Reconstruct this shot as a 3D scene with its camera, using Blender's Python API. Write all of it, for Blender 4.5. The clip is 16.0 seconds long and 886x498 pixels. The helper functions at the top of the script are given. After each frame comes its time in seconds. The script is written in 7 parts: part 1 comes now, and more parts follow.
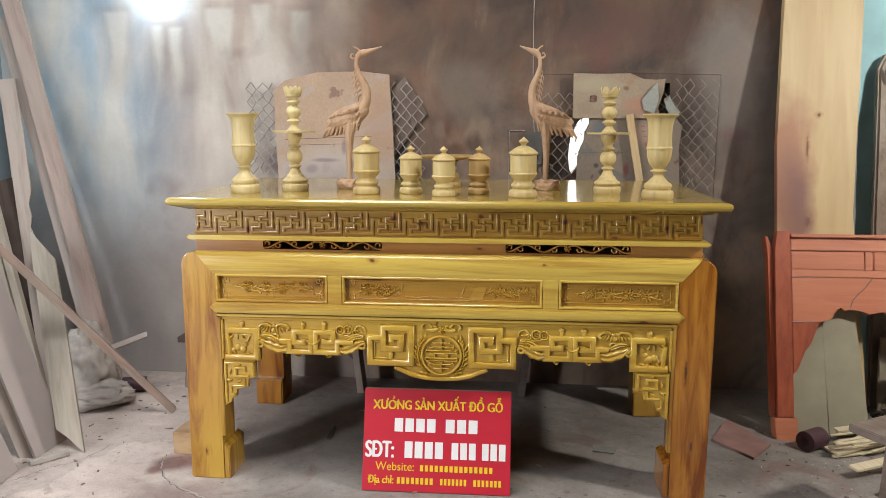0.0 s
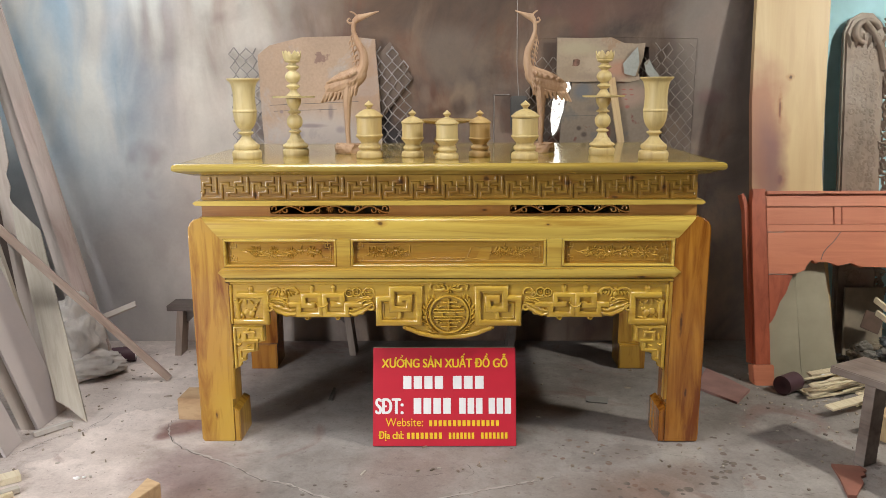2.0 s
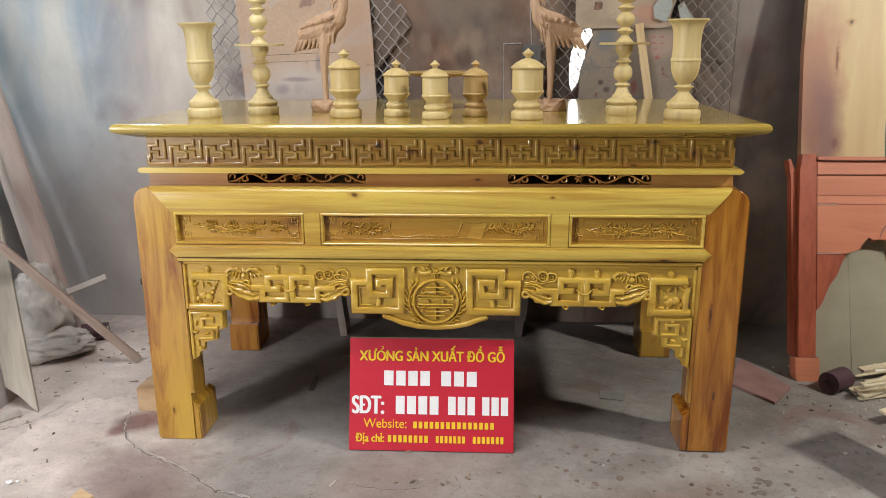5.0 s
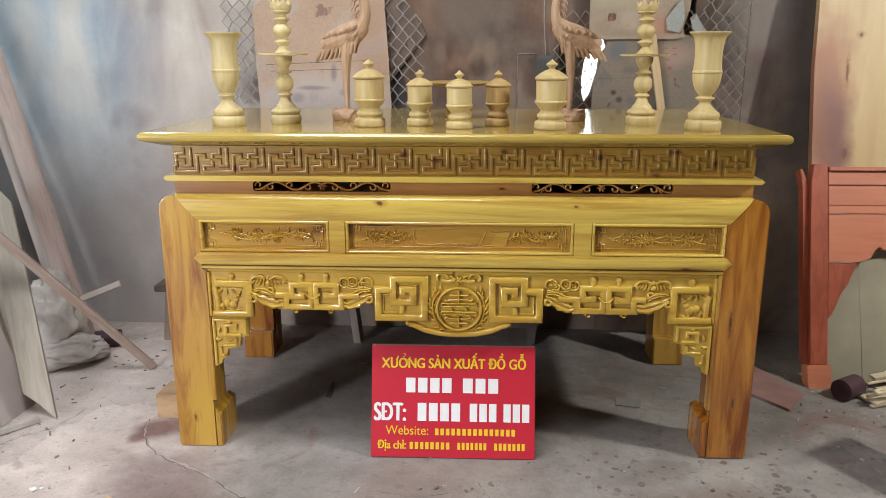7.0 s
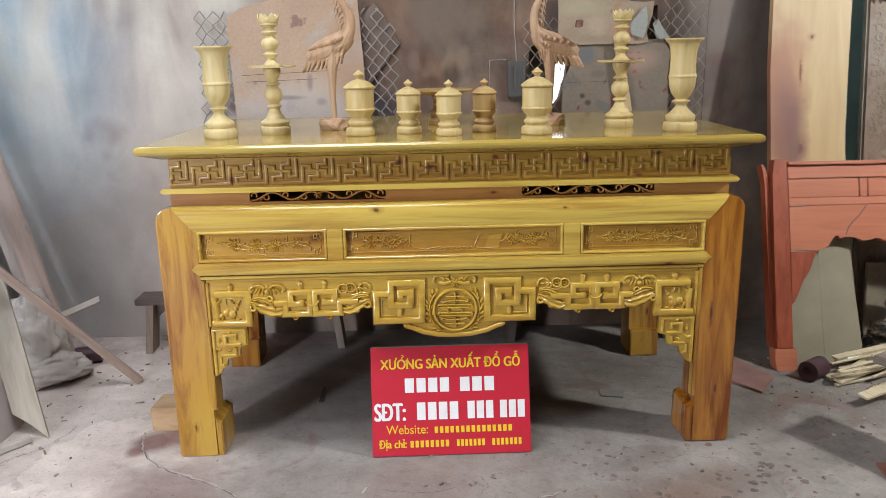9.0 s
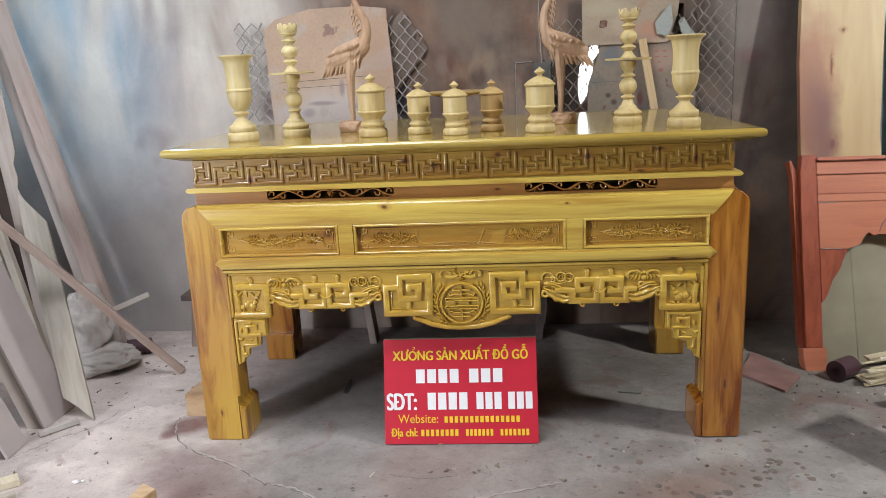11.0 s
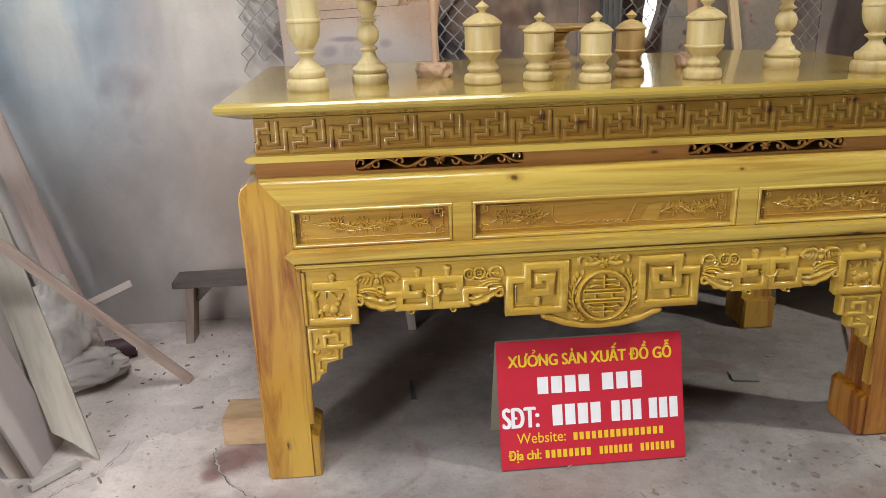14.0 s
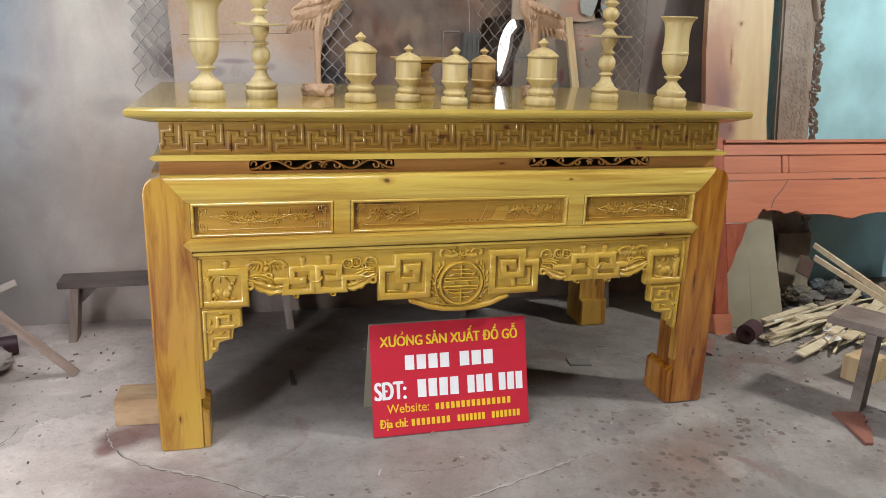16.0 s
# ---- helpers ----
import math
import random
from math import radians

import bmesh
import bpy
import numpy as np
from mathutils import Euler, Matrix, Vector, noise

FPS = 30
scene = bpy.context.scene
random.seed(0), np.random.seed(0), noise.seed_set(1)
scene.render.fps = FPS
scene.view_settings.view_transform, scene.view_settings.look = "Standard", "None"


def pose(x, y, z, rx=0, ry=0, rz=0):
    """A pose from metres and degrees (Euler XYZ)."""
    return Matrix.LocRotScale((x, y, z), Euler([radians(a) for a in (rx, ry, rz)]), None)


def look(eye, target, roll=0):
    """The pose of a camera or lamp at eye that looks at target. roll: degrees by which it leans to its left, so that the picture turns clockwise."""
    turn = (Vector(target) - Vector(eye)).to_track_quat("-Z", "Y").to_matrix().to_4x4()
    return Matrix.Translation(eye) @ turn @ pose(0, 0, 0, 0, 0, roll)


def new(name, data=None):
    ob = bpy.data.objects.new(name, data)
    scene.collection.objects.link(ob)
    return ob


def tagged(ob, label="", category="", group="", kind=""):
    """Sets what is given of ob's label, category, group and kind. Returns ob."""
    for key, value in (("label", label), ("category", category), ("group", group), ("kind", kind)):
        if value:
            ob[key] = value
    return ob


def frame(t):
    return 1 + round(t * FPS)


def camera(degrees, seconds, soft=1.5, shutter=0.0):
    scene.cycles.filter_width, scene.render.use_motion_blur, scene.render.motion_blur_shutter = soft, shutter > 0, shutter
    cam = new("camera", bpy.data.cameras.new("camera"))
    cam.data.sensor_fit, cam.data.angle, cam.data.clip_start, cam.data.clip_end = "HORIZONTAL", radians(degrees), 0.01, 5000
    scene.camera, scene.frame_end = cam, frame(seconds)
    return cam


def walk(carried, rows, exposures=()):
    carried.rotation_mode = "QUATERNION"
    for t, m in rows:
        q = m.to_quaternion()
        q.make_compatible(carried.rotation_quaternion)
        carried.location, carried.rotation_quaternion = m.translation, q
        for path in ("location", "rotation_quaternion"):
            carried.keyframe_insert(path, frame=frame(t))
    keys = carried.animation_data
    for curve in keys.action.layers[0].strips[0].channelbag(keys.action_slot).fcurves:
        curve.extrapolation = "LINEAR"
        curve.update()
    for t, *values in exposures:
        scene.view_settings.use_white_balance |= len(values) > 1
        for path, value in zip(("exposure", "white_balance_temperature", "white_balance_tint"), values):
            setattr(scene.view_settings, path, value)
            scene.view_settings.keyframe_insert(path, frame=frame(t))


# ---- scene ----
cam = camera(59.7, 16.0, soft=0.6)
PATH = [
    (0, (0.275, -2.953, 1.481), (0.097, -0.988, 1.157), 0.1),
    (0.5, (0.152, -2.981, 1.482), (-0.024, -1.018, 1.142), -0.3),
    (1, (0.017, -3.052, 1.493), (-0.089, -1.09, 1.123), -0.5),
    (1.5, (0.009, -3.059, 1.48), (-0.048, -1.096, 1.098), -0.0),
    (2, (0.021, -3.052, 1.476), (-0.006, -1.095, 1.067), -0.3),
    (2.5, (0.018, -3.039, 1.471), (0.034, -1.09, 1.02), -0.0),
    (3, (0.002, -3.024, 1.46), (0.034, -1.085, 0.97), 0.5),
    (3.5, (0.0, -3.001, 1.452), (0.022, -1.074, 0.915), -0.2),
    (4, (0.071, -2.93, 1.459), (0.065, -0.998, 0.943), -0.3),
    (4.5, (0.191, -2.78, 1.463), (0.117, -0.841, 0.979), -0.0),
    (5, (0.189, -2.572, 1.446), (0.069, -0.644, 0.928), -0.4),
    (5.2, (0.163, -2.461, 1.456), (0.041, -0.538, 0.919), -0.4),
    (7.5, (0.008, -2.64, 1.458), (-0.058, -0.703, 0.962), 0.3),
    (8, (-0.114, -2.656, 1.474), (-0.095, -0.727, 0.948), -0.1),
    (8.5, (-0.138, -2.667, 1.485), (-0.068, -0.736, 0.973), -0.8),
    (11, (0.169, -2.798, 1.459), (0.01, -0.861, 0.987), -2.6),
    (11.5, (0.042, -2.759, 1.451), (-0.101, -0.822, 0.973), -1.6),
    (12, (-0.12, -2.694, 1.457), (-0.187, -0.762, 0.946), -1.3),
    (12.5, (-0.182, -2.522, 1.432), (-0.148, -0.604, 0.866), 0.4),
    (13, (-0.24, -2.281, 1.431), (-0.249, -0.365, 0.857), 1.3),
    (13.5, (-0.408, -2.178, 1.421), (-0.464, -0.277, 0.802), 0.0),
    (14, (-0.649, -2.132, 1.455), (-0.501, -0.241, 0.821), -1.7),
    (14.5, (-0.697, -2.18, 1.466), (-0.365, -0.317, 0.82), -1.4),
    (15, (-0.698, -2.34, 1.472), (-0.285, -0.485, 0.848), -0.0),
    (15.5, (-0.727, -2.503, 1.446), (-0.289, -0.636, 0.877), 0.7),
    (16, (-0.737, -2.543, 1.436), (-0.247, -0.681, 0.893), 1.8),
]
walk(cam, [(t, look(eye, target, roll)) for t, eye, target, roll in PATH], [(0, -0.07, 6500, 10), (2, -0.09, 6550, 10), (3, -0.03, 6500, 10), (5, -0.05, 6450, 10), (8, -0.04, 6200, 10), (12, -0.04, 6000, 10), (14.5, -0.11, 6350, 10), (16, -0.10, 6200, 10)])

# ---- light ----
world = bpy.data.worlds.new("sky")
scene.world = world
world.use_nodes = True
wn = world.node_tree.nodes
sky = wn.new("ShaderNodeTexSky")
sky.sky_type, sky.sun_disc = "NISHITA", False
sky.sun_elevation, sky.sun_rotation = radians(40), radians(150)
world.node_tree.links.new(sky.outputs[0], wn["Background"].inputs[0])
wn["Background"].inputs[1].default_value = 0.15


def area_lamp(name, m, size_x, size_y, power, colour, spread=180):
    data = bpy.data.lights.new(name, "AREA")
    data.shape, data.size, data.size_y, data.energy, data.color = "RECTANGLE", size_x, size_y, power, colour
    data.spread = radians(spread)
    ob = new(name, data)
    ob.matrix_world = m
    return ob


# daylight from a tall opening in the west wall and a high window in the east wall; two roof lamps added out of view for
# light from above
area_lamp("west_door_daylight", look((-2.64, -2.55, 1.35), (0.0, 0.3, 0.9)), 0.40, 1.7, 92, (0.95, 0.97, 1.0))
area_lamp("east_window_daylight", look((3.28, -0.95, 2.80), (0.9, 0.3, 0.4)), 0.14, 0.24, 90, (1.0, 0.985, 0.90))
area_lamp("added_roof_light", look((-0.9, -0.45, 3.47), (-0.9, -0.44, 0.0)), 1.3, 0.7, 46, (0.97, 0.965, 0.97))
area_lamp("added_front_roof_light", look((-0.6, -1.35, 3.47), (-0.5, -0.8, 0.0)), 1.4, 0.55, 37, (0.985, 0.97, 0.97))

# ---- materials ----


class Nodes:
    """Short hand for one material's node tree."""

    def __init__(self, name, mat=None):
        self.mat = mat or bpy.data.materials.new(name)
        self.mat.use_nodes = True
        self.tree = self.mat.node_tree
        self.bsdf = self.tree.nodes["Principled BSDF"]

    def add(self, kind, **values):
        n = self.tree.nodes.new(kind)
        for k, v in values.items():
            if k in n.inputs:
                n.inputs[k].default_value = v
        return n

    def link(self, a, b):
        self.tree.links.new(a, b)

    def coords(self, scale=(1, 1, 1), shift=0.0, turn=(0, 0, 0)):
        c = self.add("ShaderNodeNewGeometry")
        m = self.add("ShaderNodeMapping")
        m.inputs["Scale"].default_value = scale
        m.inputs["Rotation"].default_value = turn
        m.inputs["Location"].default_value = (shift, shift * 0.7, shift * 1.3)
        self.link(c.outputs["Position"], m.inputs["Vector"])
        return m.outputs["Vector"]

    def object_coords(self, scale=(1, 1, 1), vary=True):
        c = self.add("ShaderNodeTexCoord")
        m = self.add("ShaderNodeMapping")
        m.inputs["Scale"].default_value = scale
        self.link(c.outputs["Object"], m.inputs["Vector"])
        if vary:
            info = self.add("ShaderNodeObjectInfo")
            mul = self.add("ShaderNodeMath")
            mul.operation = "MULTIPLY"
            mul.inputs[1].default_value = 37.0
            self.link(info.outputs["Random"], mul.inputs[0])
            self.link(mul.outputs[0], m.inputs["Location"])
        return m.outputs["Vector"]

    def noise(self, vec, scale, detail=5.0, rough=0.55, distortion=0.0):
        n = self.add("ShaderNodeTexNoise", Scale=scale, Detail=detail, Roughness=rough, Distortion=distortion)
        self.link(vec, n.inputs["Vector"])
        return n.outputs["Fac"]

    def ramp(self, fac, stops):
        r = self.add("ShaderNodeValToRGB")
        el = r.color_ramp.elements
        while len(el) < len(stops):
            el.new(0.5)
        for e, (p, c) in zip(el, stops):
            e.position, e.color = p, (*c, 1) if len(c) == 3 else c
        self.link(fac, r.inputs["Fac"])
        return r.outputs["Color"]

    def grey(self, fac, lo, hi):
        r = self.add("ShaderNodeMapRange")
        r.inputs["From Min"].default_value, r.inputs["From Max"].default_value = lo, hi
        self.link(fac, r.inputs["Value"])
        return r.outputs["Result"]

    def mix(self, fac, a, b, how="MIX"):
        m = self.add("ShaderNodeMix")
        m.data_type, m.blend_type = "RGBA", how
        for value, slot in ((fac, m.inputs["Factor"]), (a, m.inputs[6]), (b, m.inputs[7])):
            if isinstance(value, (int, float)):
                slot.default_value = value
            elif isinstance(value, tuple):
                slot.default_value = (*value, 1)
            else:
                self.link(value, slot)
        return m.outputs[2]

    def bump(self, height, strength, distance):
        b = self.add("ShaderNodeBump", Strength=strength, Distance=distance)
        self.link(height, b.inputs["Height"])
        self.link(b.outputs["Normal"], self.bsdf.inputs["Normal"])
        return b

    def finish(self, colour, rough=0.6, metal=0.0, coat=0.0, coat_rough=0.08):
        for value, slot in ((colour, "Base Color"), (rough, "Roughness")):
            if isinstance(value, (int, float)):
                self.bsdf.inputs[slot].default_value = value
            elif isinstance(value, tuple):
                self.bsdf.inputs[slot].default_value = (*value, 1)
            else:
                self.link(value, self.bsdf.inputs[slot])
        self.bsdf.inputs["Metallic"].default_value = metal
        self.bsdf.inputs["Coat Weight"].default_value = coat
        self.bsdf.inputs["Coat Roughness"].default_value = coat_rough
        return self.mat


def times(n, a, b):
    m = n.add("ShaderNodeMath")
    m.operation = "MULTIPLY"
    for value, slot in ((a, m.inputs[0]), (b, m.inputs[1])):
        if isinstance(value, (int, float)):
            slot.default_value = value
        else:
            n.link(value, slot)
    return m.outputs[0]


def knot(n, x, z, wide, tall, ragged=1.3, scale=42.0):
    """A ragged oval about x, z, seen from the front."""
    g = n.add("ShaderNodeNewGeometry")
    w = n.add("ShaderNodeTexNoise", Scale=scale, Detail=3.0)
    n.link(g.outputs["Position"], w.inputs["Vector"])
    m = n.add("ShaderNodeVectorMath")
    m.operation = "MULTIPLY_ADD"
    n.link(w.outputs["Color"], m.inputs[0])
    m.inputs[1].default_value = (wide * ragged, 0, tall * ragged)
    m.inputs[2].default_value = (-x - wide * ragged / 2, 0, -z - tall * ragged / 2)
    a = n.add("ShaderNodeVectorMath")
    a.operation = "ADD"
    n.link(g.outputs["Position"], a.inputs[0])
    n.link(m.outputs[0], a.inputs[1])
    s = n.add("ShaderNodeVectorMath")
    s.operation = "MULTIPLY"
    n.link(a.outputs[0], s.inputs[0])
    s.inputs[1].default_value = (1 / wide, 0, 1 / tall)
    d = n.add("ShaderNodeVectorMath")
    d.operation = "LENGTH"
    n.link(s.outputs[0], d.inputs[0])
    return n.grey(d.outputs["Value"], 1.2, 0.5)


def wood(name, light, mid, dark, grain=(2, 30, 30), rough=0.4, coat=0.0, knots=0.0, dust=0.0, bump=0.15, shift=0.0, own=False, streaks=0.35, marks=()):
    """Wood with streaks along the axis of smallest scale, clouds of tone, and knots."""
    n = Nodes(name)
    vec = n.object_coords(grain) if own else n.coords(grain, shift)
    wide = n.object_coords(tuple(g * 0.16 for g in grain)) if own else n.coords(tuple(g * 0.16 for g in grain), shift + 3)
    fine = n.noise(vec, 1.6, 8, 0.62, 0.7)
    broad = n.noise(wide, 1.3, 4, 0.5, 1.4)
    colour = n.ramp(broad, [(0.34, mid), (0.54, light), (0.72, tuple((a + b) / 2 for a, b in zip(light, mid)))])
    streak = n.ramp(fine, [(0.34, dark), (0.56, (1, 1, 1))])
    colour = n.mix(streaks, colour, streak, "MULTIPLY")
    if knots:
        v = n.add("ShaderNodeTexVoronoi", Scale=1.0, Randomness=1.0)
        k = n.object_coords(tuple(0.6 * g ** 0.55 for g in grain)) if own else n.coords(tuple(0.6 * g ** 0.55 for g in grain), shift + 9)
        wob = n.add("ShaderNodeVectorMath")
        wob.operation = "ADD"
        n.link(k, wob.inputs[0])
        warp = n.add("ShaderNodeTexNoise", Scale=2.5, Detail=3.0)
        n.link(k, warp.inputs["Vector"])
        n.link(warp.outputs["Color"], wob.inputs[1])
        n.link(wob.outputs[0], v.inputs["Vector"])
        mask = n.ramp(v.outputs["Distance"], [(0.02, (1, 1, 1)), (0.20, (0, 0, 0))])
        colour = n.mix(n.mix(knots, (0, 0, 0), mask), colour, tuple(0.30 * c for c in dark))
    for x, z, wide, tall in marks:
        # dark knots with a reddish halo, at x and z on the front
        near = knot(n, x, z, wide * 2.4, tall * 1.8)
        colour = n.mix(times(n, near, 0.45), colour, (0.30, 0.10, 0.02))
        colour = n.mix(times(n, knot(n, x, z, wide, tall), 0.85), colour, (0.055, 0.022, 0.008))
    if dust:
        d = n.grey(n.noise(n.coords((1, 1, 1), 5), 3.5, 6), 0.42, 0.68)
        up = n.add("ShaderNodeMath")
        up.operation = "MULTIPLY"
        n.link(d, up.inputs[0])
        up.inputs[1].default_value = dust
        colour = n.mix(up.outputs[0], colour, (0.46, 0.41, 0.36))
    n.bump(fine, bump, 0.002)
    return n.finish(colour, rough, coat=coat)


def plain(name, colour, rough=0.6, metal=0.0, vary=0.12, scale=9.0, bump=0.1, coat=0.0):
    n = Nodes(name)
    f = n.noise(n.coords(), scale, 6)
    g = n.noise(n.coords(shift=4), scale * 9, 4)
    lo = tuple(max(0, c * (1 - vary)) for c in colour)
    hi = tuple(min(1, c * (1 + vary)) for c in colour)
    n.bump(g, bump, 0.002)
    return n.finish(n.ramp(f, [(0.3, lo), (0.7, hi)]), rough, metal, coat)


pale_wood = wood("pale_lacquered_wood_x", (0.63, 0.452, 0.092), (0.49, 0.292, 0.040), (0.43, 0.22, 0.035), (1.1, 22, 22), 0.28, coat=0.7, shift=1.0, streaks=0.55, marks=((-0.274, 0.944, 0.012, 0.008), (0.782, 0.722, 0.02, 0.006), (0.40, 0.938, 0.006, 0.004)))
frieze_wood = wood("honey_lacquered_wood_x", (0.39, 0.228, 0.038), (0.30, 0.15, 0.020), (0.28, 0.105, 0.015), (1.6, 26, 26), 0.36, coat=0.35, shift=2.3, streaks=0.5, marks=((-0.189, 1.110, 0.013, 0.011), (-0.077, 1.089, 0.020, 0.009), (0.153, 1.121, 0.012, 0.009), (0.476, 1.103, 0.016, 0.010), (0.667, 1.045, 0.016, 0.007), (-0.776, 1.058, 0.008, 0.012), (0.732, 1.122, 0.020, 0.007), (0.86, 1.085, 0.010, 0.012)))
waist_wood = wood("brown_lacquered_wood_x", (0.45, 0.225, 0.06), (0.36, 0.155, 0.035), (0.34, 0.12, 0.02), (1.6, 26, 26), 0.3, coat=0.6, shift=6.1, marks=((0.148, 0.992, 0.012, 0.005),))
leg_wood_orange = wood("orange_lacquered_wood_z", (0.48, 0.205, 0.025), (0.33, 0.115, 0.013), (0.30, 0.095, 0.014), (11, 11, 1.1), 0.26, coat=0.7, shift=13.0, streaks=0.85, marks=((0.955, 0.52, 0.006, 0.045), (0.99, 0.22, 0.005, 0.02)))
leg_wood = wood("honey_lacquered_wood_z", (0.56, 0.335, 0.05), (0.42, 0.195, 0.024), (0.36, 0.125, 0.018), (11, 11, 1.3), 0.28, coat=0.7, shift=3.0, streaks=0.85, marks=((0.955, 0.52, 0.006, 0.045), (-0.985, 0.12, 0.004, 0.012), (0.99, 0.22, 0.005, 0.02)))
apron_wood = wood("golden_lacquered_wood_x", (0.58, 0.372, 0.055), (0.45, 0.25, 0.031), (0.46, 0.25, 0.035), (1.4, 18, 18), 0.27, coat=0.7, knots=0.0, shift=4.0)
panel_wood = wood("amber_lacquered_wood_x", (0.50, 0.285, 0.045), (0.40, 0.195, 0.027), (0.30, 0.11, 0.018), (1.8, 26, 26), 0.25, coat=0.8, shift=7.7, marks=((-0.490, 0.848, 0.026, 0.020), (-0.29, 0.864, 0.075, 0.010), (-0.02, 0.870, 0.05, 0.005)))
top_wood = wood("pale_lacquered_tabletop", (0.485, 0.365, 0.085), (0.40, 0.275, 0.055), (0.32, 0.175, 0.034), (1.0, 9, 9), 0.18, coat=0.6, shift=5.0, bump=0.03, streaks=0.3)
turned_wood = wood("pale_turned_wood", (0.62, 0.515, 0.265), (0.52, 0.40, 0.185), (0.42, 0.28, 0.12), (24, 24, 2.5), 0.52, coat=0.04, streaks=0.25, own=True, bump=0.05)
turned_tan = wood("tan_turned_wood", (0.55, 0.425, 0.19), (0.45, 0.325, 0.13), (0.37, 0.23, 0.085), (24, 24, 2.5), 0.50, coat=0.04, streaks=0.25, own=True, bump=0.05)
turned_warm = wood("honey_turned_wood", (0.46, 0.31, 0.12), (0.39, 0.235, 0.08), (0.33, 0.17, 0.05), (24, 24, 2.5), 0.50, coat=0.04, streaks=0.25, own=True, bump=0.05)
crane_wood = wood("raw_carved_wood", (0.45, 0.295, 0.18), (0.38, 0.23, 0.13), (0.33, 0.19, 0.11), (20, 20, 4), 0.6, own=True)
red_wood = wood("red_stained_wood_x", (0.52, 0.185, 0.10), (0.44, 0.135, 0.065), (0.40, 0.11, 0.055), (1.4, 18, 18), 0.45, coat=0.15, shift=8.0, streaks=0.2)
red_wood_z = wood("red_stained_wood_z", (0.37, 0.09, 0.042), (0.27, 0.058, 0.028), (0.23, 0.05, 0.025), (18, 18, 1.4), 0.4, coat=0.25, shift=8.5)
block_wood = wood("orange_brown_offcut_wood", (0.60, 0.42, 0.24), (0.48, 0.31, 0.165), (0.30, 0.15, 0.08), (4, 14, 14), 0.7, own=True)
raw_wood = wood("raw_sawn_wood", (0.56, 0.42, 0.24), (0.48, 0.33, 0.17), (0.45, 0.29, 0.15), (14, 14, 2), 0.7, own=True)
stick_wood = wood("dusty_offcut_wood", (0.58, 0.48, 0.31), (0.50, 0.38, 0.23), (0.42, 0.3, 0.2), (3, 26, 26), 0.8, own=True, dust=0.3)
dusty_bench = wood("dusty_brown_bench_wood", (0.17, 0.125, 0.10), (0.12, 0.083, 0.066), (0.10, 0.068, 0.054), (2, 22, 22), 0.7, own=True, dust=0.35)
pale_stick = wood("pale_offcut_wood", (0.66, 0.57, 0.40), (0.58, 0.48, 0.31), (0.48, 0.36, 0.24), (3, 26, 26), 0.75, own=True, dust=0.15)
grey_wood = wood("weathered_bench_wood", (0.105, 0.078, 0.066), (0.065, 0.047, 0.040), (0.055, 0.04, 0.034), (2, 22, 22), 0.6, own=True, dust=0.14)
plank_wood = wood("dusty_plank_wood", (0.475, 0.407, 0.362), (0.407, 0.328, 0.282), (0.373, 0.282, 0.237), (16, 16, 1.6), 0.8, own=True, dust=0.55)
cream_plank = wood("cream_plank_wood", (0.463, 0.418, 0.339), (0.407, 0.35, 0.282), (0.362, 0.305, 0.249), (16, 16, 1.6), 0.8, own=True, dust=0.3)
dark_plank = wood("dark_brown_plank_wood", (0.13, 0.092, 0.075), (0.10, 0.07, 0.055), (0.08, 0.055, 0.045), (16, 16, 1.6), 0.8, own=True, dust=0.15)
pinkish_plank = wood("pinkish_plank_wood", (0.565, 0.463, 0.412), (0.475, 0.367, 0.322), (0.407, 0.294, 0.249), (16, 16, 1.6), 0.75, own=True, dust=0.5)
brown_plank = wood("brown_plank_wood", (0.31, 0.235, 0.19), (0.25, 0.18, 0.145), (0.2, 0.14, 0.11), (16, 16, 1.6), 0.75, own=True, dust=0.45)
slab_wood = wood("pale_slab_wood", (0.56, 0.42, 0.23), (0.48, 0.33, 0.16), (0.43, 0.27, 0.14), (7, 7, 0.6), 0.5, own=True, coat=0.15, streaks=0.2, marks=((1.80, 1.52, 0.010, 0.010), (1.745, 1.36, 0.006, 0.05), (1.75, 0.99, 0.012, 0.03)))

carved_wood = wood("brown_carved_wood", (0.26, 0.195, 0.145), (0.20, 0.145, 0.105), (0.14, 0.095, 0.07), (12, 12, 3), 0.55, own=True, dust=0.4)


def sprayed(mat, spots):
    """Adds soft red-brown paint spray to a material: place on the front, reach, tone and strength."""
    n = Nodes("", mat)
    colour = n.bsdf.inputs["Base Color"].links[0].from_socket
    for x, z, wide, tall, tone, strength in spots:
        f = n.grey(knot(n, x, z, wide, tall, 0.9, 6.0), 0.0, 1.0)
        colour = n.mix(times(n, f, strength), colour, tone)
    n.link(colour, n.bsdf.inputs["Base Color"])
    return mat


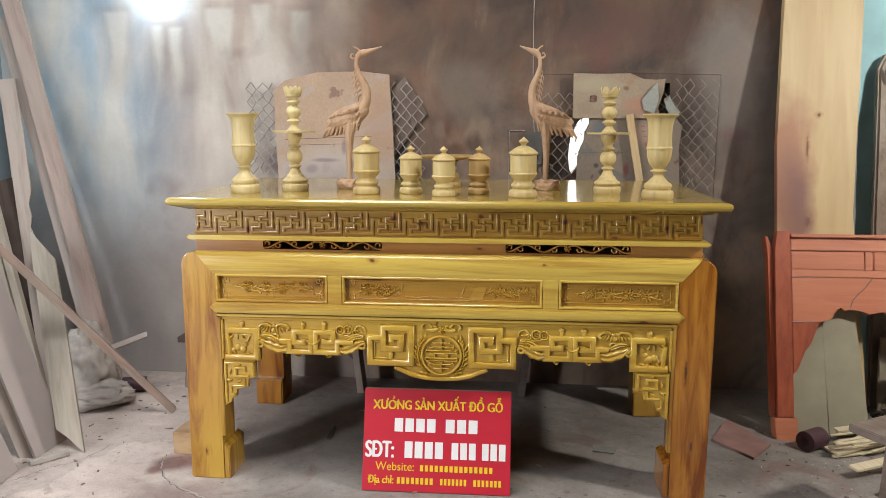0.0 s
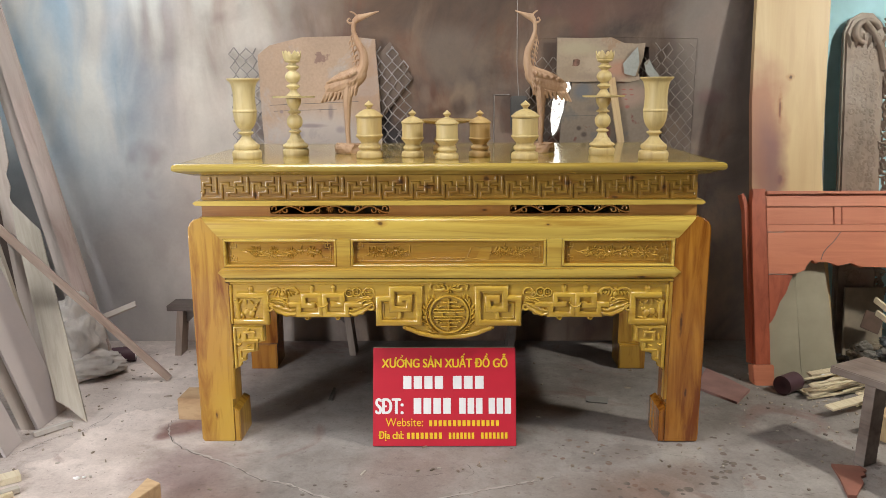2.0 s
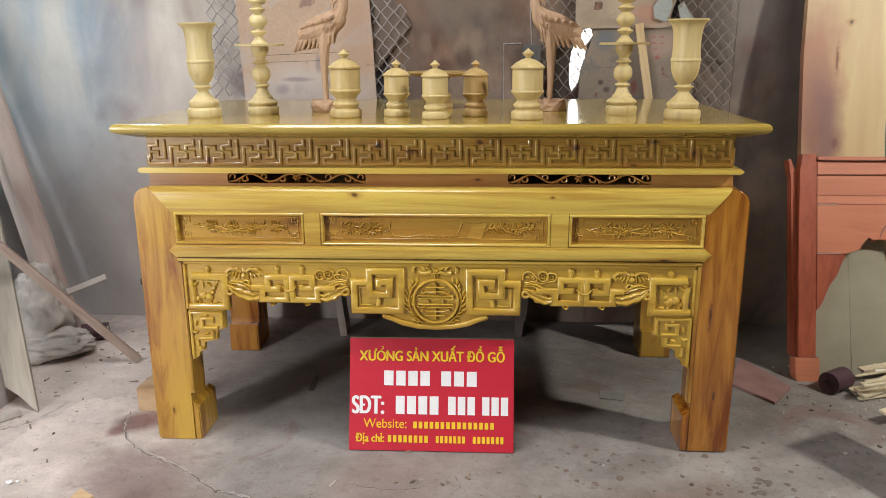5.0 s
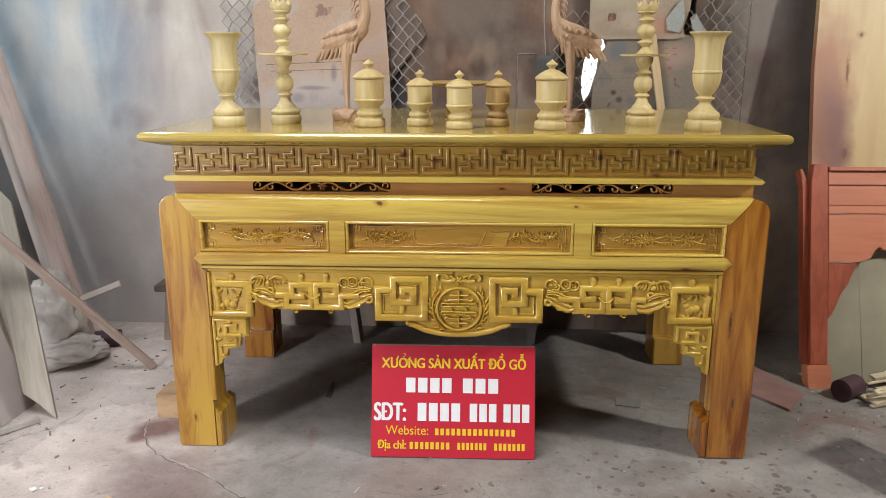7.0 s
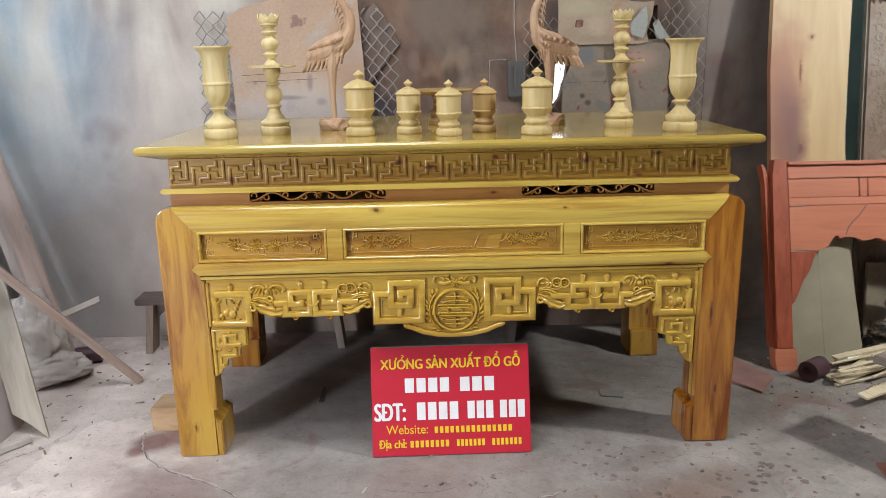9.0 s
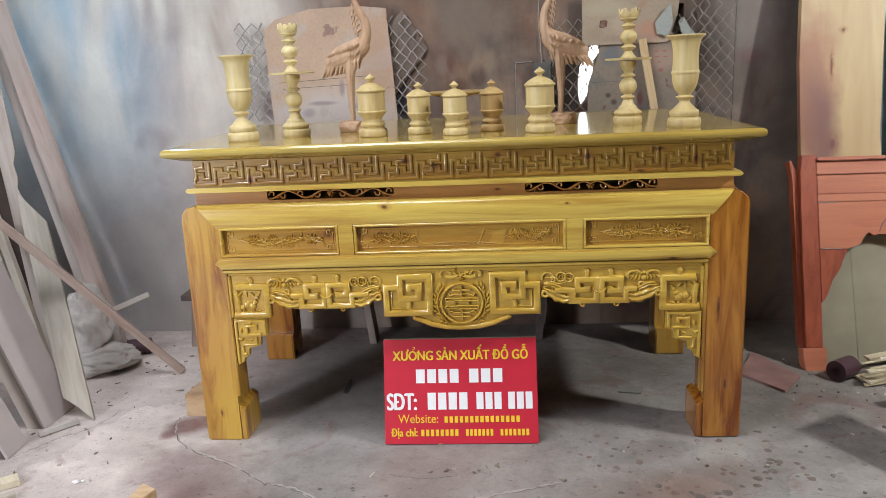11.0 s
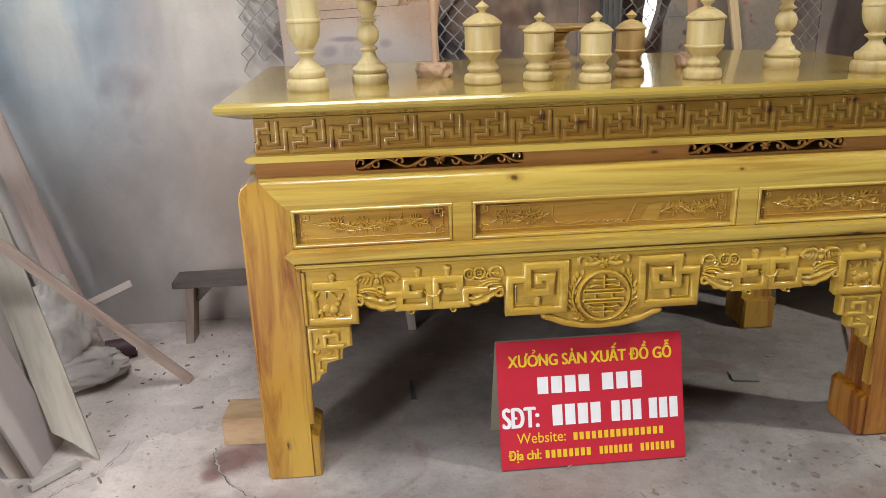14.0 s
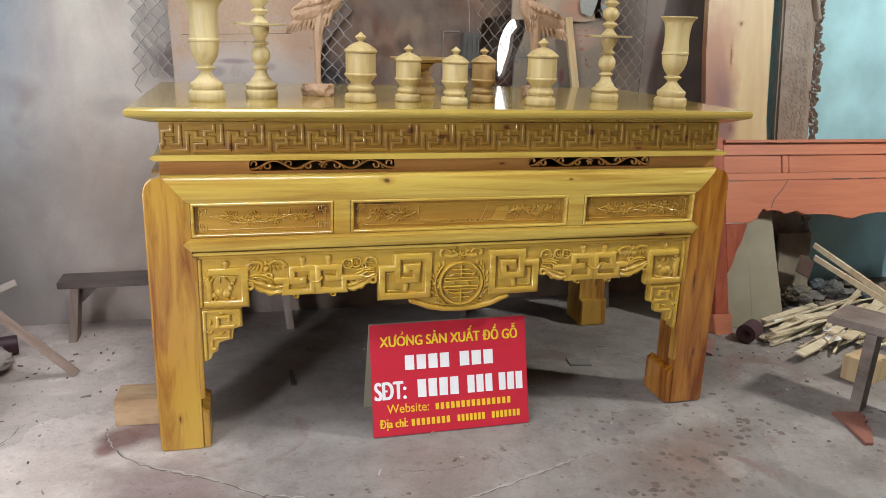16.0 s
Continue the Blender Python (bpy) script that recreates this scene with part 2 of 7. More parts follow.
sprayed(slab_wood, ((1.65, 1.25, 0.13, 0.42, (0.30, 0.10, 0.06), 0.75), (1.68, 1.05, 0.10, 0.30, (0.18, 0.085, 0.08), 0.8), (1.60, 1.0, 0.08, 0.4, (0.32, 0.14, 0.08), 0.5)))
grey_board = plain("grey_fibreboard", (0.30, 0.265, 0.19), 0.8, vary=0.08)
white_board = plain("pale_dusty_board", (0.452, 0.398, 0.379), 0.8, vary=0.08, scale=4)
sign_red = plain("red_sign_print", (0.55, 0.022, 0.042), 0.4, vary=0.05, bump=0.01)
sign_yellow = plain("yellow_sign_print", (0.83, 0.55, 0.03), 0.45, vary=0.04, bump=0.0)
sign_white = plain("white_sign_print", (0.85, 0.83, 0.82), 0.45, vary=0.03, bump=0.0)
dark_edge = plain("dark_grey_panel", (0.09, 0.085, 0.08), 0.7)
wire_metal = plain("grey_wire", (0.28, 0.25, 0.235), 0.5, 0.4, vary=0.3, scale=30)
rusty_wire = plain("dark_rusty_wire", (0.25, 0.21, 0.18), 0.6, 0.3, vary=0.3, scale=30)
dark_plastic = plain("dark_purple_can", (0.07, 0.03, 0.04), 0.5, vary=0.2)
sack_mat = plain("dusty_white_sack", (0.46, 0.42, 0.38), 0.85, vary=0.15, scale=14, bump=0.4)
chip_red = plain("dull_red_chip", (0.25, 0.10, 0.07), 0.7, vary=0.2)
tile_red = plain("dusty_red_board", (0.27, 0.15, 0.13), 0.75, vary=0.2)


def patchy(name, base, second, third, scale, shift):
    """A worn board with two kinds of flaked patches and smudges."""
    n = Nodes(name)
    f = n.noise(n.coords((1, 1, 1), shift), scale, 8, 0.6, 0.4)
    colour = n.ramp(n.noise(n.coords((1, 1, 1), shift + 5), 2.2, 6, 0.6), [(0.35, tuple(0.82 * c for c in base)), (0.65, base)])
    colour = n.mix(n.grey(f, 0.56, 0.60), colour, second)
    colour = n.mix(n.grey(n.noise(n.coords((1, 1, 1), shift + 8), scale * 1.3, 8, 0.65, 0.3), 0.60, 0.635), colour, third)
    g = n.noise(n.coords(shift=4), 70, 5)
    colour = n.mix(0.25, colour, n.ramp(g, [(0.3, (0.5, 0.47, 0.45)), (0.6, (1, 1, 1))]), "MULTIPLY")
    n.bump(f, 0.3, 0.004)
    return n.finish(colour, 0.75)


wall_board = patchy("stained_tan_board", (0.46, 0.325, 0.23), (0.40, 0.33, 0.28), (0.24, 0.15, 0.12), 2.6, 1.7)
sprayed(wall_board, ((-0.70, 1.20, 0.38, 0.16, (0.45, 0.40, 0.37), 0.75), (-0.655, 1.345, 0.016, 0.045, (0.22, 0.17, 0.17), 0.7), (-0.76, 1.272, 0.085, 0.012, (0.22, 0.17, 0.18), 0.7), (-0.84, 1.225, 0.04, 0.025, (0.24, 0.20, 0.22), 0.6), (-0.60, 1.25, 0.03, 0.02, (0.25, 0.21, 0.22), 0.6), (-0.93, 1.35, 0.012, 0.010, (0.20, 0.16, 0.18), 0.7), (-0.45, 1.50, 0.10, 0.25, (0.33, 0.20, 0.135), 0.5)))
torn_mat = patchy("peeling_board", (0.35, 0.27, 0.195), (0.30, 0.20, 0.13), (0.20, 0.12, 0.085), 3.2, 12.4)
sprayed(torn_mat, ((0.92, 1.57, 0.09, 0.055, (0.36, 0.17, 0.11), 0.7), (0.70, 1.68, 0.13, 0.04, (0.36, 0.31, 0.21), 0.7), (0.80, 1.53, 0.14, 0.025, (0.24, 0.18, 0.135), 0.6), (0.86, 1.66, 0.016, 0.012, (0.10, 0.07, 0.05), 0.7), (0.65, 1.56, 0.05, 0.04, (0.26, 0.19, 0.13), 0.5), (0.78, 1.60, 0.05, 0.06, (0.42, 0.33, 0.24), 0.5)))
lower_torn = sprayed(patchy("grey_brown_board", (0.24, 0.19, 0.145), (0.17, 0.15, 0.13), (0.16, 0.07, 0.05), 4.5, 3.1), (
    (0.985, 1.42, 0.11, 0.07, (0.34, 0.23, 0.18), 0.7), (0.735, 1.45, 0.055, 0.05, (0.11, 0.125, 0.145), 0.75), (0.80, 1.36, 0.05, 0.02, (0.13, 0.11, 0.10), 0.6),
    (0.721, 1.251, 0.015, 0.014, (0.055, 0.038, 0.03), 0.9), (0.750, 1.216, 0.018, 0.016, (0.055, 0.038, 0.03), 0.8), (0.88, 1.23, 0.018, 0.05, (0.20, 0.05, 0.04), 0.7),
    (0.96, 1.462, 0.012, 0.004, (0.30, 0.06, 0.05), 0.7), (1.00, 1.462, 0.012, 0.004, (0.30, 0.06, 0.05), 0.7), (0.965, 1.435, 0.014, 0.005, (0.30, 0.06, 0.05), 0.6), (1.005, 1.433, 0.012, 0.004, (0.30, 0.06, 0.05), 0.7), (0.975, 1.408, 0.010, 0.004, (0.30, 0.06, 0.05), 0.6), (0.985, 1.366, 0.014, 0.010, (0.28, 0.06, 0.05), 0.7)))
flap_mat = patchy("pale_grey_flap", (0.36, 0.37, 0.34), (0.28, 0.28, 0.26), (0.2, 0.17, 0.14), 9.0, 7.1)


def zone(n, axis, lo, hi, wobble=0.5, scale=1.6, shift=0.0):
    """0 to 1 along an axis from lo to hi, with a ragged edge."""
    g = n.add("ShaderNodeNewGeometry")
    s = n.add("ShaderNodeSeparateXYZ")
    n.link(g.outputs["Position"], s.inputs[0])
    f = n.noise(n.coords((1, 1, 1), shift), scale, 5, 0.6)
    m = n.add("ShaderNodeMath")
    m.operation = "MULTIPLY_ADD"
    n.link(f, m.inputs[0])
    m.inputs[1].default_value = wobble * 2
    n.link(s.outputs[axis], m.inputs[2])
    return n.grey(m.outputs[0], lo + wobble, hi + wobble)


WALL_SMUDGES = (
    (0.06, 1.37, 0.055, 0.06, (0.05, 0.03, 0.025), 0.7),
    (-0.05, 1.33, 0.07, 0.035, (0.09, 0.045, 0.03), 0.6),
    (0.12, 1.45, 0.030, 0.07, (0.26, 0.19, 0.14), 0.55),
    (0.05, 1.44, 0.028, 0.06, (0.24, 0.17, 0.13), 0.5),
    (-0.13, 1.44, 0.035, 0.06, (0.25, 0.18, 0.14), 0.5),
    (-0.09, 1.46, 0.02, 0.06, (0.12, 0.05, 0.035), 0.6),
    (0.0, 1.65, 0.22, 0.17, (0.20, 0.155, 0.125), 0.5),
)
WALL_STAINS_AND_SHADE = (
    (1.45, 1.42, 0.09, 0.05, (0.11, 0.035, 0.035), 0.6),
    (0.9, 1.95, 0.4, 0.14, (0.11, 0.06, 0.05), 0.5),
    # the timber slab's shade, painted on the wall
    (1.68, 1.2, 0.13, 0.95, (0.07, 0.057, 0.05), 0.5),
    (1.40, 1.74, 0.20, 0.42, (0.27, 0.235, 0.21), 0.6),
    # next two: shade beside the pinkish board and behind the mesh, painted on
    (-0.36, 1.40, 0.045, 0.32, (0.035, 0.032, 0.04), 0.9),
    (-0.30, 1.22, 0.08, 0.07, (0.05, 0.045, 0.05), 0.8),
    (-1.06, 1.26, 0.08, 0.08, (0.15, 0.10, 0.10), 0.6),
    (-1.30, 1.05, 0.14, 0.06, (0.22, 0.17, 0.15), 0.4),
    (-0.75, 1.98, 0.14, 0.10, (0.22, 0.17, 0.15), 0.5),
)


# pale outlines left by table legs that were sprayed against the wall: middle, top, bottom, width above and below
OVERSPRAY = ((-1.955, 2.085, 1.74, 0.135, 0.05), (-1.72, 2.01, 1.76, 0.06, 0.04), (-1.613, 2.0, 1.70, 0.07, 0.05), (-1.355, 2.10, 1.85, 0.16, 0.10), (-1.12, 2.12, 1.90, 0.10, 0.08), (-0.90, 2.08, 1.88, 0.12, 0.08))


def outline_mask(n, x, top, bottom, wide, narrow, grow, soft):
    """A tapering upright shape on the wall with soft edges."""
    g = n.add("ShaderNodeNewGeometry")
    wob = n.add("ShaderNodeTexNoise", Scale=7.0, Detail=3.0)
    n.link(g.outputs["Position"], wob.inputs["Vector"])
    sp = n.add("ShaderNodeSeparateXYZ")
    n.link(g.outputs["Position"], sp.inputs[0])

    def calc(how, a, b, c=None):
        m = n.add("ShaderNodeMath")
        m.operation = how
        for value, slot in zip((a, b, c), m.inputs):
            if value is None:
                continue
            if isinstance(value, (int, float)):
                slot.default_value = value
            else:
                n.link(value, slot)
        return m.outputs[0]

    px = calc("MULTIPLY_ADD", wob.outputs["Fac"], 0.05, sp.outputs[0])
    off = calc("ABSOLUTE", calc("SUBTRACT", px, x + 0.025), 0.0)
    slope = (wide - narrow) / 2 / (top - bottom)
    half = calc("MULTIPLY_ADD", sp.outputs[2], slope, narrow / 2 - slope * bottom + grow)
    side = n.grey(calc("SUBTRACT", half, off), -soft, soft)
    upper = n.grey(sp.outputs[2], top + grow + soft * 0.6, top + grow - soft * 0.6)
    lower = n.grey(sp.outputs[2], bottom - 0.16, bottom + 0.10)
    return times(n, times(n, side, upper), lower)


def wall_material(name):
    """Old cement plaster: pale lime runs, red-brown spray stains, soot and grime, with bluish glare and some shade
    painted in.
    """
    n = Nodes(name)
    cloud = n.noise(n.coords((1, 1, 0.75)), 1.5, 5, 0.5, 0.4)
    colour = n.ramp(cloud, [(0.30, (0.30, 0.243, 0.208)), (0.50, (0.445, 0.372, 0.325)), (0.70, (0.55, 0.485, 0.43))])
    # bluish glare by the corner put into the wall's colour, lime runs on the left
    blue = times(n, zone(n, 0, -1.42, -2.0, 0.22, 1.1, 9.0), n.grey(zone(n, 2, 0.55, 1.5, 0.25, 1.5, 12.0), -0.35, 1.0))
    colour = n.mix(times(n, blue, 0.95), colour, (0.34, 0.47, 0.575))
    left = zone(n, 0, -0.55, -1.25, 0.35)
    high = zone(n, 2, 0.75, 1.45, 0.25, 2.0, 2.0)
    runs = n.grey(n.noise(n.coords((3.2, 3.2, 0.9), 2.0), 1.5, 5, 0.5, 0.5), 0.34, 0.64)
    colour = n.mix(times(n, times(n, left, high), times(n, runs, 0.8)), colour, (0.70, 0.67, 0.60))
    for x, top, bottom, wide, narrow in OVERSPRAY:
        colour = n.mix(times(n, outline_mask(n, x, top, bottom, wide, narrow, 0.055, 0.05), 0.42), colour, (0.27, 0.19, 0.15))
    for x, top, bottom, wide, narrow in OVERSPRAY:
        colour = n.mix(times(n, outline_mask(n, x, top, bottom, wide, narrow, 0.0, 0.018), 0.75), colour, (0.56, 0.55, 0.50))
    # soot and brown spray over the middle and right
    mid = zone(n, 0, -1.05, -0.40, 0.28, 1.3, 4.0)
    colour = n.mix(times(n, mid, 0.66), colour, (0.13, 0.093, 0.072))
    tall = zone(n, 2, 0.9, 1.9, 0.30, 1.2, 6.0)
    colour = n.mix(times(n, times(n, mid, tall), 0.88), colour, (0.084, 0.053, 0.038))
    stain = n.grey(n.noise(n.coords((2.6, 2.6, 0.9), 6.0), 1.2, 6, 0.62, 1.0), 0.50, 0.63)
    colour = n.mix(times(n, times(n, mid, stain), 0.6), colour, (0.13, 0.062, 0.042))
    pale = n.grey(n.noise(n.coords((2.2, 2.2, 0.8), 9.0), 1.4, 6, 0.62, 0.8), 0.56, 0.68)
    colour = n.mix(times(n, times(n, mid, pale), 0.3), colour, (0.28, 0.22, 0.17))
    soot = n.noise(n.coords((1, 1, 0.9), 33.0), 2.3, 7, 0.58, 0.7)
    colour = n.mix(times(n, mid, 0.9), colour, n.ramp(soot, [(0.34, (0.50, 0.50, 0.54)), (0.48, (0.92, 0.89, 0.87)), (0.60, (1.28, 1.16, 1.03)), (0.70, (1.45, 1.38, 1.25))]), "MULTIPLY")
    spray = n.grey(n.noise(n.coords((1, 1, 1), 14.0), 2.2, 3, 0.5, 0.2), 0.66, 0.74)
    colour = n.mix(times(n, spray, 0.35), colour, (0.13, 0.055, 0.055))
    smear = n.noise(n.coords((1, 1, 0.8), 21), 3.2, 5, 0.5, 0.6)
    colour = n.mix(0.28, colour, n.ramp(smear, [(0.32, (0.45, 0.42, 0.40)), (0.52, (0.95, 0.94, 0.93)), (0.70, (1.25, 1.22, 1.18))]), "MULTIPLY")
    # dark hand-sized smudges, pale rubbed spots, and painted shade beside the slab and the board
    for x, z, wide, tall, tone, strength in WALL_SMUDGES + WALL_STAINS_AND_SHADE:
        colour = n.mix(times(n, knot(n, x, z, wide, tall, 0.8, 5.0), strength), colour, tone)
    grit = n.noise(n.coords((1, 1, 1), 3), 60, 6, 0.7)
    colour = n.mix(0.08, colour, n.ramp(grit, [(0.3, (0.4, 0.37, 0.35)), (0.6, (1, 1, 1))]), "MULTIPLY")
    n.bump(grit, 0.25, 0.004)
    return n.finish(colour, 0.85)


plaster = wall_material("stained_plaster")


FLOOR_STAINS = (
    (-1.04, -0.26, 0.13, 0.12, 0.60, (0.19, 0.125, 0.125)),
    (-0.92, -0.60, 0.16, 0.18, 0.45, (0.22, 0.12, 0.10)),
    (-1.16, -0.72, 0.12, 0.10, 0.45, (0.22, 0.12, 0.10)),
    (-0.485, -0.665, 0.034, 0.006, 0.85, (0.12, 0.085, 0.075)),
    (-0.440, -0.650, 0.028, 0.006, 0.85, (0.12, 0.085, 0.075)),
    (-0.515, -0.685, 0.018, 0.005, 0.85, (0.13, 0.09, 0.08)),
    (-0.36, -0.64, 0.018, 0.006, 0.80, (0.13, 0.09, 0.08)),
    (-0.375, -0.675, 0.012, 0.005, 0.80, (0.13, 0.09, 0.08)),
    (0.77, -0.39, 0.05, 0.17, 0.65, (0.17, 0.10, 0.07)),
    (0.93, -0.29, 0.06, 0.10, 0.45, (0.18, 0.12, 0.09)),
    (0.72, -0.11, 0.04, 0.06, 0.40, (0.18, 0.14, 0.12)),
    (0.62, -0.50, 0.12, 0.18, 0.35, (0.20, 0.14, 0.11)),
    (-1.20, 0.13, 0.055, 0.06, 0.80, (0.16, 0.07, 0.06)),
    (-1.09, 0.17, 0.05, 0.05, 0.60, (0.19, 0.085, 0.075)),
    (-1.245, 0.05, 0.02, 0.03, 0.70, (0.18, 0.08, 0.07)),
    (-0.15, -0.30, 0.14, 0.12, 0.35, (0.24, 0.17, 0.15)),
)
FLOOR_PALE_MARKS = (
    (0.95, -0.13, 0.075, 0.02, 0.40, (0.40, 0.37, 0.33)),
    (0.87, -0.50, 0.035, 0.012, 0.50, (0.46, 0.42, 0.37)),
    (0.88, -0.46, 0.05, 0.015, 0.40, (0.50, 0.47, 0.43)),
    # broad soft pale patch left of the table
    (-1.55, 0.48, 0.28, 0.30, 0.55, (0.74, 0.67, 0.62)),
    (-1.12, 0.03, 0.10, 0.04, 0.35, (0.56, 0.50, 0.46)),
    (-0.95, -0.22, 0.09, 0.05, 0.25, (0.54, 0.48, 0.44)),
)


def patch(n, x, y, r, soft):
    """A ragged-edged mark on the floor about x, y."""
    g = n.add("ShaderNodeNewGeometry")
    w = n.add("ShaderNodeTexNoise", Scale=9.0, Detail=4.0)
    n.link(g.outputs["Position"], w.inputs["Vector"])
    mul = n.add("ShaderNodeVectorMath")
    mul.operation = "MULTIPLY_ADD"
    n.link(w.outputs["Color"], mul.inputs[0])
    mul.inputs[1].default_value = (r * 1.1, r * 1.1, 0)
    mul.inputs[2].default_value = (-r * 0.55, -r * 0.55, 0)
    add = n.add("ShaderNodeVectorMath")
    add.operation = "ADD"
    n.link(g.outputs["Position"], add.inputs[0])
    n.link(mul.outputs[0], add.inputs[1])
    d = n.add("ShaderNodeVectorMath")
    d.operation = "DISTANCE"
    n.link(add.outputs[0], d.inputs[0])
    d.inputs[1].default_value = (x, y, 0)
    return n.grey(d.outputs["Value"], r + soft, r)


def splashes(n, scale, size, rare, shift):
    """Round drips of uneven size in some cells of a loose scatter; rare is the share of cells left clean."""
    v = n.add("ShaderNodeTexVoronoi", Scale=scale)
    c = n.add("ShaderNodeSeparateColor")
    bend = n.add("ShaderNodeTexNoise", Scale=scale * 0.9, Detail=3.0)
    n.link(n.coords((1, 1, 0), shift), bend.inputs["Vector"])
    n.link(n.mix(0.022 if scale < 60 else 0.008, n.coords((1, 1, 0), shift), bend.outputs["Color"]), v.inputs["Vector"])
    n.link(v.outputs["Color"], c.inputs[0])
    reach = times(n, n.grey(c.outputs[1], -0.6, 1.0), size)
    inside = n.add("ShaderNodeMath")
    inside.operation = "SUBTRACT"
    n.link(reach, inside.inputs[0])
    n.link(v.outputs["Distance"], inside.inputs[1])
    return times(n, n.grey(inside.outputs[0], 0.0, 0.05), n.grey(c.outputs[0], rare, rare + 0.01))


def floor_material():
    """Dusty worn concrete, paler towards the left: pale dust, damp patches, splashes, red-brown stain and cracks."""
    n = Nodes("dusty_concrete")
    cloud = n.noise(n.coords((1, 1, 1)), 1.6, 9, 0.66, 0.5)
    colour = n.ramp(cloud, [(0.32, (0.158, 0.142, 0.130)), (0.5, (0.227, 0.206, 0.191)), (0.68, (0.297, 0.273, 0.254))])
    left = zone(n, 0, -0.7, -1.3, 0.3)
    dust = n.grey(n.noise(n.coords((1, 1, 1), 8), 3.2, 9, 0.72, 0.15), 0.42, 0.66)
    colour = n.mix(times(n, dust, 0.4), colour, (0.38, 0.358, 0.34))
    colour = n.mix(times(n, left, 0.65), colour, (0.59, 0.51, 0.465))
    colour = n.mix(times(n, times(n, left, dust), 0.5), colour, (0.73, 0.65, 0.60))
    stain = n.grey(n.noise(n.coords((1, 1, 1), 11), 2.4, 6, 0.6, 1.5), 0.585, 0.69)
    colour = n.mix(times(n, stain, 0.6), colour, (0.20, 0.115, 0.10))
    dots = times(n, splashes(n, 25.0, 0.40, 0.35, 2), n.grey(n.noise(n.coords((1, 1, 1), 31), 5.0, 4, 0.6), 0.47, 0.52))
    specks = times(n, splashes(n, 40.0, 0.24, 0.84, 7), n.grey(n.noise(n.coords((1, 1, 1), 44), 2.6, 4, 0.6), 0.50, 0.56))
    crumbs = splashes(n, 85.0, 0.30, 0.90, 12)
    # splashes, spills, scuffs and one broad pale patch: place, size, softness, strength, colour
    for x, y, r, soft, strength, tone in FLOOR_PALE_MARKS + FLOOR_STAINS:
        colour = n.mix(times(n, patch(n, x, y, r, soft), strength), colour, tone)
    colour = n.mix(times(n, times(n, dots, patch(n, 0.78, -0.36, 0.40, 0.25)), 0.8), colour, (0.15, 0.09, 0.065))
    colour = n.mix(times(n, times(n, dots, patch(n, 1.45, -0.15, 0.35, 0.25)), 0.6), colour, (0.13, 0.10, 0.09))
    colour = n.mix(times(n, specks, 0.75), colour, (0.13, 0.095, 0.085))
    colour = n.mix(times(n, crumbs, 0.65), colour, (0.15, 0.12, 0.11))
    # trowelled skins of cement: broad plates, each a shade apart
    plates = n.add("ShaderNodeTexVoronoi", Scale=1.35, Randomness=1.0)
    warp = n.add("ShaderNodeTexNoise", Scale=2.2, Detail=5.0)
    where = n.coords((1, 1, 0), 14)
    n.link(where, warp.inputs["Vector"])
    n.link(n.mix(0.5, where, warp.outputs["Color"]), plates.inputs["Vector"])
    tone = n.add("ShaderNodeSeparateColor")
    n.link(plates.outputs["Color"], tone.inputs[0])
    colour = n.mix(1.0, colour, n.ramp(tone.outputs[0], [(0.0, (0.90, 0.895, 0.90)), (1.0, (1.09, 1.085, 1.09))]), "MULTIPLY")
    grit = n.noise(n.coords((1, 1, 1), 3), 85, 7, 0.78)
    colour = n.mix(0.22, colour, n.ramp(grit, [(0.32, (0.3, 0.28, 0.26)), (0.58, (1, 1, 1))]), "MULTIPLY")
    pits = n.noise(n.coords((1, 1, 1), 17), 24, 8, 0.7)
    colour = n.mix(0.5, colour, n.ramp(pits, [(0.30, (0.55, 0.52, 0.5)), (0.45, (1, 1, 1)), (0.62, (1, 1, 1)), (0.74, (1.22, 1.2, 1.18))]), "MULTIPLY")
    # trodden-in tan dust in broad uneven smears
    smear = n.noise(n.coords((1, 1.15, 1), 27), 3.6, 7, 0.58, 0.5)
    colour = n.mix(1.0, colour, n.ramp(smear, [(0.34, (0.90, 0.86, 0.83)), (0.50, (1.03, 1.0, 0.975)), (0.66, (1.17, 1.145, 1.12))]), "MULTIPLY")
    rise = n.noise(n.coords((1, 1, 1), 5), 9, 6)
    both = n.add("ShaderNodeMath")
    both.operation = "ADD"
    n.link(rise, both.inputs[0])
    n.link(grit, both.inputs[1])
    n.bump(both.outputs[0], 0.4, 0.006)
    return n.finish(colour, 0.8)


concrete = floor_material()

# ---- building helpers ----


def part(name, bm, material, parent=None, label="", smooth=False):
    """Links a bmesh as one mesh object, under a thing or part if given."""
    bmesh.ops.recalc_face_normals(bm, faces=bm.faces)
    me = bpy.data.meshes.new(name)
    bm.to_mesh(me)
    bm.free()
    if smooth:
        me.shade_smooth()
        me.set_sharp_from_angle(angle=radians(48))
    me.materials.append(material)
    ob = new(name, me)
    if parent:
        ob.parent = parent
    if label:
        ob["label"] = label
    return ob


def thing(name, place, label, category, turn=0.0, group="", kind=""):
    ob = new(name)
    ob.matrix_world = place if isinstance(place, Matrix) else pose(*place, 0, 0, turn)
    return tagged(ob, label, category, group, kind)


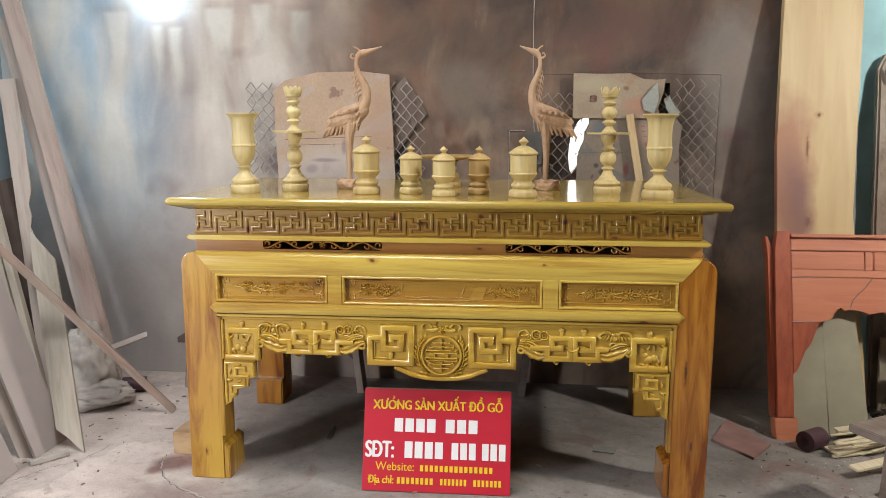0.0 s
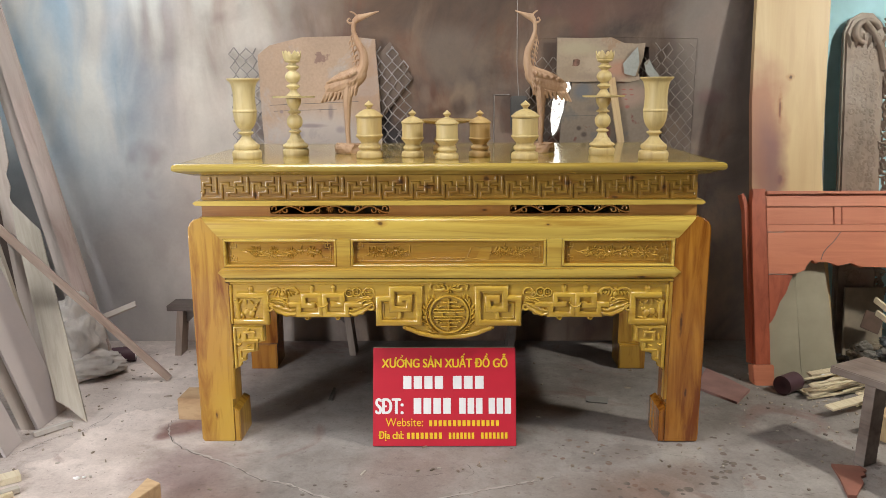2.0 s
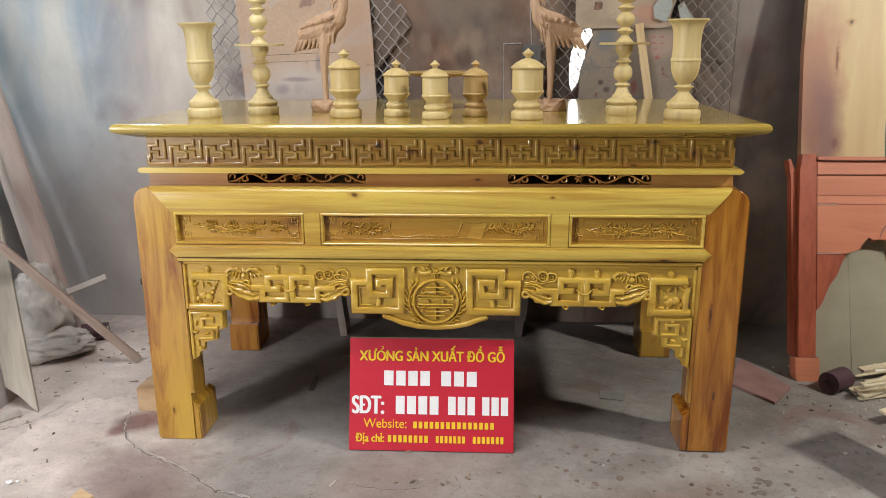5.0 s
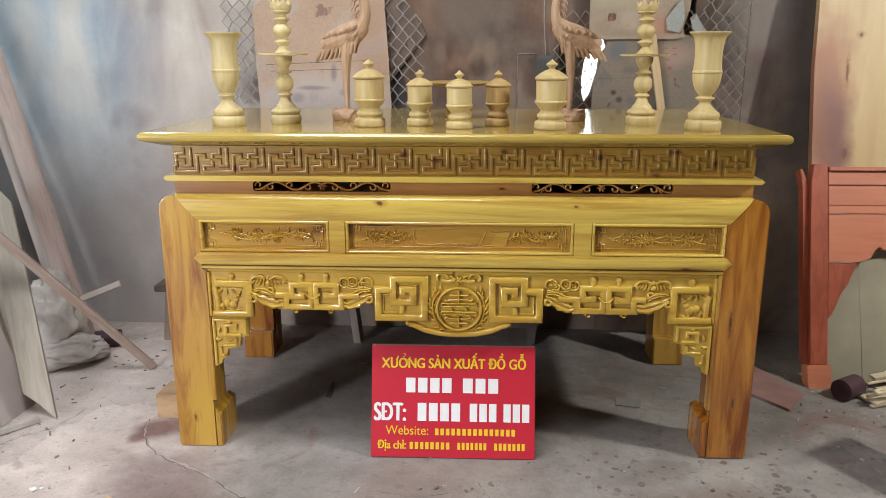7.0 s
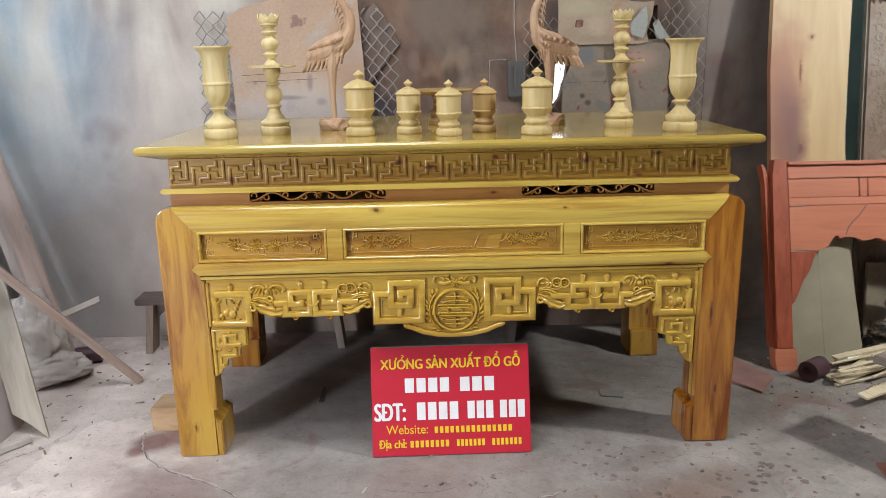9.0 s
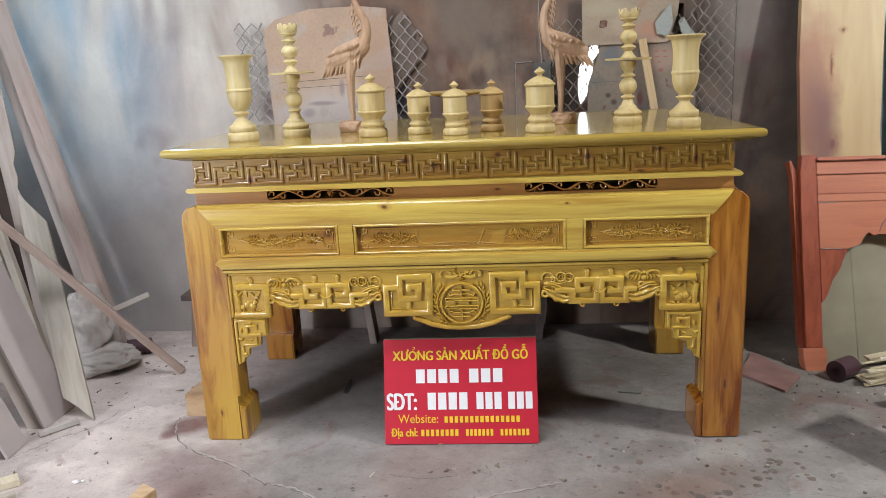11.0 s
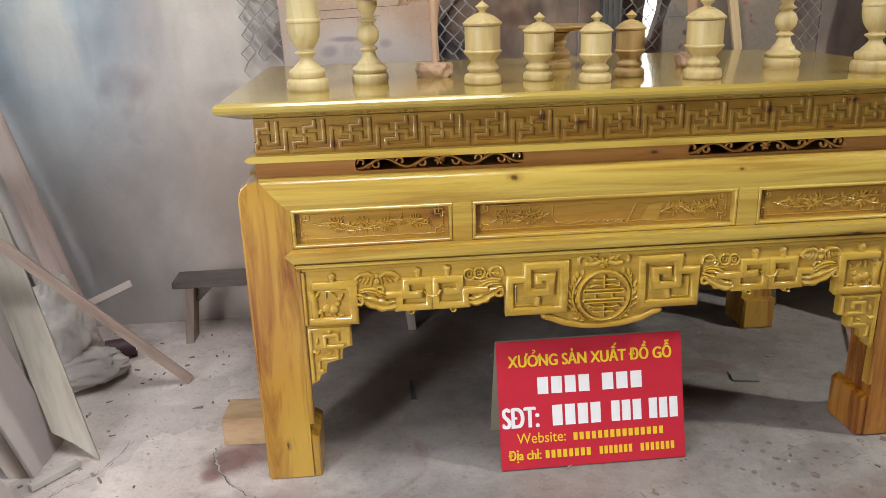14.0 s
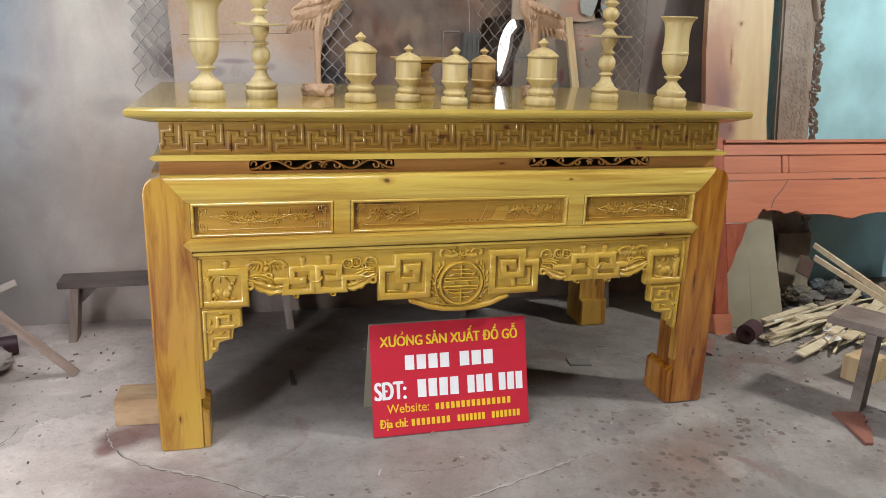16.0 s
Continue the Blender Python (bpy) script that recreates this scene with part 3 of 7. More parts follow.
def box(bm, x0, x1, y0, y1, z0, z1, bevel=0.0, m=None):
    """Adds a box, with bevelled edges if asked."""
    made = bmesh.ops.create_cube(bm, size=1.0)["verts"]
    for v in made:
        v.co = Vector(((x0 + x1) / 2 + v.co.x * (x1 - x0), (y0 + y1) / 2 + v.co.y * (y1 - y0), (z0 + z1) / 2 + v.co.z * (z1 - z0)))
        if m:
            v.co = m @ v.co
    if bevel:
        edges = {e for v in made for e in v.link_edges}
        bmesh.ops.bevel(bm, geom=list(edges), offset=bevel, segments=2, affect="EDGES", clamp_overlap=True)
    return bm


def boxes(*rows, bevel=0.0):
    bm = bmesh.new()
    for r in rows:
        box(bm, *r, bevel=bevel)
    return bm


def prism(outline, y0, y1, bevel=0.0, bm=None, m=None):
    """A plate with an outline in x and z, from y0 (front) to y1."""
    bm = bm or bmesh.new()
    front = [bm.verts.new((x, y0, z)) for x, z in outline]
    back = [bm.verts.new((x, y1, z)) for x, z in outline]
    made = front + back
    f = [bm.faces.new(front), bm.faces.new(back[::-1])]
    n = len(outline)
    for i in range(n):
        bm.faces.new((front[i], back[i], back[(i + 1) % n], front[(i + 1) % n]))
    if bevel:
        edges = list(f[0].edges)
        r = bmesh.ops.bevel(bm, geom=edges, offset=bevel, segments=2, affect="EDGES", clamp_overlap=True)
        made = [v for v in made if v.is_valid] + r["verts"]
    if m:
        for v in set(made):
            v.co = m @ v.co
    return bm


def lathe(profile, segments=40):
    """A turned body from (radius, height) pairs."""
    bm = bmesh.new()
    rings = []
    for r, z in profile:
        if r < 1e-5:
            rings.append([bm.verts.new((0, 0, z))])
        else:
            rings.append([bm.verts.new((r * math.cos(a), r * math.sin(a), z)) for a in (2 * math.pi * k / segments for k in range(segments))])
    for a, b in zip(rings, rings[1:]):
        for k in range(segments):
            q = (k + 1) % segments
            if len(a) == 1 and len(b) == 1:
                continue
            if len(a) == 1:
                bm.faces.new((a[0], b[q], b[k]))
            elif len(b) == 1:
                bm.faces.new((a[k], a[q], b[0]))
            else:
                bm.faces.new((a[k], a[q], b[q], b[k]))
    for ring in (rings[0], rings[-1]):
        if len(ring) > 1:
            bm.faces.new(ring)
    return bm


def rounded(points, steps=6):
    """A smooth curve through a turned profile's points (Catmull-Rom); a repeated point stays a sharp corner."""
    out = []
    n = len(points)
    for i in range(n - 1):
        p0, p1, p2, p3 = (Vector(points[min(max(j, 0), n - 1)]) for j in (i - 1, i, i + 1, i + 2))
        if (p1 - p2).length < 1e-9:
            continue
        for k in range(steps):
            t = k / steps
            c = 0.5 * (2 * p1 + (p2 - p0) * t + (2 * p0 - 5 * p1 + 4 * p2 - p3) * t * t + (3 * p1 - p0 - 3 * p2 + p3) * t ** 3)
            out.append(tuple(c))
    out.append(tuple(points[-1]))
    return out


def band(bm, path, width, rise, y=0.0, closed=False, taper=False):
    """A carved raised band along a path in x and z, standing proud of the plane y towards -y."""
    pts = [Vector(p) for p in path]
    n = len(pts)
    if width > 0.009:
        prof = ((-0.5, -0.002), (-0.48, rise * 0.50), (-0.37, rise * 0.84), (-0.16, rise), (0.16, rise), (0.37, rise * 0.84), (0.48, rise * 0.50), (0.5, -0.002))
    else:
        prof = ((-0.5, -0.002), (-0.47, rise * 0.45), (-0.34, rise * 0.82), (0.0, rise), (0.34, rise * 0.82), (0.47, rise * 0.45), (0.5, -0.002))
    rings = []
    for i, p in enumerate(pts):
        a = pts[i - 1] if i or closed else None
        b = pts[(i + 1) % n] if i < n - 1 or closed else None
        d1 = (p - a).normalized() if a is not None else (b - p).normalized()
        d2 = (b - p).normalized() if b is not None else d1
        n1, n2 = Vector((-d1.y, d1.x)), Vector((-d2.y, d2.x))
        mid = n1 + n2
        mid = mid.normalized() if mid.length > 1e-6 else n1
        reach = 1 / max(0.5, mid.dot(n1))
        w = width * (1 - 0.65 * i / (n - 1)) if taper else width
        rings.append([bm.verts.new((p.x + mid.x * o * w * reach, y - h, p.y + mid.y * o * w * reach)) for o, h in prof])
    pairs = list(zip(rings, rings[1:])) + ([(rings[-1], rings[0])] if closed else [])
    for a, b in pairs:
        for k in range(len(prof) - 1):
            bm.faces.new((a[k], a[k + 1], b[k + 1], b[k]))
    if not closed:
        bm.faces.new(rings[0][::-1])
        bm.faces.new(rings[-1])
    return bm


def arc(cx, cz, r, a0, a1, steps=14, squash=1.0, shrink=0.0):
    """Points on an arc (degrees), spiralling inwards by shrink."""
    out = []
    for k in range(steps + 1):
        t = k / steps
        a, q = radians(a0 + (a1 - a0) * t), r * (1 - shrink * t)
        out.append((cx + q * math.cos(a), cz + q * squash * math.sin(a)))
    return out


def leaf(bm, x, z, length, width, angle, rise, y=0.0):
    """A small carved leaf or petal: a domed lozenge with a raised rib."""
    c, s = math.cos(radians(angle)), math.sin(radians(angle))
    shape = ((0, 0, 0), (0.3, 0.42, 0.4), (0.62, 0.40, 0.5), (1, 0, 0.1), (0.62, -0.40, 0.5), (0.3, -0.42, 0.4))
    rim = [bm.verts.new((x + (u * c * length - v * s * width), y - h * rise * 0.5 + 0.001, z + (u * s * length + v * c * width))) for u, v, h in shape]
    rib = [bm.verts.new((x + u * c * length, y - rise, z + u * s * length)) for u in (0.25, 0.6)]
    bm.faces.new((rim[0], rim[1], rib[0]))
    bm.faces.new((rim[1], rim[2], rib[1], rib[0]))
    bm.faces.new((rim[2], rim[3], rib[1]))
    bm.faces.new((rim[3], rim[4], rib[1]))
    bm.faces.new((rim[4], rim[5], rib[0], rib[1]))
    bm.faces.new((rim[5], rim[0], rib[0]))
    return bm


def flower(bm, x, z, r, rise, y=0.0, petals=5, start=0.0):
    for k in range(petals):
        leaf(bm, x, z, r, r * 0.75, start + 360 * k / petals, rise, y)
    bead(bm, x, z, r * 0.25, rise * 1.2, y)
    return bm


def bead(bm, x, z, r, rise, y=0.0):
    made = bmesh.ops.create_uvsphere(bm, u_segments=10, v_segments=6, radius=1.0)["verts"]
    for v in made:
        v.co = Vector((x + v.co.x * r, y + v.co.y * rise, z + v.co.z * r))
    return bm

# ---- the room ----
WALL_Y = 1.34


def slab_with_hole(x0, x1, z0, z1, y0, y1, *holes):
    """A board or wall from y0 to y1 with holes that go right through."""
    bm = bmesh.new()
    loops = {}
    for y in (y0, y1):
        outer = [bm.verts.new((x, y, z)) for x, z in ((x0, z0), (x1, z0), (x1, z1), (x0, z1))]
        rings = [outer] + [[bm.verts.new((x, y, z)) for x, z in hole] for hole in holes]
        edges = []
        for ring in rings:
            edges += [bm.edges.new((ring[i], ring[(i + 1) % len(ring)])) for i in range(len(ring))]
        bmesh.ops.triangle_fill(bm, edges=edges, use_beauty=True, use_dissolve=False)
        loops[y] = rings
    for a, b in zip(loops[y0], loops[y1]):
        for i in range(len(a)):
            j = (i + 1) % len(a)
            bm.faces.new((a[i], a[j], b[j], b[i]))
    return bm


RECESS = [(0.45, 1.00), (1.10, 1.00), (1.10, 1.69), (0.62, 1.69), (0.62, 1.53), (0.45, 1.50)]
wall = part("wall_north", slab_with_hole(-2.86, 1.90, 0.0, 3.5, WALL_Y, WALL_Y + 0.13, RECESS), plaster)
HOLE = [(0.602, 1.190), (0.632, 1.232), (0.646, 1.285), (0.664, 1.345), (0.672, 1.43), (0.705, 1.468), (0.692, 1.505), (0.665, 1.515), (0.632, 1.485), (0.612, 1.45), (0.594, 1.40), (0.585, 1.34), (0.584, 1.29), (0.588, 1.235)]
tagged(part("wall_recess", slab_with_hole(0.38, 1.17, 0.92, 1.78, WALL_Y + 0.131, WALL_Y + 0.191, HOLE), plain("sooty_brown_recess", (0.17, 0.13, 0.105), 0.9, vary=0.35, scale=7.0, bump=0.4)), "sooty blocked window recess broken through at one side", "wall", kind="structure")
tagged(wall, "stained cement plaster wall with spray marks and a window recess", "wall", kind="structure")
outside = Nodes("bright_outdoors")
outside.bsdf.inputs["Emission Color"].default_value = (1.0, 0.98, 0.93, 1)
outside.bsdf.inputs["Emission Strength"].default_value = 2.4
outside.finish((0.8, 0.8, 0.78), 0.9)
tagged(part("backdrop", boxes((-0.8, 2.2, 2.6, 2.62, -0.2, 3.0)), outside.mat), "bright hazy daylight outdoors", "backdrop", kind="structure")
# unseen walls and ceiling are kept this dark to cut bounced light
dim_plaster = plain("dark_grey_plaster", (0.13, 0.112, 0.10), 0.9, vary=0.25, scale=2.0, bump=0.3)
west_plaster = plain("grey_blue_plaster", (0.26, 0.315, 0.34), 0.85, vary=0.25, scale=2.5, bump=0.25)
blue_plaster = plain("pale_blue_plaster", (0.40, 0.65, 0.70), 0.8, vary=0.18, scale=3.0, bump=0.25)
tagged(part("wall_north_blue", boxes((1.90, 3.5, WALL_Y, WALL_Y + 0.11, 0.0, 3.5)), blue_plaster), "pale blue limewashed wall with grey smudges", "wall", kind="structure")
tagged(part("wall_west", boxes((-2.86, -2.66, -4.2, -2.85, 0, 3.5), (-2.86, -2.66, -2.25, WALL_Y, 0, 3.5), (-2.86, -2.66, -2.85, -2.25, 2.3, 3.5), (-2.86, -2.66, -2.85, -2.25, 0.0, 0.4)), west_plaster), "grey-blue plaster side wall with a tall opening", "wall", kind="structure")
tagged(part("wall_east", boxes((3.3, 3.5, -4.2, -1.4, 0, 3.5), (3.3, 3.5, -0.6, WALL_Y, 0, 3.5), (3.3, 3.5, -1.4, -0.6, 3.25, 3.5), (3.3, 3.5, -1.4, -0.6, 0.0, 2.3)), dim_plaster), "unseen dark grey side wall with a high window opening", "wall", kind="structure")
tagged(part("wall_south", boxes((-2.66, 3.3, -4.2, -4.0, 0, 3.5)), dim_plaster), "unseen dark grey wall closing the room", "wall", kind="structure")
# ceiling is out of view; its two openings are added over the roof lamps
tagged(part("ceiling", boxes((-2.86, 3.5, -4.2, -1.65, 3.5, 3.65), (-2.86, 3.5, -1.05, -0.85, 3.5, 3.65), (-2.86, 3.5, -0.05, WALL_Y + 0.11, 3.5, 3.65), (-2.86, -1.6, -0.85, -0.05, 3.5, 3.65), (-0.2, 3.5, -0.85, -0.05, 3.5, 3.65), (-2.86, -1.35, -1.65, -1.05, 3.5, 3.65), (0.15, 3.5, -1.65, -1.05, 3.5, 3.65)), plain("grey_ceiling", (0.11, 0.097, 0.088), 0.9)), "unseen dull grey ceiling with two openings added for lamps", "ceiling", kind="structure")


def floor_z(x, y):
    return min(0.0, 0.003 * noise.noise((x * 1.7, y * 1.7, 0.3)) + 0.0015 * noise.noise((x * 7, y * 7, 2.0)) - 0.0015)


def concrete_floor():
    """Slightly uneven screed."""
    bm = bmesh.new()
    bmesh.ops.create_grid(bm, x_segments=150, y_segments=120, size=0.5)
    for v in bm.verts:
        x, y = 0.32 + v.co.x * 6.36, -1.375 + v.co.y * 5.65
        v.co = Vector((x, y, floor_z(x, y)))
    return bm


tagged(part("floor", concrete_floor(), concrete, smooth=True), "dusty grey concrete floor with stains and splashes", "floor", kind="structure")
crack_dark = plain("dark_crack", (0.13, 0.108, 0.092), 0.9)
crack_pale = plain("chipped_screed_edge", (0.38, 0.335, 0.305), 0.9)


def ribbon(path, width, lift, seed, side=0.0):
    """A thin ragged strip along the floor."""
    rr = random.Random(seed)
    pts = [Vector(p) for p in rounded(path, 9)]
    bm = bmesh.new()
    prev = None
    for i, p in enumerate(pts):
        d = (pts[min(i + 1, len(pts) - 1)] - pts[max(i - 1, 0)]).normalized()
        nrm = Vector((-d.y, d.x))
        q = p + nrm * (rr.uniform(-0.006, 0.006) + side)
        w = width * rr.uniform(0.08, 1.0) * min(1, 6 * i / len(pts) + 0.15, 6 * (1 - i / len(pts)) + 0.15)
        a = q + nrm * w / 2
        b = q - nrm * w / 2
        pair = [bm.verts.new((u.x, u.y, floor_z(u.x, u.y) + lift)) for u in (a, b)]
        if prev:
            bm.faces.new((prev[0], prev[1], pair[1], pair[0]))
        prev = pair
    return bm


LONG_CRACKS = (
    ([(-1.248, 0.242), (-1.255, 0.13), (-1.148, -0.039), (-0.984, -0.151), (-0.862, -0.224), (-0.736, -0.329), (-0.62, -0.366), (-0.477, -0.458), (-0.348, -0.492), (-0.143, -0.487), (0.021, -0.446), (0.169, -0.395), (0.288, -0.355), (0.412, -0.305)], 0.013, True),
    ([(0.412, -0.305), (0.602, -0.334), (0.802, -0.397), (0.988, -0.409), (1.18, -0.403), (1.312, -0.439), (1.45, -0.387)], 0.005, False),
    ([(-0.288, -0.271), (-0.176, -0.295), (-0.06, -0.289), (-0.02, -0.27)], 0.010, False),
    ([(0.05, -0.33), (0.10, -0.27), (0.075, -0.20)], 0.007, False),
)
SHORT_CRACKS = (
    ([(0.60, 0.98), (0.66, 0.90), (0.723, 0.828), (0.815, 0.765), (0.971, 0.743), (1.10, 0.70)], 0.008, False),
    ([(1.62, 0.40), (1.60, 0.30), (1.583, 0.253), (1.477, 0.132), (1.334, 0.065)], 0.007, False),
    ([(-1.90, -0.20), (-1.787, -0.103), (-1.71, 0.024), (-1.609, 0.121), (-1.56, 0.30)], 0.008, True),
    ([(0.72, -0.16), (0.85, -0.10), (1.00, -0.15), (1.04, -0.22)], 0.007, False),
)
for k, (path, width, lip) in enumerate(LONG_CRACKS + SHORT_CRACKS):
    tagged(part("floor_crack", ribbon(path, width * 0.42, 0.0012, k), crack_dark), "dark ragged crack in the concrete", "crack", kind="structure")
    if lip:
        tagged(part("floor_crack_edge", ribbon(path, width * 1.3, 0.0006, k + 20, 0.007), crack_pale), "pale chipped edge along a crack", "crack", kind="structure")



def dried_drips():
    """Round dried drips of lacquer, thrown in an arc and in loose scatters."""
    rr = random.Random(4)
    spots = []
    for k in range(13):
        t = k / 12
        spots.append((1.13 - 0.10 * t - 0.25 * t ** 3 + rr.uniform(-0.03, 0.03), -0.16 - 0.26 * t + rr.uniform(-0.02, 0.02), rr.uniform(0.009, 0.019)))
    for cx, cy, wide, deep, count, least, most in ((0.74, -0.44, 0.16, 0.06, 16, 0.006, 0.015), (0.50, -0.56, 0.10, 0.05, 11, 0.007, 0.016), (0.62, -0.10, 0.12, 0.05, 10, 0.005, 0.010), (0.33, -0.02, 0.10, 0.05, 9, 0.003, 0.008), (1.10, 0.06, 0.14, 0.08, 8, 0.005, 0.011), (-0.55, -0.42, 0.25, 0.10, 9, 0.004, 0.009)):
        for k in range(count):
            spots.append((rr.gauss(cx, wide * 0.6), rr.gauss(cy, deep * 0.6), rr.uniform(least, most)))
    bm = bmesh.new()
    for x, y, r in spots:
        lobe, squash = rr.uniform(0, 6.28), rr.uniform(0.75, 1.0)
        rim = []
        for k in range(14):
            a = 6.2832 * k / 14
            q = r * (1 + 0.10 * math.sin(3 * a + lobe) + rr.uniform(-0.06, 0.06))
            u, v = x + q * math.cos(a), y + q * squash * math.sin(a)
            rim.append(bm.verts.new((u, v, floor_z(u, v) + 0.0007)))
        bm.faces.new(rim)
    return bm


tagged(part("dried_drips", dried_drips(), plain("dried_lacquer_drip", (0.125, 0.098, 0.08), 0.7, vary=0.35, scale=30.0)), "small round dark drips dried on the concrete", "stain", kind="stuff")

# ---- the altar table ----
TOP_Z = 1.187
table = thing("altar_table", (0, 0, 0), "glossy yellow lacquered wooden altar table with carved frets", "table")


def tabletop():
    """A slab with a sloping under-edge and softened rim, from the section of its edge."""
    bm = bmesh.new()
    cx, cy, hx, hy = 0.0, 0.525, 1.085, 0.57
    section = [(-0.075, -0.052), (-0.066, -0.050), (-0.012, -0.031), (-0.003, -0.026), (0.0, -0.018), (-0.001, -0.010), (-0.006, -0.003), (-0.016, 0.0)]
    rings = []
    for inset, z in section:
        rings.append([bm.verts.new((cx + sx * (hx + inset), cy + sy * (hy + inset), TOP_Z + z)) for sx, sy in ((-1, -1), (1, -1), (1, 1), (-1, 1))])
    for a, b in zip(rings, rings[1:]):
        for k in range(4):
            bm.faces.new((a[k], a[(k + 1) % 4], b[(k + 1) % 4], b[k]))
    bm.faces.new(rings[0][::-1])
    bm.faces.new(rings[-1])
    return bm


part("tabletop", tabletop(), top_wood, table, "pale glossy plank top")

# frieze box with the carved fret band, and the small moulding beneath
frieze = part("frieze", boxes((-0.993, 0.993, 0.022, 1.03, 1.036, 1.137), bevel=0.002), frieze_wood, table, "honey-coloured frieze board with dark knots")


def fret_band():
    """The meander that runs along the frieze: stepped bands and hooked crosses."""
    bm = bmesh.new()
    step, left = 0.1275, -0.909
    a = [(205, 170), (205, 208), (147, 208), (147, 245), (340, 245), (340, 140), (390, 140), (390, 170), (432, 170)]
    b = [(212, 170), (255, 170), (255, 208), (300, 208), (300, 95)]
    c = [(205, 163), (205, 132), (255, 132), (255, 95)]
    for k in range(-1, 15):
        for path in (a, b, c):
            if k == 14 and path is a:
                path = [(min(x, 312), z) for x, z in a[:6]]
            if k == -1 and path is a:
                path = [(max(x, 192), z) for x, z in a]
            pts = [(left + (k + (x - 105) / 235) * step, 1.044 + (250 - z) / 160 * 0.088) for x, z in path]
            band(bm, pts, 0.0126, 0.0054, y=0.022)
    box(bm, -0.99, 0.99, 0.0165, 0.0215, 1.1335, 1.137)
    return bm


part("fret_carving", fret_band(), frieze_wood, frieze, smooth=True)
part("bead_moulding", prism([(-1.024, 1.026), (1.024, 1.026), (1.012, 1.036), (-1.012, 1.036)], -0.004, 1.03, bm=prism([(-1.012, 1.0175), (1.012, 1.0175), (1.024, 1.026), (-1.024, 1.026)], -0.004, 1.03)), pale_wood, table, "thin pale moulding")


def slot(x0, x1, z0, z1, r=0.012):
    """A long opening with rounded ends."""
    out = []
    for cx, cz, a in ((x1 - r, z1 - r, 0), (x0 + r, z1 - r, 90), (x0 + r, z0 + r, 180), (x1 - r, z0 + r, 270)):
        out += arc(cx, cz, r, a, a + 90, 4)
    return out


def waist_board():
    """The recessed waist with two slots cut through it."""
    return slab_with_hole(-1.0, 1.0, 0.966, 1.0175, 0.034, 0.052, slot(-0.722, -0.238, 0.9765, 1.0125), slot(0.250, 0.732, 0.9765, 1.0125))


waist = part("waist_board", waist_board(), waist_wood, table, "brown recessed waist board with two pierced slots")
part("waist_side", boxes((-1.0, -0.985, 0.052, 1.0, 0.966, 1.0175), (0.985, 1.0, 0.052, 1.0, 0.966, 1.0175), (-0.985, 0.985, 0.985, 1.0, 0.966, 1.0175)), waist_wood, table)


def openwork(x0, x1):
    """Pierced scrollwork: a wave with curling tendrils and a flower at its middle."""
    bm = bmesh.new()
    zc, y = 0.9945, 0.048
    n = 56
    for side in (-1, 1):
        wave = []
        mid, half = (x0 + x1) / 2, (x1 - x0) / 2
        for k in range(n + 1):
            t = k / n
            wave.append((mid + side * t * half, zc + 0.0135 * math.sin(t * 3.5 * math.pi + 0.5)))
        band(bm, wave, 0.0080, 0.009, y)
        for t in (0.2, 0.47, 0.75, 0.93):
            x = mid + side * t * half
            s = 1 if math.sin(t * 3.5 * math.pi + 0.5) < 0 else -1
            band(bm, arc(x, zc + s * 0.003, 0.012, 200 if s > 0 else 160, -60 if s > 0 else 420, 10, shrink=0.5), 0.0070, 0.0078, y)
            leaf(bm, x + 0.014 * side, zc + s * 0.006, 0.02, 0.011, 40 * s if side > 0 else 180 - 40 * s, 0.008, y)
    flower(bm, (x0 + x1) / 2, zc, 0.017, 0.009, y, 6)
    return bm


for a, b in ((-0.722, -0.238), (0.250, 0.732)):
    part("openwork", openwork(a, b), waist_wood, waist, "pierced scroll carving")
# added dark sheet that stands in for the shade behind the slots
part("slot_shade", boxes((-0.985, 0.985, 0.30, 0.312, 0.966, 1.0175)), dark_edge, table)


def leg_front():
    """A square post with its mitred head, softened on the outer edges; foot at x 0.913 to 1.055."""
    head = [(0.913, 0.0), (1.055, 0.0), (1.055, 0.918), (1.050, 0.938), (1.038, 0.954), (1.02, 0.964), (0.996, 0.968), (0.923, 0.880), (0.913, 0.880)]
    return head


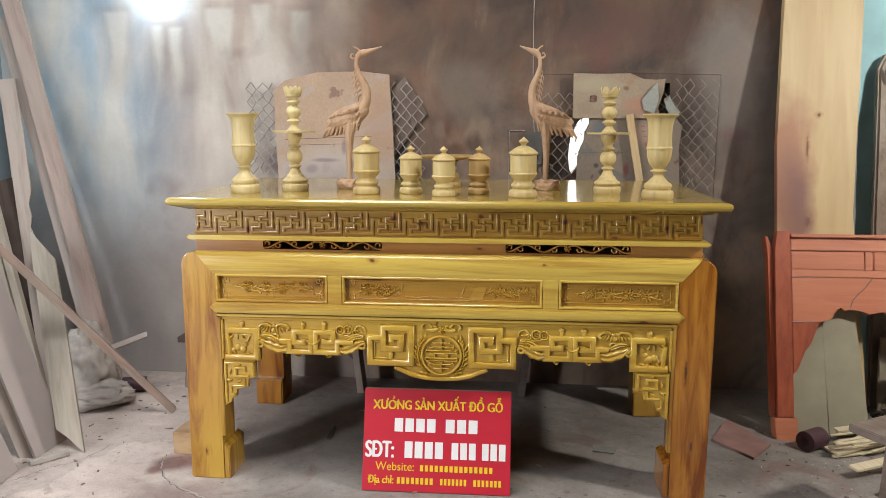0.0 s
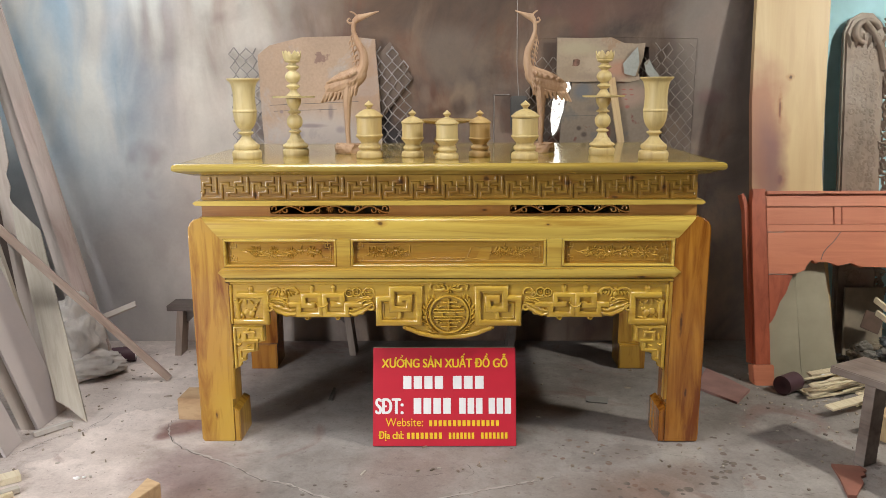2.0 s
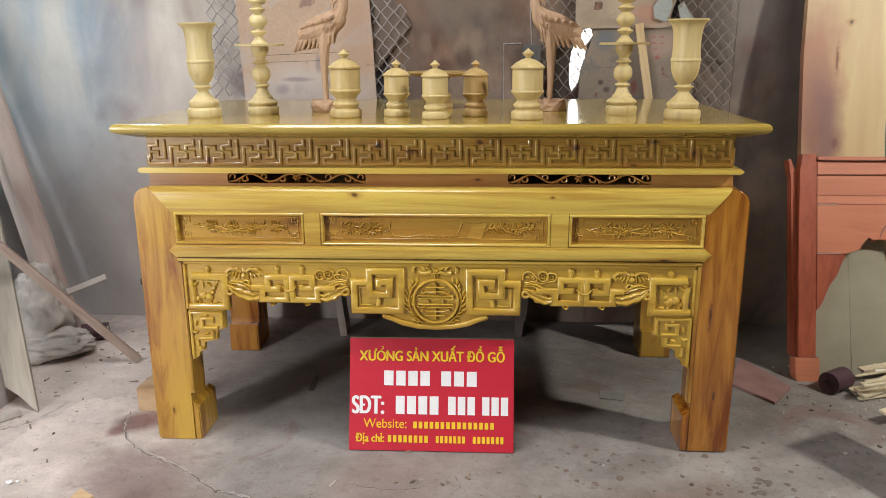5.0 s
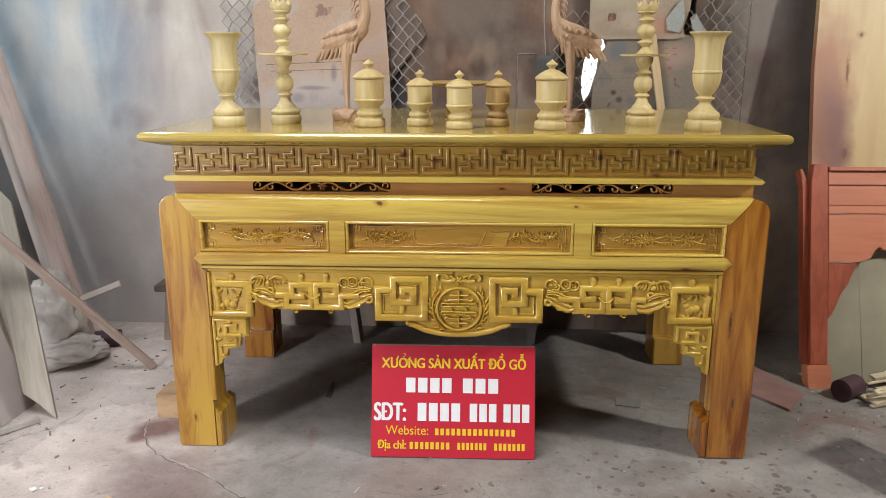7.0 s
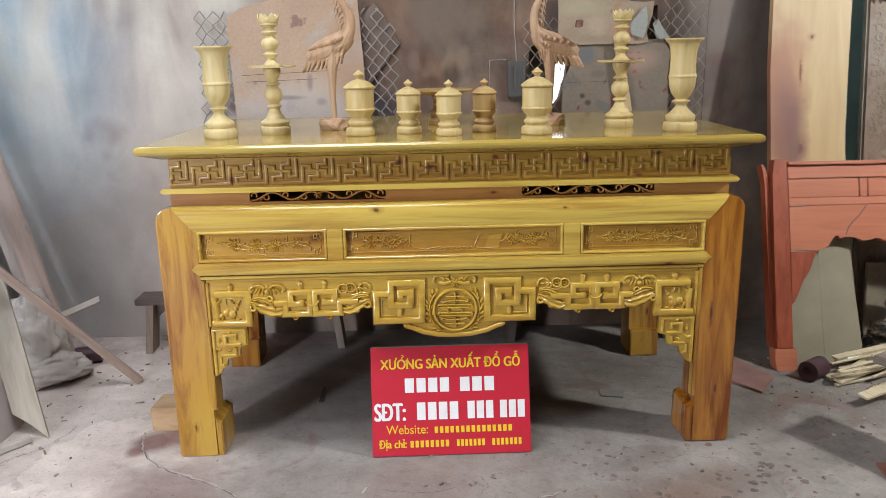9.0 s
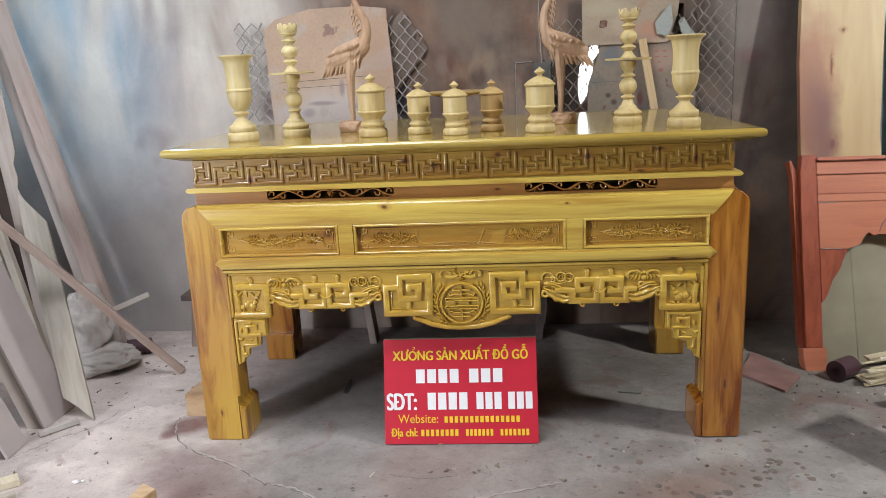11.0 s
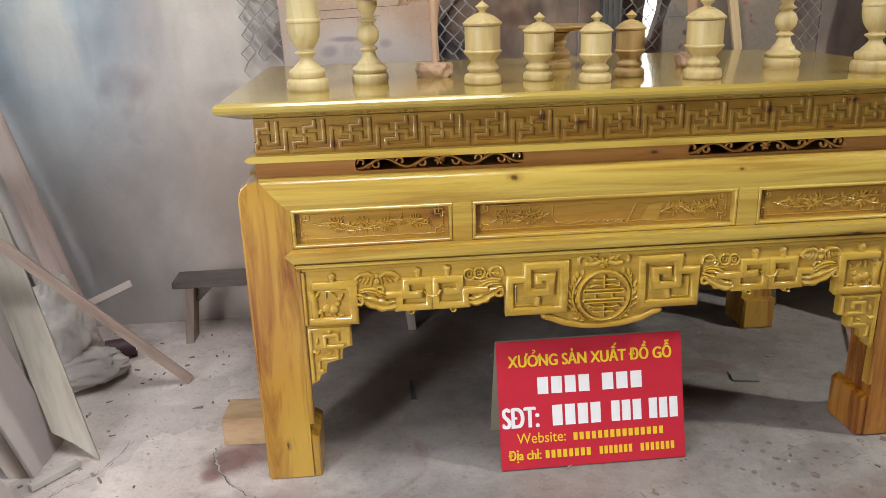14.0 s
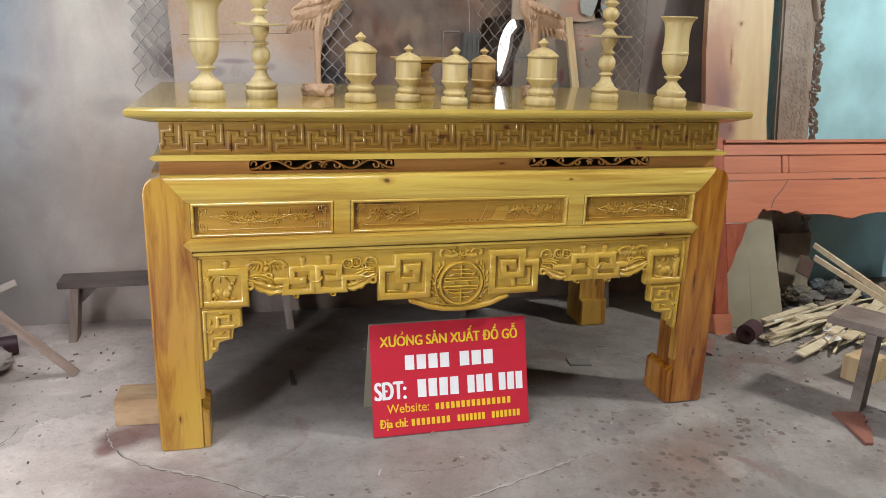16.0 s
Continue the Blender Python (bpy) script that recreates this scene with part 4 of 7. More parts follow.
for side in (-1, 1):
    for back in (False, True):
        dx = -0.012 if back else 0.0
        outline = [(side * x + dx, z) for x, z in leg_front()]
        y0, y1 = (0.0, 0.142) if not back else (0.905, 1.047)
        bm = prism(outline[::side], y0, y1)
        keep = [e for e in bm.edges if abs(e.verts[0].co.x - e.verts[1].co.x) < 0.03 and all(abs(v.co.x) > 1.003 for v in e.verts)]
        bmesh.ops.bevel(bm, geom=keep, offset=0.007, segments=3, affect="EDGES", clamp_overlap=True)
        sole = [e for e in bm.edges if all(v.co.z < 0.001 for v in e.verts)]
        bmesh.ops.bevel(bm, geom=sole, offset=0.010, segments=2, affect="EDGES", clamp_overlap=True)
        grain = leg_wood_orange if (side > 0) != back else leg_wood
        leg = part("leg", bm, grain, table, "honey-coloured square leg", smooth=True)
        yy = (-0.004, 0.175) if not back else (0.872, 1.05)
        foot = bmesh.new()
        ya, yb = yy if not back else (0.872, 1.05)
        if not back:
            ya = 0.003
        if not back:
            prism([(side * x, z) for x, z in [(0.888, 0.0), (0.9125, 0.0), (0.9125, 0.152), (0.888, 0.136)]][::side], ya, yb, 0.004, foot)
        if back:
            prism([(side * x + dx, z) for x, z in [(0.9125, 0.0), (1.052, 0.0), (1.052, 0.135), (0.9125, 0.135)]][::side], 0.868, 0.9045, 0.006, foot)
        else:
            prism([(side * x, z) for x, z in [(0.9125, 0.0), (1.052, 0.0), (1.052, 0.135), (0.9125, 0.135)]][::side], 0.1425, 0.175, 0.006, foot)
        part("foot_block", foot, grain, leg, smooth=True)
        if not back:
            # thin moulding down the leg's inner front edge
            part("edge_moulding", prism([(side * x, z) for x, z in [(0.898, 0.192), (0.9125, 0.192), (0.9125, 0.700), (0.898, 0.700)]][::side], -0.004, 0.03, 0.003), leg_wood, leg)


def long_rail(outline, section):
    """A rail whose ends are cut to an outline's slope: section gives (height share, y, inset share)."""
    (xl0, xr0, z0), (xl1, xr1, z1) = outline
    bm = bmesh.new()
    rings = []
    for h, y in section:
        z = z0 + (z1 - z0) * h
        rings.append((bm.verts.new((xl0 + (xl1 - xl0) * h, y, z)), bm.verts.new((xr0 + (xr1 - xr0) * h, y, z))))
    for a, b in zip(rings, rings[1:] + rings[:1]):
        bm.faces.new((a[0], a[1], b[1], b[0]))
    bm.faces.new([r[0] for r in rings])
    bm.faces.new([r[1] for r in rings][::-1])
    return bm


part("upper_rail", long_rail(((-0.922, 0.922, 0.8805), (-0.996, 0.996, 0.9685)), [(0, 0.06), (0, -0.001), (0.10, -0.003), (0.45, -0.005), (0.80, -0.003), (0.90, 0.001), (0.97, 0.008), (1.0, 0.02), (1.0, 0.06)]), pale_wood, table, "pale mitred top rail with a knot", smooth=True)

# belt rail with pointed ends let into the legs, and the mouldings above and below it
belt = [(-0.940, 0.742), (-0.916, 0.7195), (0.916, 0.7195), (0.940, 0.742), (0.916, 0.7645), (-0.916, 0.7645)]
part("belt_rail", prism(belt, -0.017, 0.06, 0.010), pale_wood, table, "pale belt rail with pointed ends", smooth=True)
part("belt_moulding", boxes((-0.9125, 0.9125, -0.011, 0.04, 0.7045, 0.7145), bevel=0.003), pale_wood, table)
part("rail_backing", boxes((-0.9125, 0.9125, 0.012, 0.05, 0.7145, 0.7195), (-0.9125, 0.9125, 0.030, 0.055, 0.7645, 0.8805)), frieze_wood, table)
for a, b in ((-0.452, -0.395), (0.397, 0.458)):
    part("stile", boxes((a, b, -0.006, 0.030, 0.7645, 0.8803), bevel=0.002), pale_wood, table, "pale upright between carved panels")


def corner_knot(bm, x, z, sx, sz, y):
    """The little looped fret in a panel's corner."""
    q = 0.0075
    for path in ([(0, 0), (3, 0), (3, 2), (1, 2), (1, 3), (0, 3), (0, 0.6)], [(1.6, -1.0), (1.6, 1.2)], [(-1, 1.5), (0.6, 1.5)]):
        band(bm, [(x + sx * u * q, z + sz * v * q) for u, v in path], 0.0042, 0.0035, y)
    return bm


def star(bm, x, z, r, y, rng):
    """A chrysanthemum with slender petals round a raised heart."""
    count = rng.choice((8, 9, 10))
    for k in range(count):
        a = 360 * k / count + rng.uniform(-9, 9)
        q = r * rng.uniform(0.75, 1.12)
        leaf(bm, x + 0.18 * r * math.cos(radians(a)), z + 0.18 * r * math.sin(radians(a)), q, 0.0095, a, 0.0072, y)
    bead(bm, x, z, 0.0042, 0.0045, y)


def floral(bm, x0, x1, zc, half, seed, y):
    """A carved branch with slender leaves, buds and star-shaped blossoms."""
    rng = random.Random(seed)
    n = 30
    sway = [(x0 + (x1 - x0) * k / n, zc - half * 0.1 + half * 0.42 * math.sin(2.6 * math.pi * k / n + seed)) for k in range(n + 1)]
    band(bm, sway, 0.0052, 0.0056, y)
    blooms = max(2, int(abs(x1 - x0) / 0.068))
    for k in range(blooms):
        x = x0 + (x1 - x0) * (k + 0.6 + rng.uniform(-0.15, 0.15)) / (blooms + 0.2)
        star(bm, x, zc + rng.uniform(-0.35, 0.35) * half, half * rng.uniform(0.62, 0.85), y, rng)
    for k in range(1, n):
        x, z = sway[k]
        for up in (-1, 1):
            if rng.random() < 0.25:
                continue
            a = rng.uniform(15, 75) * up
            ln = rng.uniform(0.35, 0.95) * half
            reach = ln * math.sin(radians(a))
            if abs(z + reach - zc) > half:
                ln *= 0.55
            tip = (x + ln * math.cos(radians(a * 0.7)), z + ln * math.sin(radians(a)))
            if rng.random() < 0.45:
                band(bm, [(x, z), ((x + tip[0]) / 2 + 0.002, (z + tip[1]) / 2 - 0.002 * up), tip], 0.0034, 0.0028, y, taper=True)
                leaf(bm, tip[0], tip[1], rng.uniform(0.008, 0.014), 0.0060, a + rng.uniform(-40, 40), 0.0035, y)
            else:
                leaf(bm, x, z, ln * 1.05, rng.uniform(0.008, 0.012), a + rng.uniform(-12, 12), 0.0068, y)
    return bm


# panel wood in a lighter copy: the relief's gloss highlights put into the colour
panel_relief = wood("amber_highlit_relief", (0.55, 0.33, 0.055), (0.46, 0.245, 0.035), (0.36, 0.15, 0.022), (1.8, 26, 26), 0.25, coat=0.8, shift=7.7)


def panel(x0, x1, seed, scroll):
    """A framed panel with a sunk field, corner knots and carved flowers."""
    z0, z1, y = 0.7645, 0.8803, 0.018
    field = part("panel", boxes((x0 + 0.011, x1 - 0.011, y, 0.0295, z0 + 0.011, z1 - 0.011)), panel_wood, table, "amber panel carved with blossoming branches")
    bm = bmesh.new()
    w = 0.011
    ring = [(x0 + w / 2, z0 + w / 2), (x1 - w / 2, z0 + w / 2), (x1 - w / 2, z1 - w / 2), (x0 + w / 2, z1 - w / 2)]
    band(bm, ring, w, 0.012, 0.006, closed=True)
    for a, b, c, d in ((x0, x1, z0, z0 + w), (x0, x1, z1 - w, z1), (x0, x0 + w, z0 + w, z1 - w), (x1 - w, x1, z0 + w, z1 - w)):
        box(bm, a + 0.0005, b - 0.0005, 0.0075, 0.0295, c + 0.0005, d - 0.0005)
    part("panel_frame", bm, pale_wood, field, "pale beaded frame")
    bm = bmesh.new()
    fx0, fx1, fz0, fz1 = x0 + 0.026, x1 - 0.026, z0 + 0.022, z1 - 0.022
    for cx, sx in ((fx0, 1), (fx1, -1)):
        for cz, sz in ((fz0, 1), (fz1, -1)):
            corner_knot(bm, cx, cz, sx, sz, y)
    for path in ([(fx0 + 0.025, fz0), (fx1 - 0.025, fz0)], [(fx0 + 0.025, fz1), (fx1 - 0.025, fz1)], [(fx0, fz0 + 0.025), (fx0, fz1 - 0.025)], [(fx1, fz0 + 0.025), (fx1, fz1 - 0.025)]):
        band(bm, path, 0.003, 0.003, y)
    zc = (z0 + z1) / 2
    if scroll:
        floral(bm, fx0 + 0.03, fx0 + 0.20, zc, 0.027, seed, y)
        floral(bm, fx1 - 0.03, fx1 - 0.20, zc, 0.027, seed + 3, y)
        floral(bm, fx0 + 0.18, fx0 + 0.04, zc, 0.026, seed + 8, y)
        floral(bm, fx1 - 0.18, fx1 - 0.04, zc, 0.026, seed + 14, y)
        # an unrolled scroll of cloth with its turned-back ends
        band(bm, [(fx0 + 0.215, fz1 - 0.01), (fx0 + 0.212, zc), (fx0 + 0.225, fz0 + 0.012), (fx0 + 0.27, fz0 + 0.006), (fx0 + 0.32, fz0 + 0.014)], 0.004, 0.004, y)
        band(bm, [(fx1 - 0.30, fz0 + 0.004), (fx1 - 0.26, fz0 + 0.007), (fx1 - 0.215, fz0 + 0.002), (fx1 - 0.195, fz1 - 0.014), (fx1 - 0.24, fz1 - 0.020), (fx1 - 0.275, fz1 - 0.012)], 0.004, 0.004, y, closed=True)
        band(bm, [(fx0 + 0.23, fz1 - 0.016), (fx0 + 0.30, fz1 - 0.010), (fx1 - 0.30, fz1 - 0.012)], 0.003, 0.003, y)
        prism([(fx1 - 0.262, fz0 + 0.006), (fx1 - 0.206, fz0 + 0.004), (fx1 - 0.190, fz1 - 0.013), (fx1 - 0.238, fz1 - 0.019)], y - 0.0034, y - 0.0005, 0.001, bm)
        for k in range(7):
            band(bm, arc(fx0 + 0.335 + 0.019 * k, fz0 + 0.004, 0.0085, 0, 180, 6), 0.003, 0.004, y)
    else:
        floral(bm, fx0 + 0.035, fx1 - 0.035, zc, 0.030, seed, y)
        floral(bm, fx1 - 0.040, fx0 + 0.050, zc + 0.002, 0.028, seed + 11, y)
    part("floral_carving", bm, panel_relief, field, smooth=True)
    return field


panel(-0.9125, -0.452, 2, False)
panel(-0.395, 0.397, 5, True)
panel(0.458, 0.9125, 9, False)

# apron: a plate with a scalloped lower edge, mirrored about the middle
half_edge = [(0.898, 0.704), (0.898, 0.520), (0.742, 0.520), (0.742, 0.582), (0.715, 0.578), (0.690, 0.562), (0.655, 0.5525), (0.625, 0.5525), (0.40, 0.5525), (0.375, 0.558), (0.345, 0.575), (0.325, 0.582), (0.302, 0.576), (0.298, 0.588), (0.298, 0.515), (0.180, 0.515), (0.172, 0.503), (0.150, 0.492), (0.115, 0.474), (0.06, 0.462), (0.0, 0.459)]
edge = half_edge + [(-x, z) for x, z in half_edge[-2::-1]]
apron = part("apron", prism(edge, 0.006, 0.032, 0.003), apron_wood, table, "golden apron carved with frets, coins and a round medallion")


def acanthus(bm, spine, widths, rise, y, lobes=5):
    """A carved leaf along a spine in x and z, with lobed edges, a groove down its middle and swelling sides."""
    pts = [Vector(p) for p in rounded(spine, 6)]
    n = len(pts)
    rings = []
    for i, p in enumerate(pts):
        t = i / (n - 1)
        d = (pts[min(i + 1, n - 1)] - pts[max(i - 1, 0)]).normalized()
        nrm = Vector((-d.y, d.x))
        k = t * (len(widths) - 1)
        a = min(int(k), len(widths) - 2)
        w = widths[a] + (widths[a + 1] - widths[a]) * (k - a)
        w *= 0.74 + 0.30 * abs(math.sin(math.pi * lobes * t))
        ring = []
        for u, h in ((-1, -0.1), (-0.88, 0.62), (-0.5, 1.0), (-0.13, 0.72), (0, 0.5), (0.13, 0.72), (0.5, 1.0), (0.88, 0.62), (1, -0.1)):
            q = p + nrm * (u * w / 2)
            ring.append(bm.verts.new((q.x, y - h * rise, q.y)))
        rings.append(ring)
    for a, b in zip(rings, rings[1:]):
        for k in range(8):
            bm.faces.new((a[k], a[k + 1], b[k + 1], b[k]))
    bm.faces.new(rings[0][::-1])
    bm.faces.new(rings[-1])
    return bm


def apron_carving(s):
    """The frets and scrolls of one half; s is 1 or -1."""
    bm = bmesh.new()
    y = 0.006

    def b(path, w=0.021, rise=0.014, closed=False, taper=False):
        w, rise = w * 1.25, rise * 1.0
        band(bm, [(s * x, z) for x, z in path], w, rise, y, closed, taper)

    def l(x, z, length, width, a, rise=0.012):
        leaf(bm, s * x, z, length * 1.15, width * 1.35, a if s > 0 else 180 - a, rise, y)

    # border line under the belt
    b([(0.893, 0.697), (0.02, 0.697)], 0.010, 0.009)
    b([(0.8935, 0.690), (0.8935, 0.524)], 0.009, 0.009)
    # corner square with a perched figure of leaves
    b([(0.868, 0.646), (0.752, 0.646), (0.752, 0.533), (0.884, 0.533)], 0.022, 0.016)
    b([(0.866, 0.534), (0.868, 0.60), (0.874, 0.625)], 0.016, 0.013)
    bead(bm, s * 0.812, 0.672, 0.013, 0.014, y)
    b([(0.812, 0.668), (0.812, 0.654)], 0.012, 0.012)
    for x, z, r, h in ((0.812, 0.568, 0.017, 0.011), (0.834, 0.574, 0.016, 0.011), (0.799, 0.586, 0.010, 0.010), (0.791, 0.602, 0.008, 0.009), (0.852, 0.562, 0.011, 0.010)):
        bead(bm, s * x, z, r, h, y)
    for x, z, ln, w, a in ((0.812, 0.560, 0.030, 0.012, 255), (0.842, 0.562, 0.030, 0.012, 290), (0.856, 0.575, 0.034, 0.014, 60), (0.866, 0.590, 0.032, 0.014, 100), (0.862, 0.618, 0.032, 0.014, 75), (0.872, 0.604, 0.03, 0.014, 140), (0.790, 0.602, 0.02, 0.008, 120), (0.800, 0.606, 0.026, 0.008, 50), (0.872, 0.556, 0.026, 0.012, 250), (0.800, 0.550, 0.022, 0.010, 180)):
        l(x, z, ln, w, a, 0.012)
    b([(0.775, 0.628), (0.832, 0.628), (0.832, 0.606)], 0.005, 0.006)
    # bat with spread, scalloped wings
    bead(bm, s * 0.680, 0.650, 0.012, 0.015, y)
    bead(bm, s * 0.680, 0.668, 0.009, 0.012, y)
    for q in (-1, 1):
        b([(0.680 + q * 0.008, 0.664), (0.680 + q * 0.025, 0.676), (0.680 + q * 0.048, 0.674), (0.680 + q * 0.062, 0.662), (0.680 + q * 0.056, 0.650)], 0.009, 0.012)
        for k in range(5):
            l(0.680 + q * (0.010 + 0.010 * k), 0.670 - 0.002 * k, 0.034 - 0.003 * k, 0.013, 270 + q * (12 + 13 * k), 0.010)
    b(arc(0.672, 0.622, 0.012, 0, 300, 10, shrink=0.3), 0.007, 0.010)
    # large drooping acanthus leaf and volute beside the corner square
    acanthus(bm, [(s * x, z) for x, z in ((0.742, 0.612), (0.716, 0.596), (0.682, 0.580), (0.650, 0.573), (0.622, 0.582), (0.606, 0.598))], (0.018, 0.036, 0.048, 0.044, 0.030, 0.010), 0.0135, y)
    acanthus(bm, [(s * x, z) for x, z in ((0.735, 0.622), (0.706, 0.626), (0.676, 0.616), (0.650, 0.600))], (0.010, 0.020, 0.022, 0.008), 0.0125, y, 3)
    b(arc(0.735, 0.592, 0.014, 90, 420, 14, shrink=0.45), 0.009, 0.014)
    b([(0.655, 0.606), (0.614, 0.606), (0.6185, 0.5635), (0.5265, 0.5635), (0.5265, 0.646), (0.596, 0.646), (0.596, 0.602), (0.556, 0.602), (0.556, 0.618)], 0.019, 0.016)
    bead(bm, s * 0.560, 0.676, 0.012, 0.013, y)
    b([(0.56, 0.672), (0.56, 0.656)], 0.012, 0.012)
    # the paired hook
    b([(0.352, 0.606), (0.420, 0.606), (0.4165, 0.5635), (0.5085, 0.5635), (0.5085, 0.646), (0.436, 0.646), (0.436, 0.606), (0.474, 0.606), (0.474, 0.620)], 0.019, 0.016)
    bead(bm, s * 0.472, 0.678, 0.012, 0.013, y)
    b([(0.472, 0.674), (0.472, 0.656)], 0.012, 0.012)
    b(arc(0.5175, 0.624, 0.026, 200, 340, 10), 0.006, 0.020)
    for x in (0.582, 0.456):
        bead(bm, s * x, 0.549, 0.013, 0.014, y + 0.01)
        b(arc(x, 0.551, 0.008, 0, 330, 10), 0.004, 0.016)
    # two coins and a ribbon
    for x, z in ((0.405, 0.656), (0.376, 0.659)):
        b(arc(x, z, 0.017, 0, 345, 16), 0.005, 0.011, closed=True)
        b([(x - 0.006, z - 0.006), (x + 0.006, z - 0.006), (x + 0.006, z + 0.006), (x - 0.006, z + 0.006)], 0.003, 0.008, closed=True)
    b(arc(0.327, 0.656, 0.022, 200, -30, 12, shrink=0.2), 0.006, 0.010)
    b(arc(0.345, 0.648, 0.012, 150, -150, 12, shrink=0.3), 0.006, 0.010)
    b([(0.395, 0.638), (0.37, 0.632), (0.335, 0.640), (0.312, 0.634)], 0.006, 0.009)
    l(0.312, 0.655, 0.022, 0.009, 5)
    # drooping acanthus leaf towards the middle fret
    acanthus(bm, [(s * x, z) for x, z in ((0.306, 0.612), (0.332, 0.600), (0.362, 0.582), (0.392, 0.572), (0.414, 0.580))], (0.016, 0.034, 0.046, 0.038, 0.012), 0.0135, y)
    acanthus(bm, [(s * x, z) for x, z in ((0.312, 0.626), (0.340, 0.628), (0.368, 0.616), (0.392, 0.600))], (0.010, 0.020, 0.022, 0.008), 0.0125, y, 3)
    b(arc(0.316, 0.596, 0.014, 0, -330, 14, shrink=0.45), 0.009, 0.014)
    # middle fret
    b([(0.235, 0.631), (0.2865, 0.631), (0.2865, 0.5275), (0.1205, 0.5275), (0.1185, 0.672), (0.232, 0.672), (0.232, 0.586), (0.163, 0.586), (0.160, 0.634), (0.198, 0.634), (0.198, 0.616)], 0.021, 0.016)
    b([(0.199, 0.574), (0.203, 0.546)], 0.014, 0.013)
    l(0.175, 0.632, 0.035, 0.014, 150)
    b([(0.2195, 0.612), (0.267, 0.612), (0.267, 0.547), (0.217, 0.547)], 0.004, 0.006)
    # sprays of leaves curling up about the medallion
    for k in range(13):
        a = -58 + 8.5 * k
        r = 0.092 + 0.005 * math.sin(k * 1.9)
        x, z = r * math.cos(radians(a)), 0.565 + r * math.sin(radians(a))
        l(x, z, 0.030 - 0.006 * abs(k - 6) / 6, 0.012, a + 90 - 38, 0.011)
        if k % 2 and k < 11:
            l(x - 0.006 * math.cos(radians(a)), z, 0.022, 0.010, a + 90 + 28, 0.009)
    b(arc(0.0, 0.565, 0.092, -60, 44, 18), 0.006, 0.010)
    # bat wing above
    b(arc(0.062, 0.674, 0.026, 170, -30, 10, shrink=0.55), 0.008, 0.010)
    b([(0.012, 0.672), (0.035, 0.664), (0.058, 0.668)], 0.012, 0.011)
    l(0.012, 0.676, 0.03, 0.014, 30)
    # lip along the lower curve
    b([(0.176, 0.505), (0.158, 0.500), (0.118, 0.482), (0.062, 0.470), (0.0, 0.467)], 0.016, 0.014)
    bead(bm, s * 0.180, 0.507, 0.010, 0.014, y)
    return bm


for s in (-1, 1):
    part("fret_carving", apron_carving(s), apron_wood, apron, smooth=True)


def medallion():
    """The round longevity emblem: a ring and mirrored bars."""
    bm = bmesh.new()
    y, cx, cz = 0.006, 0.002, 0.565
    prism(arc(cx, cz, 0.076, 0, 350, 35), 0.001, 0.0065, 0.0, bm)
    band(bm, arc(cx, cz, 0.078, 0, 350, 35), 0.010, 0.018, y, closed=True)
    flower(bm, cx, 0.668, 0.020, 0.013, y, 7)
    return bm


def emblem_strokes():
    """The bars of the longevity sign, mirrored up and down, each as a path."""
    cx, cz = 0.002, 0.565
    out = []
    for s in (-1, 1):
        out.append(([(cx - 0.060, cz + s * 0.010), (cx + 0.060, cz + s * 0.010), (cx + 0.063, cz + s * 0.0155), (cx + 0.060, cz + s * 0.021), (cx - 0.060, cz + s * 0.021), (cx - 0.063, cz + s * 0.0155)], 0.0055, 0.014, True))
        out.append(([(cx - 0.050, cz + s * 0.037), (cx - 0.044, cz + s * 0.030), (cx - 0.030, cz + s * 0.036), (cx + 0.030, cz + s * 0.036), (cx + 0.044, cz + s * 0.030), (cx + 0.050, cz + s * 0.037)], 0.006, 0.0135, False))
        out.append(([(cx - 0.034, cz + s * 0.052), (cx + 0.034, cz + s * 0.052)], 0.006, 0.014, False))
        out.append(([(cx, cz + s * 0.026), (cx, cz + s * 0.068)], 0.006, 0.0145, False))
        out.append(([(cx + s * 0.026, cz - 0.006), (cx + s * 0.026, cz + 0.006)], 0.006, 0.0125, False))
    return out


part("medallion", medallion(), apron_wood, apron, "round longevity emblem carved in relief", smooth=True)
for path, width, rise, loop in emblem_strokes():
    part("emblem_stroke", band(bmesh.new(), path, width, rise, 0.002, loop), apron_wood, apron, smooth=True)


